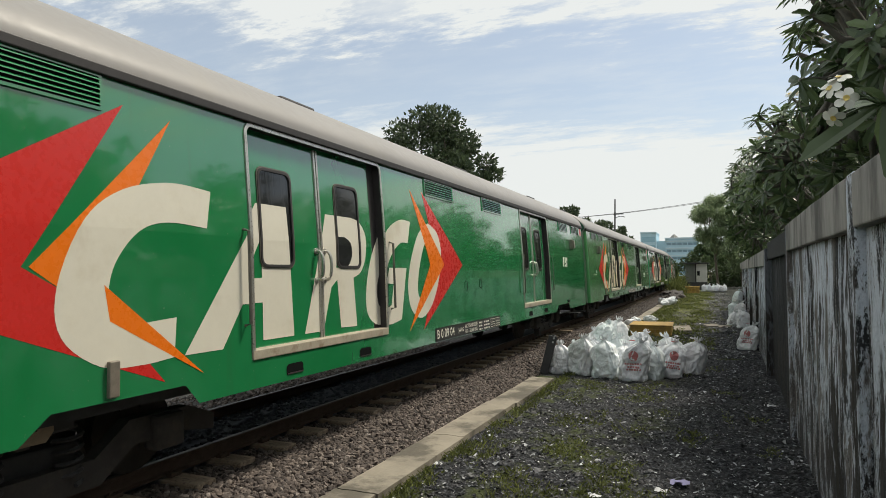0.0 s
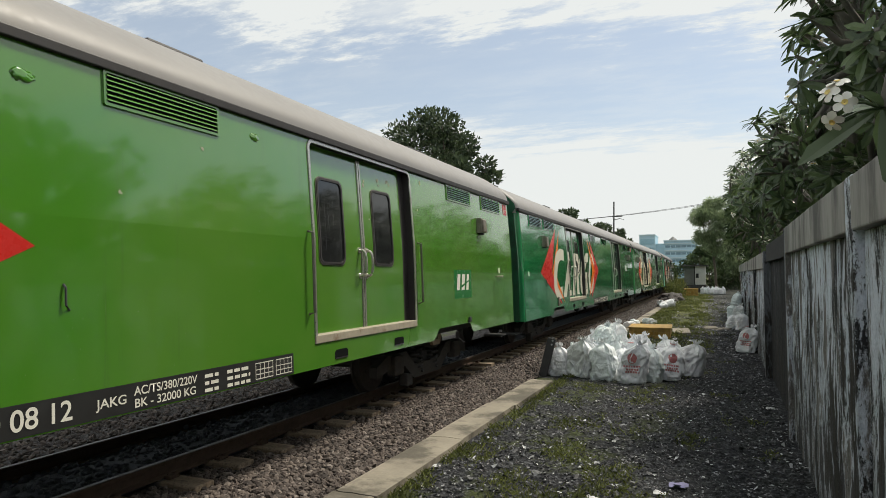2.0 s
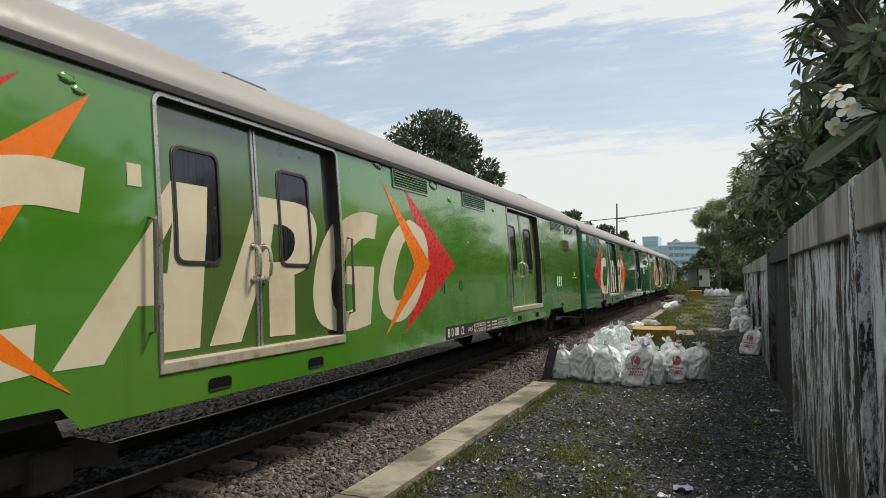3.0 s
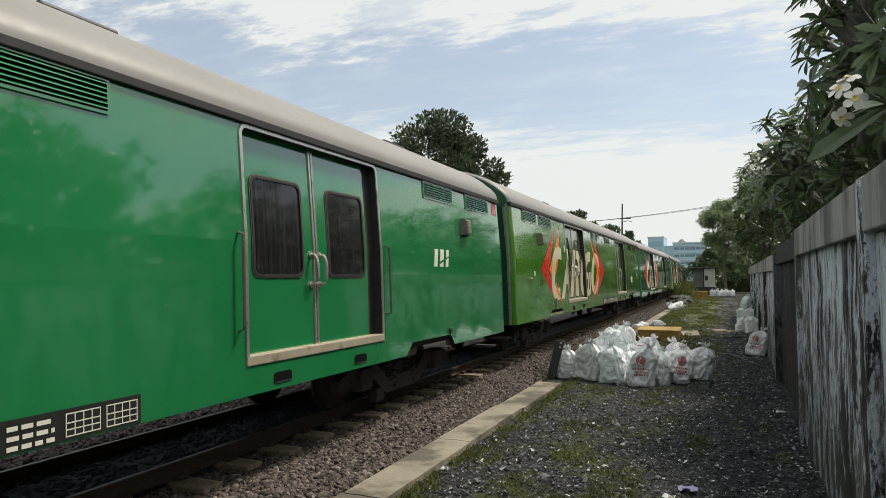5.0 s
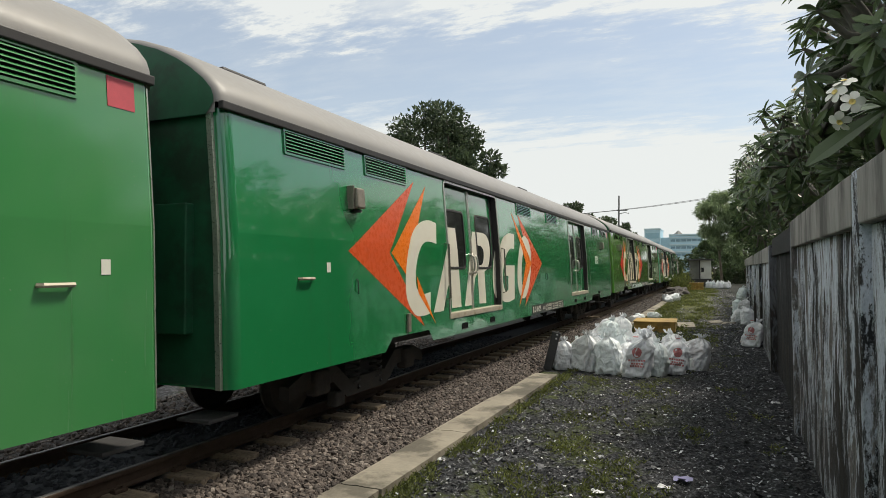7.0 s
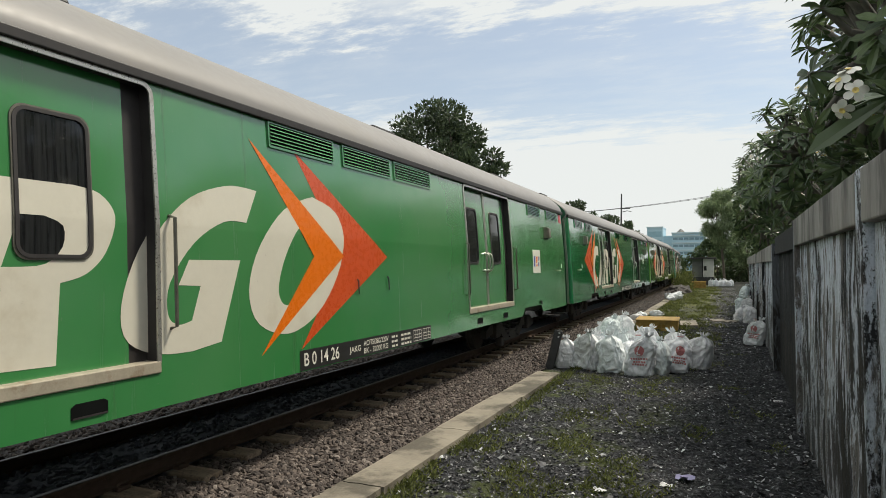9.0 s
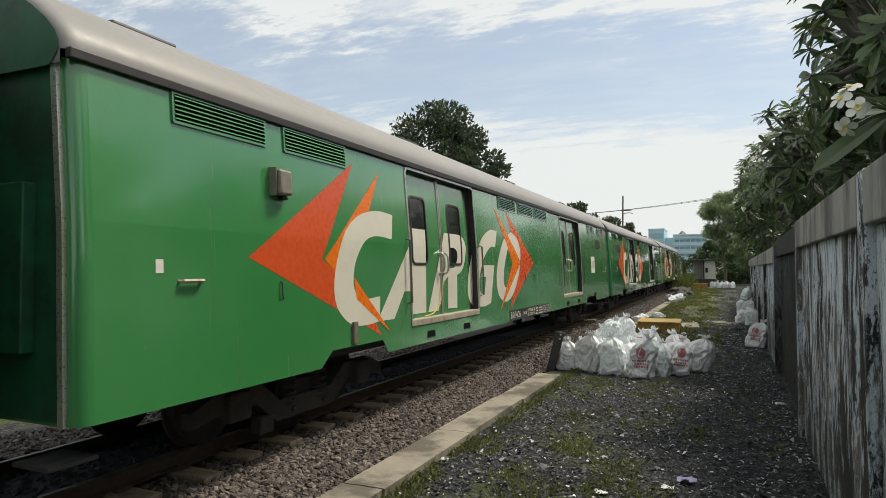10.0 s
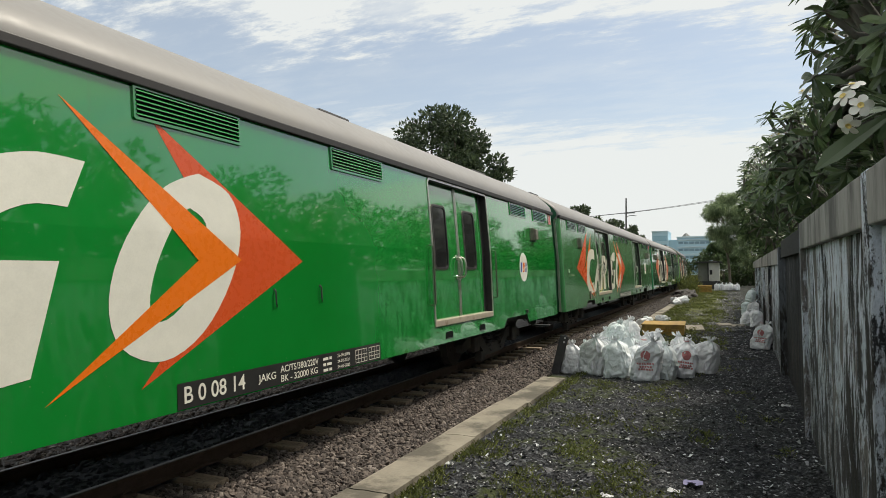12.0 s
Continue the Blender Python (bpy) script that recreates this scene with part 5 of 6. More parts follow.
def tree(x, y, height, radius, seed, leaves, size, mat, label, crown_low=0.35, squash=1.0, aspect=0.5, clumps=26, droop=0.0, trunk=None, category="tree", group="", skew=(0, 0)):
    g = np.random.default_rng(seed)
    t = tagged(empty("tree", pose(x, y, GROUND)), label, category, group=group)
    r0 = trunk or height * 0.022
    bm = bmesh.new()
    fork = height * crown_low
    bend = g.normal(0, 0.03 * height, 2)
    add_tube(bm, [(0, 0, -0.05), (bend[0] * 0.3, bend[1] * 0.3, fork * 0.5), (bend[0], bend[1], fork), (bend[0] * 0.8 + skew[0] * 0.5, bend[1] * 0.8, height * 0.8)], r0, 8, [r0 * 1.25, r0, r0 * 0.85, r0 * 0.25])
    cz, rz = (height + fork) / 2, (height - fork) / 2
    cl = []
    for k in range(clumps):
        u = g.normal(0, 1, 3)
        u /= np.linalg.norm(u)
        q = g.uniform(0.45, 0.98) ** 0.6
        p = np.array([u[0] * radius * q + skew[0] * (u[2] + 1) / 2, u[1] * radius * q * squash, cz + u[2] * rz * q])
        cl.append((p, u, radius * g.uniform(0.20, 0.40)))
        if k % 2 == 0:
            m = np.array([bend[0], bend[1], fork]) * 0.45 + p * 0.55 + g.normal(0, 0.04 * height, 3)
            add_tube(bm, [(bend[0] * 0.9, bend[1] * 0.9, fork * g.uniform(0.8, 1.2)), m, p], r0, 5, [r0 * 0.5, r0 * 0.3, r0 * 0.08])
    part("trunk", bm, M_BARK, t)
    share = np.array([c[2] ** 2 for c in cl])
    share = (share / share.sum() * leaves).astype(int)
    cs, ns = [], []
    for (p, u, r), n in zip(cl, share):
        d = g.normal(0, 1, (n, 3))
        d /= np.linalg.norm(d, axis=1, keepdims=True)
        q = g.uniform(0.25, 1.0, (n, 1)) ** 0.5
        cs.append(p + d * q * r * np.array([1, 1, 0.75]))
        ns.append(d + np.array([0, 0, 0.3]))
    leaf_cloud("crown", np.concatenate(cs), np.concatenate(ns), size, aspect, mat, t, droop, seed)
    return t


# tall shade tree behind the train, smaller trees far along the line
tree(-18.75, 42.0, 13.5, 3.9, 3, 17000, 0.30, M_LEAF_B, "broad dark green shade tree behind the train", 0.30, 1.0, 0.55, 60)
tree(-15.2, 41.0, 10.2, 2.0, 13, 4800, 0.32, M_LEAF_B, "smaller dark green tree beside the shade tree", 0.35, 1.0, 0.55, 26)
tree(-20.9, 104.0, 12.6, 2.6, 5, 2600, 0.5, M_LEAF_B, "sparse dark tree far behind the train", 0.5, 1.0, 0.5, 20)
tree(-16.4, 104.0, 9.8, 2.4, 6, 2200, 0.5, M_LEAF_B, "low sparse tree beside a utility pole", 0.5, 1.0, 0.5, 18)
tree(-13.6, 106.0, 9.2, 2.0, 8, 1800, 0.5, M_LEAF_B, "low sparse tree far along the line", 0.5, 1.0, 0.5, 16)
# feathery light tree beside the hut, and denser ones behind it
tree(0.3, 72.0, 9.9, 2.1, 9, 15000, 0.42, M_LEAF_L, "slender feathery light green tree with a pale trunk", 0.40, 1.0, 0.11, 46, 1.5, 0.12)
tree(2.6, 70.0, 6.4, 1.5, 10, 3500, 0.5, M_LEAF_L, "slender young tree beside the feathery tree", 0.30, 1.0, 0.2, 22, 0.7, 0.09)
tree(-1.4, 92.0, 5.4, 1.6, 12, 2200, 0.4, M_LEAF_P, "round light green tree behind the hut", 0.3, 1.0, 0.5, 16)
for i, (x, y, h, r) in enumerate(((5.0, 60, 7.4, 2.6), (5.0, 48, 7.4, 2.8), (6.0, 82, 7.5, 3.4), (4.4, 40, 6.4, 2.3))):
    tree(x, y, h, r, 20 + i, 5000, 0.33, M_LEAF_D, "dense dark green tree behind the wall", 0.15, 1.0, 0.5, 34, group="trees behind the wall")
for i, (x, y) in enumerate(((-6.5, 100), (-3.0, 96), (-0.3, 94), (2.4, 90), (5.5, 92), (9.0, 88), (1.2, 84), (-9.5, 112))):
    tree(x, y, 3.6 + (i % 3) * 0.7, 1.9, 60 + i, 2600, 0.34, M_LEAF_D, "dense dark shrub behind the hut", 0.04, 1.0, 0.5, 24, category="shrub", group="shrubs behind the hut")
first = tree(5.6, 3.0, 6.6, 2.3, 31, 4200, 0.24, M_LEAF_D, "dense dark green tree behind the wall", 0.25, 1.0, 0.5, 30, group="trees behind the wall")
second = tree(6.2, 9.5, 7.3, 2.6, 32, 4600, 0.24, M_LEAF_D, "dense dark green tree behind the wall", 0.2, 1.0, 0.5, 30, group="trees behind the wall")
for src, x, y, turn in ((second, 5.4, -4.5, 70), (first, 6.4, -9.5, 200), (first, 5.8, 15.5, 120), (second, 6.6, 22.0, 250), (first, 6.0, 28.5, 300), (second, 6.8, 35.0, 20)):
    copy_thing(src, pose(x, y, GROUND, 0, 0, turn))


def blade(bm, root, way, normal, length, width, curl):
    """One long leaf folded along its midrib, pointed at both ends."""
    side = way.cross(normal).normalized()
    rows = []
    for t, k in ((0.0, 0.10), (0.2, 0.50), (0.5, 0.92), (0.8, 0.95), (1.0, 0.12)):
        p = root + way * (length * t) - normal * (curl * length * t * t)
        rows.append((bm.verts.new(p + side * width * k / 2 + normal * width * 0.12 * k), bm.verts.new(p), bm.verts.new(p - side * width * k / 2 + normal * width * 0.12 * k)))
    for a, b in zip(rows, rows[1:]):
        bm.faces.new((a[0], a[1], b[1], b[0]))
        bm.faces.new((a[1], a[2], b[2], b[1]))


def flower_head(parent, at, toward, size, seed):
    """Frangipani blossom: five overlapping petals with a yellow throat."""
    r = random.Random(seed)
    q = Vector(toward).to_track_quat("Z", "Y")
    at = Vector(at)
    bm = bmesh.new()
    for k in range(5):
        a0 = k * 2 * math.pi / 5 + r.uniform(-0.1, 0.1)
        rows = []
        for t, w in ((0.05, 0.10), (0.3, 0.30), (0.6, 0.46), (0.85, 0.38), (1.0, 0.12)):
            lift = 0.25 * t - 0.35 * t * t
            cen = Vector((math.cos(a0) * t, math.sin(a0) * t, lift)) * size
            sd = Vector((-math.sin(a0), math.cos(a0), 0.22)) * size * w * 0.85
            rows.append((bm.verts.new(at + q @ (cen - sd)), bm.verts.new(at + q @ (cen + Vector((0, 0, -0.04 * size)))), bm.verts.new(at + q @ (cen + sd))))
        for a, b in zip(rows, rows[1:]):
            bm.faces.new((a[0], a[1], b[1], b[0]))
            bm.faces.new((a[1], a[2], b[2], b[1]))
    f = part("blossom", bm, M_PETAL, parent, smooth=True)
    th = bmesh.new()
    cone = bmesh.ops.create_cone(th, cap_ends=False, segments=8, radius1=0.02 * size, radius2=0.27 * size, depth=0.12 * size)
    for v in cone["verts"]:
        v.co = at + q @ (v.co + Vector((0, 0, 0.055 * size)))
    part("throat", th, M_PETALY, f, smooth=True)


def frangipani(x, y, centre, radii, whorls, seed, label, blooms=8, leaf=0.20, edge=0.05):
    r = random.Random(seed)
    t = tagged(empty("frangipani_tree", pose(x, y, GROUND)), label, "tree", group="frangipani trees behind the wall")
    base = Vector((x, y, GROUND))
    wood, green = bmesh.new(), bmesh.new()
    fork = Vector((0, 0, max(1.2, centre[2] - radii[2] - GROUND - 0.3)))
    add_tube(wood, [(0, 0, -0.1), (0.04, 0.02, fork.z * 0.5), fork], 0.09, 8, [0.13, 0.10, 0.085])
    limbs = []
    for k in range(7):
        a = k * 2 * math.pi / 7 + r.uniform(-0.3, 0.3)
        e = Vector(centre) - base + Vector((math.cos(a) * radii[0] * 0.5, math.sin(a) * radii[1] * 0.5, r.uniform(-0.35, 0.2) * radii[2]))
        m = fork.lerp(e, 0.5) + Vector((r.uniform(-.15, .15), r.uniform(-.15, .15), -0.1))
        add_tube(wood, [fork - Vector((0, 0, 0.1)), m, e], 0.05, 6, [0.07, 0.055, 0.045])
        limbs.append(e)
    tips = []
    for k in range(whorls):
        u = Vector((r.gauss(0, 1), r.gauss(0, 1), r.gauss(0, 1))).normalized()
        q = r.uniform(0.3, 1.0) ** 0.45
        p = Vector(centre) - base + Vector((u.x * radii[0], u.y * radii[1], u.z * radii[2])) * q
        if p.z + GROUND < 2.5 and p.x + x < 0.95:
            p.z = 2.5 - GROUND + r.uniform(0, 0.4)
        low_x = edge * (p.y + y) + 0.02 - x
        if p.x < low_x:
            p.x = low_x + r.uniform(0, 0.5)
        src = min(limbs, key=lambda e: (e - p).length)
        mid = src.lerp(p, 0.5) + Vector((r.uniform(-.1, .1), r.uniform(-.1, .1), -0.08))
        add_tube(wood, [src, mid, p], 0.02, 5, [0.034, 0.026, 0.018])
        axis = ((p - mid).normalized() + Vector((0, 0, 0.5))).normalized()
        ref = axis.cross(Vector((0.3, 0.9, 0.1))).normalized()
        oth = axis.cross(ref)
        n = r.randint(11, 16)
        for i in range(n):
            a = i * 2.4 + r.uniform(-0.3, 0.3)
            out = (ref * math.cos(a) + oth * math.sin(a))
            tilt = r.uniform(-0.35, 0.75)
            way = (out + axis * tilt).normalized()
            nor = (axis - way * axis.dot(way)).normalized()
            blade(green, p - axis * r.uniform(0, 0.05), way, nor, leaf * r.uniform(0.65, 1.2), leaf * r.uniform(0.22, 0.32), r.uniform(0.1, 0.45))
        tips.append((p, axis))
    part("trunk", wood, M_PBARK, t, smooth=True)
    part("foliage", green, M_LEAF_P, t)
    for k in range(blooms):
        p, axis = tips[r.randrange(len(tips))]
        for j in range(3):
            flower_head(t, p + axis * 0.1 + Vector((r.uniform(-.06, .06), r.uniform(-.06, .06), r.uniform(-.03, .05))), (-0.5 + r.uniform(-.5, .3), -0.8, 0.5 + r.uniform(-.3, .4)), 0.045, seed * 50 + k * 5 + j)
    return t


frangipani(1.75, 6.0, (1.72, 5.8, 3.75), (1.32, 2.2, 1.6), 330, 41, "frangipani tree with white blossoms leaning over the wall", 12, edge=0.102)
frangipani(1.9, 10.2, (1.75, 10.2, 3.35), (1.45, 2.3, 1.1), 290, 42, "frangipani tree in leaf behind the wall", 8, edge=0.052)
frangipani(2.1, 15.2, (1.7, 15.4, 3.5), (1.7, 2.9, 1.25), 290, 43, "broad frangipani tree behind the wall", 5, edge=0.028)
frangipani(2.2, 21.5, (1.6, 22.0, 3.8), (2.0, 3.6, 1.65), 300, 44, "tall frangipani tree far along the wall", 3, 0.22, edge=0.021)


BRANCH_AT = (0.435, 2.06, 2.245)


def overhanging_branch():
    """The nearest frangipani branch, which hangs over the wall and sways in the wind."""
    t = tagged(empty("frangipani_branch", pose(*BRANCH_AT)), "frangipani branch with white blossoms hanging over the wall", "branch")
    wood, green = bmesh.new(), bmesh.new()
    # it comes over the top of the wall and droops on this side
    add_tube(wood, [(0.62, 0.55, 0.30), (0.40, 0.33, 0.52), (0.15, 0.12, 0.42), (0.03, 0.02, 0.10), (0.0, 0.0, 0.0)], 0.02, 6, [0.028, 0.025, 0.02, 0.017, 0.013])
    add_tube(wood, [(0.30, 0.25, 0.50), (0.22, 0.25, 0.72), (0.05, 0.2, 0.86)], 0.02, 6, [0.022, 0.019, 0.015])
    r = random.Random(77)
    face = Vector((-0.3, -0.8, 0.5))
    for way, ln, wd, curl in (((-0.80, -0.2, -0.50), 0.26, 0.060, 0.10), ((-0.15, -0.3, 0.06), 0.20, 0.05, 0.15), ((0.10, -0.15, -0.9), 0.25, 0.075, 0.05), ((0.45, 0.1, -0.8), 0.26, 0.08, 0.1), ((0.8, -0.1, 0.1), 0.25, 0.07, 0.2),
                              ((0.5, 0.4, 0.5), 0.22, 0.065, 0.3), ((-0.4, 0.7, 0.3), 0.2, 0.06, 0.3), ((0.1, 0.8, -0.2), 0.24, 0.065, 0.3), ((0.6, -0.4, -0.3), 0.22, 0.07, 0.2)):
        w = Vector(way).normalized()
        blade(green, Vector((0, 0, 0)), w, (face - w * w.dot(face)).normalized(), ln, wd, curl)
    for c, n in (((0.05, 0.2, 0.87), 13), ((0.15, 0.12, 0.43), 9)):
        for i in range(n):
            a = i * 2.4
            w = Vector((math.cos(a), math.sin(a), r.uniform(-0.3, 0.6))).normalized()
            blade(green, Vector(c), w, (Vector((0, 0, 1)) - w * w.z).normalized(), r.uniform(0.14, 0.22), r.uniform(0.045, 0.065), r.uniform(0.1, 0.4))
    part("stem", wood, M_PBARK, t, smooth=True)
    part("foliage", green, M_LEAF_P, t)
    for k, (dx, dy, dz, tw) in enumerate(((-0.094, -0.10, 0.0, (-0.1, -1, 0.1)), (-0.128, -0.08, 0.035, (-0.6, -0.7, 0.45)), (-0.120, -0.08, -0.045, (-0.55, -0.6, -0.6)), (-0.105, -0.07, 0.065, (-0.1, -0.5, 0.9)))):
        flower_head(t, (dx - 0.012, dy, dz), tw, 0.031, 300 + k)
        part("flower_stalk", tube([(-0.01, 0, 0.0), (dx * 0.5, dy * 0.3, dz * 0.5 + 0.01), (dx, dy + 0.012, dz)], 0.004, 5), M_LEAF_P, t)
    return t


branch = overhanging_branch()

# ---- sacks of rubble, crate and litter on the strip ----
def sack_mesh(name, seed, w=0.25, d=0.19, h=0.70):
    """A slumped woven sack: bulging, creased, gathered at the neck with a frayed top."""
    g = np.random.default_rng(seed)
    n, verts, faces = 72, [], []
    keys = [(0.0, 0.84), (0.03, 0.97), (0.10, 1.02), (0.30, 1.04), (0.50, 1.0), (0.64, 0.93), (0.74, 0.80), (0.81, 0.60), (0.86, 0.38), (0.895, 0.20), (0.915, 0.14), (0.94, 0.20), (0.97, 0.27), (1.0, 0.31)]
    ts = [k[0] for k in keys]
    ks = [k[1] for k in keys]
    rows = sorted(set(list(np.linspace(0, 0.84, 40)) + ts[8:]))
    lx, ly = g.normal(0, 0.09), g.normal(0, 0.06)
    off = Vector((seed * 3.1, seed * 1.7, seed * 0.9))
    folds = [(g.uniform(0, 6.28), g.uniform(0.1, 0.7), g.normal(0, 1.1), g.uniform(0.05, 0.13)) for _ in range(17)]
    for t in rows:
        k = float(np.interp(t, ts, ks))
        for i in range(n):
            a = 2 * math.pi * i / n
            c, s = math.cos(a), math.sin(a)
            x, y = math.copysign(abs(c) ** 0.6, c), math.copysign(abs(s) ** 0.6, s)
            p = Vector((x * w * k, y * d * k, t * h))
            q = 1 + 0.13 * noise.noise(Vector((c * 1.3, s * 1.3, t * 2.2)) + off)
            ridge = 1 - abs(noise.noise(Vector((c * 2.4, s * 2.4, t * 5.0)) + off * 2)) * 2
            q += 0.13 * ridge - 0.07
            q += 0.065 * (1 - abs(noise.noise(Vector((c * 5, s * 5, t * 8)) + off)) * 2) - 0.05
            cells = noise.voronoi(Vector((c * 1.25, s * 1.25, t * 2.6)) + off * 3)[0]
            q -= 0.09 * max(0.0, 1 - (cells[1] - cells[0]) / 0.40)
            for fa, ft, slope, deep in folds:
                da = (a - fa - slope * (t - ft) + math.pi) % (2 * math.pi) - math.pi
                q -= deep * math.exp(-(da / 0.10) ** 2) * math.exp(-((t - ft) / 0.26) ** 2)
            if t > 0.6:
                q += (0.13 * math.sin(i * 7 * 2 * math.pi / n + seed) + 0.09 * math.sin(i * 11 * 2 * math.pi / n)) * min(1, (t - 0.6) / 0.2)
            sag = -0.05 * h * max(0, t - 0.4) * (1 + noise.noise(Vector((c, s, 3)) + off))
            z = p.z + sag + (0.035 * math.sin(i * 0.73 + seed) * (t - 0.9) / 0.1 if t > 0.93 else 0.0)
            verts.append((p.x * q + lx * t * t, p.y * q + ly * t * t, max(0.0, z)))
    for j in range(len(rows) - 1):
        for i in range(n):
            faces.append((j * n + i, j * n + (i + 1) % n, (j + 1) * n + (i + 1) % n, (j + 1) * n + i))
    faces.append(tuple(range(n))[::-1])
    me = bpy.data.meshes.new(name)
    me.from_pydata(verts, [], faces)
    me.materials.append(M_SACK)
    me.polygons.foreach_set("use_smooth", [True] * len(me.polygons))
    return me


SACKS = [sack_mesh("sack", s, *dims) for s, dims in ((1, (0.25, 0.20, 0.79)), (2, (0.24, 0.20, 0.70)), (3, (0.26, 0.20, 0.82)), (4, (0.215, 0.19, 0.76)), (5, (0.245, 0.21, 0.66)))]


def sack(kind, x, y, z=GROUND, turn=0.0, tip=0.0, side=0.0, size=1.0, label="full white woven sack tied at the neck", printed=False, group="heap of white sacks"):
    ob = new("sack", SACKS[kind])
    ob.matrix_basis = pose(x, y, z, tip, side, turn) @ Matrix.Diagonal((size, size, size, 1))
    tagged(ob, label, "sack", group=group)
    tie = bmesh.new()
    h = (0.79, 0.70, 0.82, 0.76, 0.66)[kind]
    ring = [Vector((0.045 * math.cos(a), 0.035 * math.sin(a), h * 0.915)) for a in np.linspace(0, 2 * math.pi, 11)]
    add_tube(tie, ring, 0.008, 5)
    part("tie", tie, M_SACKRED if printed else M_SCRAP, ob)
    if printed:
        # faded print: a round emblem and bars for the lettering
        def on_sack(u, v, off=0.006):
            best = min((m.co for m in SACKS[kind].vertices if m.co.y < 0), key=lambda c: (c.x - u) ** 2 + (c.z - v) ** 2)
            return Vector((u, best.y - off, v))
        bm = bmesh.new()
        c = bm.verts.new(on_sack(0, h * 0.60))
        rim = [bm.verts.new(on_sack(0.085 * math.cos(a) * (1 + 0.07 * math.sin(5 * a)), h * 0.58 + 0.095 * math.sin(a))) for a in np.linspace(0, 2 * math.pi, 15)[:-1]]
        for i in range(14):
            bm.faces.new((c, rim[i], rim[(i + 1) % 14]))
        part("emblem", bm, M_SACKRED, ob, "faded red printed emblem")
        for zz, ww in ((0.38, 0.15), (0.31, 0.10), (0.255, 0.12)):
            bm = bmesh.new()
            u = -ww
            while u < ww:
                e = u + 0.032
                bm.faces.new([bm.verts.new(on_sack(a, b)) for a, b in ((u, h * zz), (e, h * zz), (e, h * zz + 0.035), (u, h * zz + 0.035))])
                u = e + 0.012
            tagged(part("print_line", bm, M_SACKRED, ob), kind="stuff")
    return ob


def build_sacks():
    r = random.Random(6)
    plain_label, print_label = "full white woven sack tied at the neck", "full white woven sack with a faded red print"
    front = [(1, -2.86, 12.72, 0), (2, -2.42, 12.68, 0), (0, -1.92, 12.48, 0), (2, -1.42, 12.25, 1), (3, -1.10, 12.58, 0), (0, -0.82, 12.95, 1), (2, -0.48, 13.45, 0)]
    for k, x, y, pr in front:
        sack(k, x, y, GROUND - 0.01, r.uniform(-25, 25), r.uniform(-9, 6), r.uniform(-11, 11), r.uniform(0.9, 1.03), print_label if pr else plain_label, bool(pr))
    for k, x, y in ((4, -2.60, 13.15), (3, -2.12, 13.05), (1, -1.66, 12.85), (0, -1.28, 13.12), (4, -0.95, 13.50), (2, -0.70, 14.0), (1, -2.3, 13.6), (0, -1.85, 13.45), (4, -1.45, 13.6)):
        sack(k, x, y, GROUND - 0.01, r.uniform(0, 360), r.uniform(-14, 14), r.uniform(-14, 14), r.uniform(0.88, 1.04))
    # a second layer thrown on top, and the back of the heap
    for k, x, y, z, tip in ((4, -2.15, 13.25, 0.27, 14), (1, -1.90, 13.75, 0.27, -10), (3, -2.35, 13.95, 0.22, 30), (1, -1.55, 13.9, 0.08, 25)):
        sack(k, x, y, z, r.uniform(0, 360), tip, r.uniform(-10, 10), 0.85, "white woven sack lying on top of the heap")
    for k, x, y in ((0, -2.45, 14.3), (2, -2.0, 14.4), (1, -1.6, 14.5)):
        sack(k, x, y, GROUND, r.uniform(0, 360), 0, 0, 1.0)
    # by the wall
    for k, x, y, tip, pr in ((2, 0.70, 17.8, -4, 1), (4, 0.84, 18.7, 8, 0), (1, 0.60, 25.3, 15, 0), (0, 0.88, 24.4, 4, 0), (3, 0.84, 26.1, 10, 0), (2, 0.92, 30.2, -3, 0), (0, 0.74, 31.0, 5, 0)):
        sack(k, x, y, GROUND + 0.02, r.uniform(-25, 25), tip, r.uniform(-5, 5), 0.88, "white woven sack leaning by the concrete wall", bool(pr), "sacks along the wall")
    sack(1, 0.86, 30.6, 0.45, 60, 14, 0, 0.85, "white woven sack stacked by the concrete wall", False, "sacks along the wall")
    for k in range(11):
        sack(k % 5, -1.0 + 0.19 * k, 70 + 0.5 * (k % 3), GROUND, 37 * k, 8 - 5 * (k % 4), 0, 0.95, "white woven sack in a far row", False, "far row of sacks")
    for k, (x, y) in enumerate(((-2.9, 40.5), (-2.6, 41.3), (-2.95, 42.4), (-2.7, 43.4), (-2.6, 39.2))):
        sack(k, x, y, GROUND + 0.06, 50 * k, 62, 20 * (k % 3), 0.9, "white woven sack lying on the kerb", False, "sacks lying on the kerb")
    for k, (x, y) in enumerate(((-2.75, 25.2), (-2.55, 26.4), (-2.95, 24.2))):
        sack(k, x, y, GROUND + 0.10, 70 * k, 80, 15, 0.75, "slack white sack lying on the kerb", False, "sacks lying on the kerb")


build_sacks()


M_STENCIL = plain("worn_stencil", (0.27, 0.15, 0.02), 0.7, vary=0.3, scale=12)


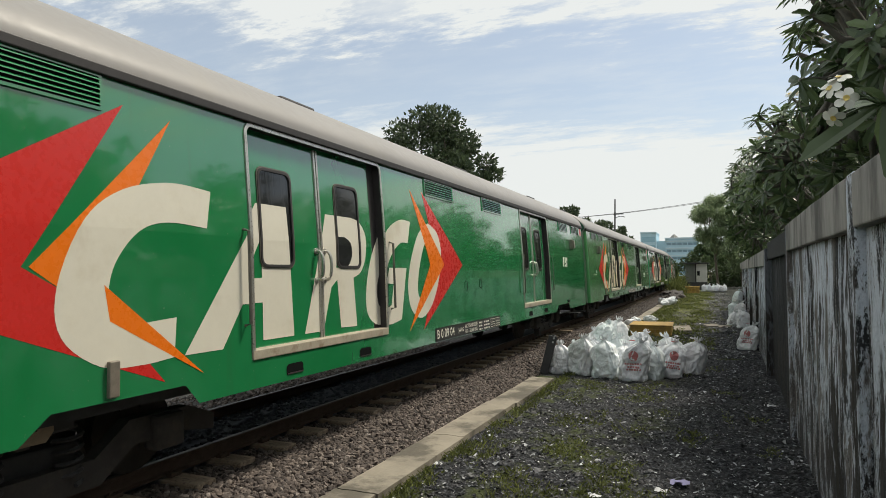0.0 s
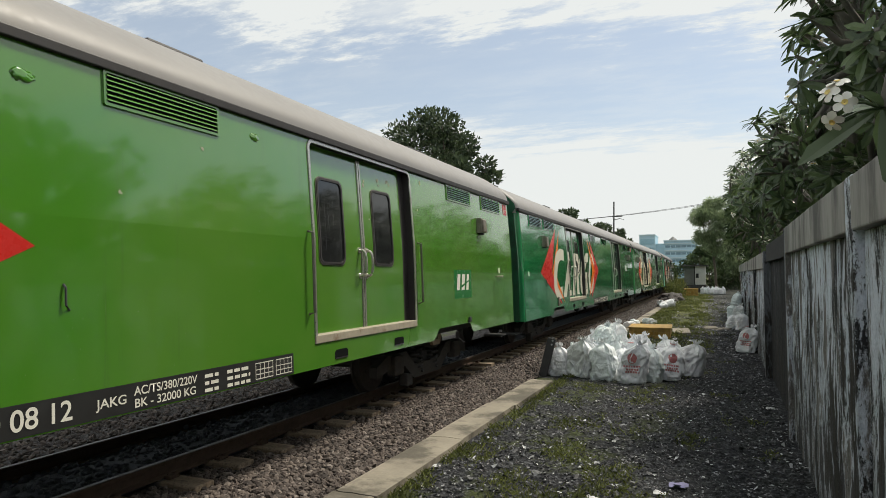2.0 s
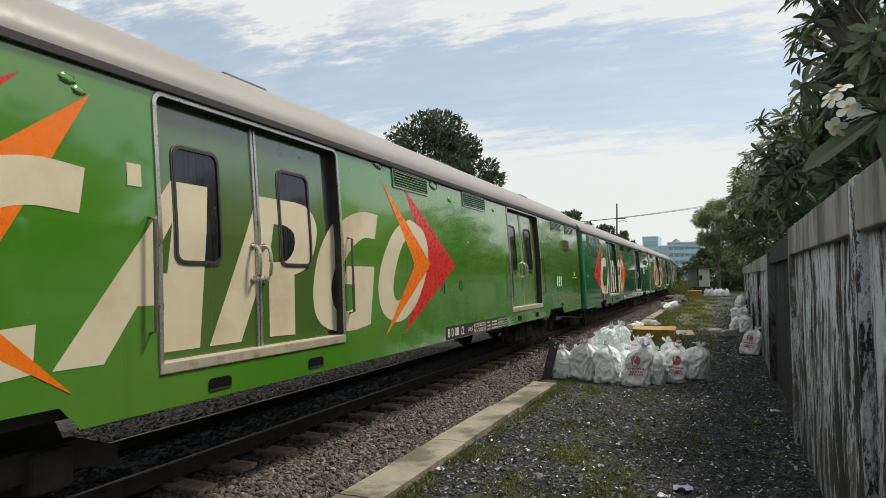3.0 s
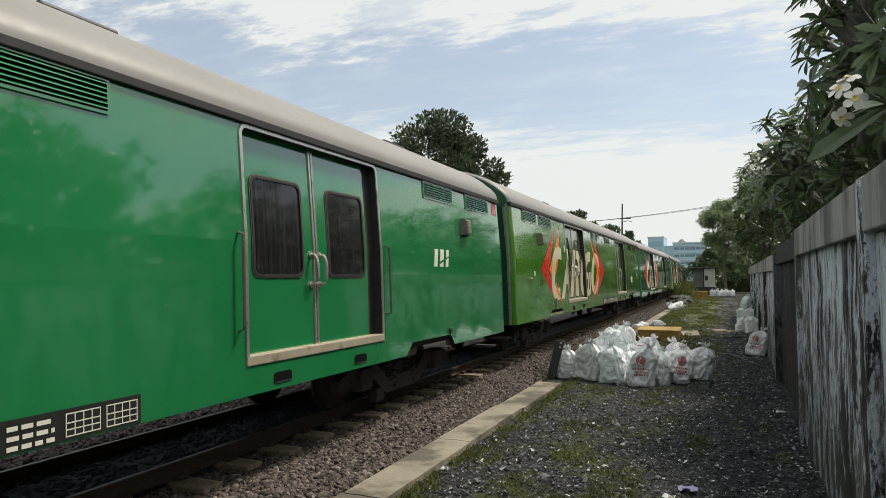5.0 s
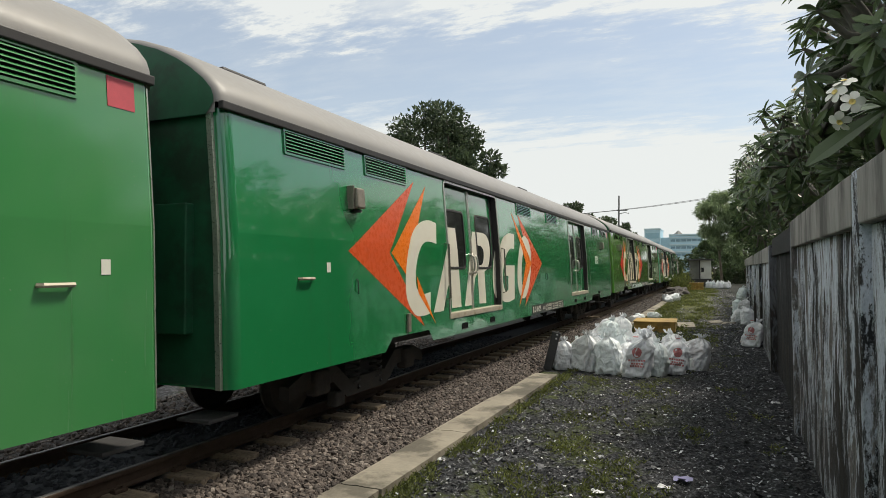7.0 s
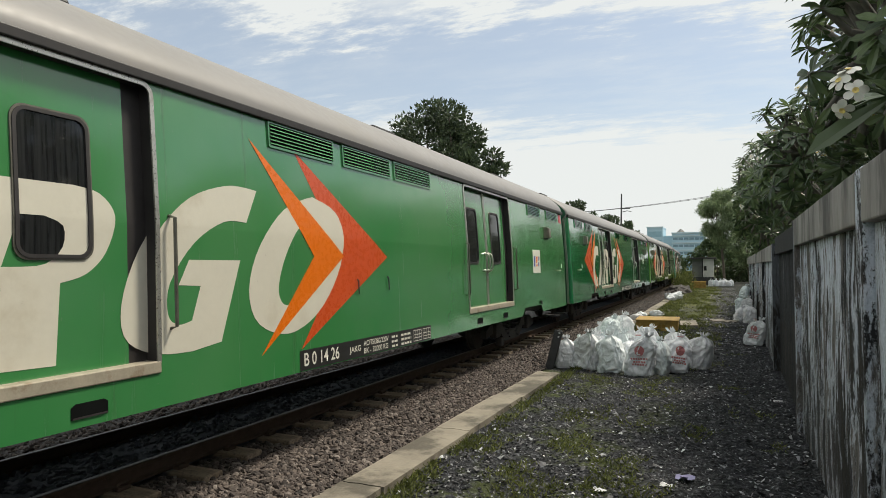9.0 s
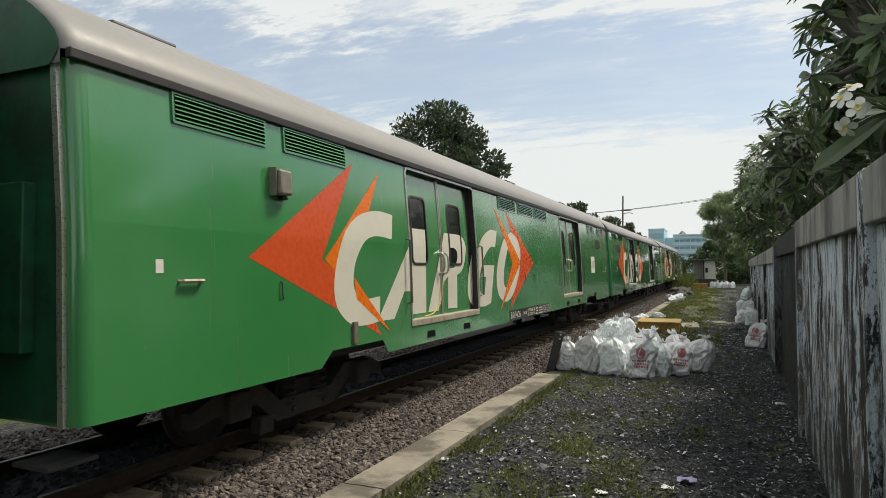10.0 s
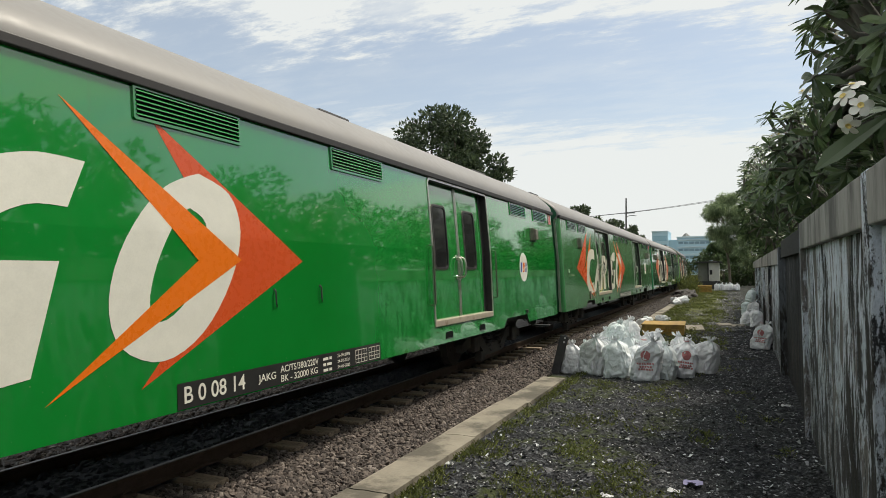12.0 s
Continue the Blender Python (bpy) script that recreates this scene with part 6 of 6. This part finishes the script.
def crate(x, y, w, d, h, label):
    c = tagged(empty("crate", pose(x, y, GROUND, 0, 0, 2)), label, "crate", group="yellow crates")
    for k in range(3):
        part("front_board", box(-w / 2, w / 2, -d / 2, -d / 2 + 0.025, k * h / 3 + 0.003, (k + 1) * h / 3 - 0.003, 0.004), M_YELLOW, c)
    part("back_board", box(-w / 2, w / 2, d / 2 - 0.025, d / 2, 0, h, 0.004), M_YELLOW, c)
    for s in (-1, 1):
        part("side_board", box(s * (w / 2 - 0.014) - 0.012, s * (w / 2 - 0.014) + 0.012, -d / 2 + 0.027, d / 2 - 0.027, 0, h, 0.004), M_YELLOW, c)
        part("batten", box(s * (w / 2 - 0.10) - 0.035, s * (w / 2 - 0.10) + 0.035, -d / 2 - 0.02, -d / 2 - 0.001, 0.0, h, 0.004), M_YELLOW, c)
    part("lid", box(-w / 2 - 0.03, w / 2 + 0.03, -d / 2 - 0.03, d / 2 + 0.03, h, h + 0.035, 0.006), M_YELLOW, c)
    bm = bmesh.new()
    for k in range(4):
        u = -0.27 + k * 0.14
        bm.faces.new([bm.verts.new((a, -d / 2 - 0.003, b)) for a, b in ((u, h * 0.35), (u + 0.1, h * 0.35), (u + 0.1, h * 0.66), (u, h * 0.66))])
    tagged(part("stencil", bm, M_STENCIL, c), kind="stuff")


crate(-1.87, 21.6, 1.22, 1.5, 0.31, "yellow painted wooden crate behind the sacks")
crate(-1.95, 63.0, 1.35, 1.2, 0.62, "yellow painted wooden crate far along the strip")


def old_post():
    p = tagged(empty("steel_post", pose(-3.12, 12.40, GROUND - 0.05, -6, 13, -8)), "dark leaning steel post at the end of the kerb", "post")
    bm = bmesh.new()
    add_box(bm, -0.085, 0.085, -0.02, 0.02, 0, 0.82, 0.012)
    add_box(bm, -0.035, 0.035, 0.02, 0.075, 0, 0.84, 0.01)
    part("upright", bm, M_UNDER, p)
    # pale discs laid on for the brightness seen through the bolt holes
    for z in (0.70, 0.78):
        part("bolt_hole_light", tube([(0.03, -0.026, z), (0.03, -0.018, z)], 0.02, 8), M_SCRAP, p)


old_post()


def loose_slab(x, y, w, d, turn, label):
    bm = box(-w / 2, w / 2, -d / 2, d / 2, 0, 0.07, 0.01)
    bmesh.ops.subdivide_edges(bm, edges=[e for e in bm.edges if e.calc_length() > 0.3], cuts=4, use_grid_fill=True)
    for v in bm.verts:
        v.co += Vector((noise.noise(v.co * 4 + Vector((x, y, 0))), noise.noise(v.co * 5), 0.3 * noise.noise(v.co * 7))) * 0.02
    o = part("concrete_slab", bm, M_KERB)
    o.matrix_basis = pose(x, y, GROUND - 0.01, 2, -3, turn)
    tagged(o, label, "slab", group="loose concrete slabs")


loose_slab(-0.12, 25.3, 0.45, 0.6, 12, "broken concrete slab lying in the moss")
loose_slab(0.32, 24.9, 0.40, 0.7, -8, "pale concrete slab lying in the moss")
loose_slab(-1.05, 23.6, 0.55, 1.4, 5, "concrete slab beside the yellow crate")
loose_slab(-2.2, 19.3, 0.5, 0.9, 14, "broken concrete slab behind the sacks")


def build_litter():
    g = np.random.default_rng(21)
    verts, faces, k = [], [], 0

    def scrap(x, y, s, vs, fs):
        n = len(vs)
        a = g.uniform(0, 6.28)
        z = ground_height(x, y) + 0.012
        for i in range(6):
            t = a + i * 1.047
            q = s * g.uniform(0.5, 1.2)
            vs.append((x + q * math.cos(t), y + q * math.sin(t) * 0.8, z + s * g.uniform(0.0, 0.55)))
        vs.append((x, y, z + s * g.uniform(0.1, 0.7)))
        fs.extend([(n + i, n + (i + 1) % 6, n + 6) for i in range(6)])
    for _ in range(520):
        x, y = g.uniform(-1.9, 0.82), 3.5 + 22 * g.uniform(0, 1) ** 1.5
        if g.uniform() > 0.35 + 0.65 * (x + 1.9) / 2.7:
            continue
        scrap(x, y, g.uniform(0.006, 0.016) * (2.2 if g.uniform() < 0.18 else 1), verts, faces)
    tagged(mesh_ob("litter", verts, faces, M_SCRAP), "scattered pale scraps of plastic and paper on soil", "litter", kind="stuff")
    for x, y, s, m, lab in ((-0.48, 6.15, 0.055, M_SCRAP, "crumpled white plastic scrap on dark soil"), (-0.33, 6.4, 0.085, M_SCRAPB, "crumpled violet plastic bag on dark soil"), (0.64, 5.85, 0.06, M_SCRAP, "torn white plastic scrap by the wall"),
                            (0.70, 10.3, 0.08, M_SCRAP, "folded white paper by the wall"), (-1.0, 5.8, 0.05, M_SCRAP, "crumpled white plastic scrap on moss"), (-2.66, 6.15, 0.04, M_SCRAP, "white scrap at the edge of the kerb")):
        for j in range(1):
            vs, fs = [], []
            n1, n2 = 7, 5
            for q in range(n1):
                for w in range(n2):
                    u, v = (q / (n1 - 1) - 0.5) * 2 * s, (w / (n2 - 1) - 0.5) * 1.4 * s
                    vs.append((x + u, y + v, ground_height(x, y) + 0.02 + 0.5 * s * abs(noise.noise(Vector((u * 60, v * 60, x)))) + 0.25 * s * noise.noise(Vector((u * 25 + 3, v * 25, y)))))
            for q in range(n1 - 1):
                for w in range(n2 - 1):
                    fs.append((q * n2 + w, q * n2 + w + 1, (q + 1) * n2 + w + 1, (q + 1) * n2 + w))
            tagged(mesh_ob("plastic_scrap", vs, fs, m, smooth=True), lab, "litter")
    # dead leaves, bark and paper trodden into the soil
    vs, fs = [], []
    for _ in range(28000):
        x, y = g.uniform(-2.7, 0.86), 3.0 + 24 * g.uniform(0, 1) ** 1.6
        z = ground_height(x, y) + 0.004
        s, a = g.uniform(0.008, 0.026) * (1.7 if g.uniform() < 0.07 else 0.85), g.uniform(0, 6.28)
        u, v = np.array([math.cos(a), math.sin(a)]) * s, np.array([-math.sin(a), math.cos(a)]) * s * g.uniform(0.3, 0.8)
        n = len(vs)
        for k, (i, j) in enumerate(((-1, 0), (-0.2, -1), (1, -0.1), (0.3, 1))):
            vs.append((x + u[0] * i + v[0] * j, y + u[1] * i + v[1] * j, z + g.uniform(-0.2, 1.1) * s))
        fs += [(n, n + 1, n + 2), (n, n + 2, n + 3)]
    for _ in range(9000):
        x, y = g.uniform(-2.4, 1.0), 16 + 48 * g.uniform(0, 1) ** 1.3
        if x < -0.5 and g.uniform() < 0.7:
            continue
        s, a = g.uniform(0.015, 0.05), g.uniform(0, 6.28)
        n, z = len(vs), ground_height(x, y) + 0.006
        for i, j in ((-1, 0), (-0.2, -0.6), (1, -0.1), (0.3, 0.6)):
            vs.append((x + s * (math.cos(a) * i - math.sin(a) * j), y + s * (math.sin(a) * i + math.cos(a) * j), z + g.uniform(0, 0.9) * s))
        fs += [(n, n + 1, n + 2), (n, n + 2, n + 3)]
    tagged(mesh_ob("leaf_litter", vs, fs, M_LITTER), "dead leaves and scraps trodden into dark soil", "litter", kind="stuff")
    # dark clods and bits of rubble in the soil
    pts = []
    for _ in range(16000):
        x, y = g.uniform(-2.65, 0.85), 3.0 + 20 * g.uniform(0, 1) ** 1.6
        pts.append((x, y, ground_height(x, y) + 0.002))
    stones("soil_clods", pts, 0.018, M_CLOD, "small clods and rubble in dark soil", "rubble", 0.5)


M_CLOD = plain("dark_clod", (0.042, 0.043, 0.048), 0.92, vary=0.85, scale=14, world_space=True)
build_litter()


def build_grass():
    """Low moss and grass tufts, thick beside the kerb and thin towards the wall."""
    g = np.random.default_rng(33)
    vs, fs = [], []
    count = 0
    while count < 15000:
        y = 3.0 + 27 * g.uniform(0, 1) ** 1.7
        x = g.uniform(-2.72, 0.6)
        dens = 1.5 * noise.noise(Vector((x * 1.6, y * 1.1, 4.0))) + 0.7 * noise.noise(Vector((x * 5, y * 4, 7.0))) + 0.05 - 0.4 * max(0, (x + 1.6) / 1.4) + (0.3 if x < -2.5 else 0)
        if g.uniform(0.0, 0.5) > dens:
            continue
        count += 1
        z = ground_height(x, y) - 0.004
        for _ in range(2):
            a = g.uniform(0, 6.28)
            h = g.uniform(0.014, 0.055) * (1.35 if x < -2.45 else 1)
            lean_out = g.uniform(0.3, 1.3) * h
            w = g.uniform(0.004, 0.010)
            dx, dy = math.cos(a), math.sin(a)
            n = len(vs)
            vs += [(x - dy * w, y + dx * w, z), (x + dy * w, y - dx * w, z), (x + dx * lean_out * 0.5, y + dy * lean_out * 0.5, z + h * 0.75), (x + dx * lean_out, y + dy * lean_out, z + h)]
            fs += [(n, n + 1, n + 2), (n + 2, n + 1, n + 3)]
    # longer moss and grass farther along the strip
    count = 0
    while count < 9000:
        x, y = g.uniform(-2.7, 0.7), g.uniform(16, 66)
        dens = 0.5 + 1.2 * noise.noise(Vector((x * 1.1, y * 0.5, 2.0))) + 0.6 * noise.noise(Vector((x * 4, y * 2, 6.0))) - 0.9 * max(0, (x + 1.1) / 1.5)
        if g.uniform() > dens:
            continue
        count += 1
        z = ground_height(x, y) - 0.004
        for _ in range(2):
            a, h, w = g.uniform(0, 6.28), g.uniform(0.03, 0.11), g.uniform(0.012, 0.03)
            dx, dy, out = math.cos(a), math.sin(a), g.uniform(0.3, 1.2) * h
            n = len(vs)
            vs += [(x - dy * w, y + dx * w, z), (x + dy * w, y - dx * w, z), (x + dx * out * 0.5, y + dy * out * 0.5, z + h * 0.75), (x + dx * out, y + dy * out, z + h)]
            fs += [(n, n + 1, n + 2), (n + 2, n + 1, n + 3)]
    tagged(mesh_ob("grass", vs, fs, M_WEED), "short mossy grass in patches on dark soil", "grass", kind="stuff")
    # rank weeds on the bank far along the strip
    c = np.stack([g.normal(-3.1, 0.35, 2600), g.uniform(57, 66, 2600), GROUND + np.abs(g.normal(0, 0.55, 2600))], 1)
    t = tagged(empty("weeds"), "rank light green weeds beside the far track", "weeds")
    leaf_cloud("foliage", c, np.tile(np.array([[0, 0, 1.0]]), (2600, 1)), 0.35, 0.12, M_WEED, t, 0.0, 5)


build_grass()


def rubble_heap():
    bm = bmesh.new()
    bmesh.ops.create_icosphere(bm, subdivisions=4, radius=1.0)
    for v in bm.verts:
        v.co = Vector((v.co.x * 0.95, v.co.y * 3.5, max(-0.05, v.co.z) * 0.55)) * (1 + 0.25 * noise.noise(v.co * 3) + 0.12 * noise.noise(v.co * 9))
    o = part("spoil_mound", bm, M_BED)
    o.matrix_basis = pose(-3.0, 52.5, GROUND)
    tagged(o, "dark heap of ballast and rubble beside the track", "heap")


rubble_heap()

# ---- hut, far building, pole and wires ----
def hut():
    h = tagged(empty("hut", pose(-1.86, 76.0, GROUND)), "small whitewashed hut with a dark flat tin roof", "hut")
    part("plinth", box(-1.1, 1.15, -1.2, 1.3, -0.1, 0.85, 0.02), M_UNDER, h)
    wall_bm = bmesh.new()
    add_box(wall_bm, 0.0, 1.12, -1.1, -0.98, 0.85, 2.82)
    add_box(wall_bm, 1.0, 1.12, -0.98, 1.2, 0.85, 2.82)
    add_box(wall_bm, -1.05, 1.0, 1.1, 1.2, 0.85, 2.82)
    part("wall", wall_bm, M_HUTW, h)
    # shade of the hut's open front, painted as a set-back grey wall
    part("grey_wall", box(-1.05, -0.002, -0.9, -0.8, 0.85, 2.82), M_HUTG, h, "open front bay, a grey wall standing for its shade")
    part("corner_post", box(-0.06, 0.06, -1.16, -1.1, -0.05, 2.82), M_UNDER, h)
    part("roof", box(-1.3, 1.4, -1.5, 1.5, 2.82, 2.95, 0.02), M_TIN, h)
    w = part("window", box(0.14, 0.42, -1.125, -1.1, 1.55, 2.05, 0.01), M_UNDER, h)
    part("pane", box(0.17, 0.39, -1.132, -1.126, 1.58, 2.02), M_GLASS, w)


hut()


def far_building():
    b = tagged(empty("office_building", pose(-21.0, 330.0, GROUND)), "pale blue office building with bands of windows", "building")
    part("wall", box(-11.7, -4.5, -6, 14, 0, 20.6, 0.05), M_BLD, b)
    part("wall", box(-4.48, -0.52, -3, 14, 0, 16.8, 0.05), M_BLD, b)
    part("wall", box(-0.5, 14.5, -4, 14, 0, 17.6, 0.05), M_BLD, b)
    part("cornice", box(-0.7, 14.8, -4.4, 14.2, 17.6, 18.3, 0.05), M_BLDW, b)
    bm = bmesh.new()
    bmesh.ops.create_cone(bm, cap_ends=True, segments=4, radius1=2.4, radius2=0.2, depth=2.0)
    bmesh.ops.translate(bm, verts=bm.verts, vec=(3.2, 3, 19.3))
    part("roof", bm, M_HUTG, b)
    part("roof", box(-11.9, -4.3, -6.2, 14.2, 20.6, 21.2, 0.05), M_BLDW, b)
    for f in range(5):
        z = 0.6 + f * 3.4
        part("band", box(-0.4, 14.6, -4.35, -4.02, z + 2.1, z + 2.7, 0.03), M_BLDW, b)
        for k in range(6):
            part("window", box(0.1 + k * 2.4, 2.2 + k * 2.4, -4.10, -4.01, z + 0.5, z + 1.6, 0.03), M_BLDG, b)
    for f in range(4):
        part("window", box(-11.2, -5.0, -6.08, -6.01, 4.0 + f * 4.1, 6.6 + f * 4.1, 0.03), M_BLD2, b)


M_BLD2 = plain("blue_curtain_glass", (0.27, 0.45, 0.55), 0.15, vary=0.15, scale=0.3)
far_building()


def pole_and_wires():
    p = tagged(empty("utility_pole", pose(-13.3, 96.0, GROUND)), "dark utility pole with a short crossarm", "pole")
    part("shaft", tube([(0, 0, -0.1), (0, 0, 6), (0.12, 0, 12.6)], 0.13, 8, [0.17, 0.14, 0.10]), M_POLE, p)
    part("crossarm", box(-0.2, 1.3, -0.06, 0.06, 10.36, 10.5, 0.01), M_POLE, p)
    part("lamp_arm", tube([(0, 0, 9.9), (0.9, 0, 10.1), (1.5, 0, 9.95)], 0.05, 6), M_POLE, p)
    for dx in (0.15, 1.1):
        pts = [(-13.3 + dx + u, 96.0 + 0.03 * u * dx, 10.32 + 0.075 * u + 0.0022 * u * u) for u in np.linspace(-14, 34, 25)]
        o = part("overhead_wire", tube(pts, 0.03, 5), M_POLE)
        tagged(o, "dark overhead wire fixed to the utility pole", "wire", group="overhead wires")


pole_and_wires()

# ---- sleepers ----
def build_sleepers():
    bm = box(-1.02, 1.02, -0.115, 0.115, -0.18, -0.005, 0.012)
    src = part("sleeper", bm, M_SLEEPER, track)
    clip = bmesh.new()
    for x in (-0.68, -0.45, 0.45, 0.68):
        add_box(clip, x - 0.035, x + 0.035, -0.06, 0.06, -0.006, 0.03, 0.008)
        add_tube(clip, [(x, -0.05, 0.03), (x, -0.02, 0.05), (x, 0.03, 0.045)], 0.012, 5)
    cl = part("rail_clip", clip, M_RAIL, track)
    r = random.Random(15)
    k = 0
    for i in range(290):
        s = -8.0 + 0.62 * i
        p, a = track_point(s)
        if i == 0:
            o, c = src, cl
        else:
            o, c = new("sleeper", src.data), new("rail_clip", cl.data)
            o.parent = c.parent = track
        jog = r.uniform(-0.05, 0.05)
        o.matrix_basis = pose(p.x + jog, p.y, r.uniform(-0.006, 0.006), 0, 0, math.degrees(a) + r.uniform(-1.2, 1.2))
        c.matrix_basis = pose(p.x, p.y, 0, 0, 0, math.degrees(a))


build_sleepers()


# ---- what moves ----
def motions():
    for car, k in train:
        walk(car, [(t, wagon_pose(t, k)) for t in range(13)])
    steps = [f / FPS for f in range(0, 361, 2)]
    for w, dy in wheel_parts:
        walk(w, [(t, pose(0, dy, WHEEL_R + RAIL_Z, -math.degrees((train_s(t) - 20) / WHEEL_R))) for t in steps])

    # the overhanging branch nods in the wind: seconds, degrees
    nod = [(0, 0.0), (0.5, 1.5), (1, 1.3), (1.5, 1.5), (2, 0.2), (2.5, 1.0), (3, 1.0), (4, 0.5), (5, -0.7), (5.5, 0.0), (6, 1.9), (6.5, 0.6), (7, 1.4), (8, 0.3), (9, -0.3), (9.5, 0.8), (10, 2.4), (10.5, -1.3), (11, -1.5), (11.5, 1.0), (12, 1.9)]
    walk(branch, [(t, pose(BRANCH_AT[0], BRANCH_AT[1], BRANCH_AT[2] - 0.013 * a, 0, -a, 0)) for t, a in nod])


motions()
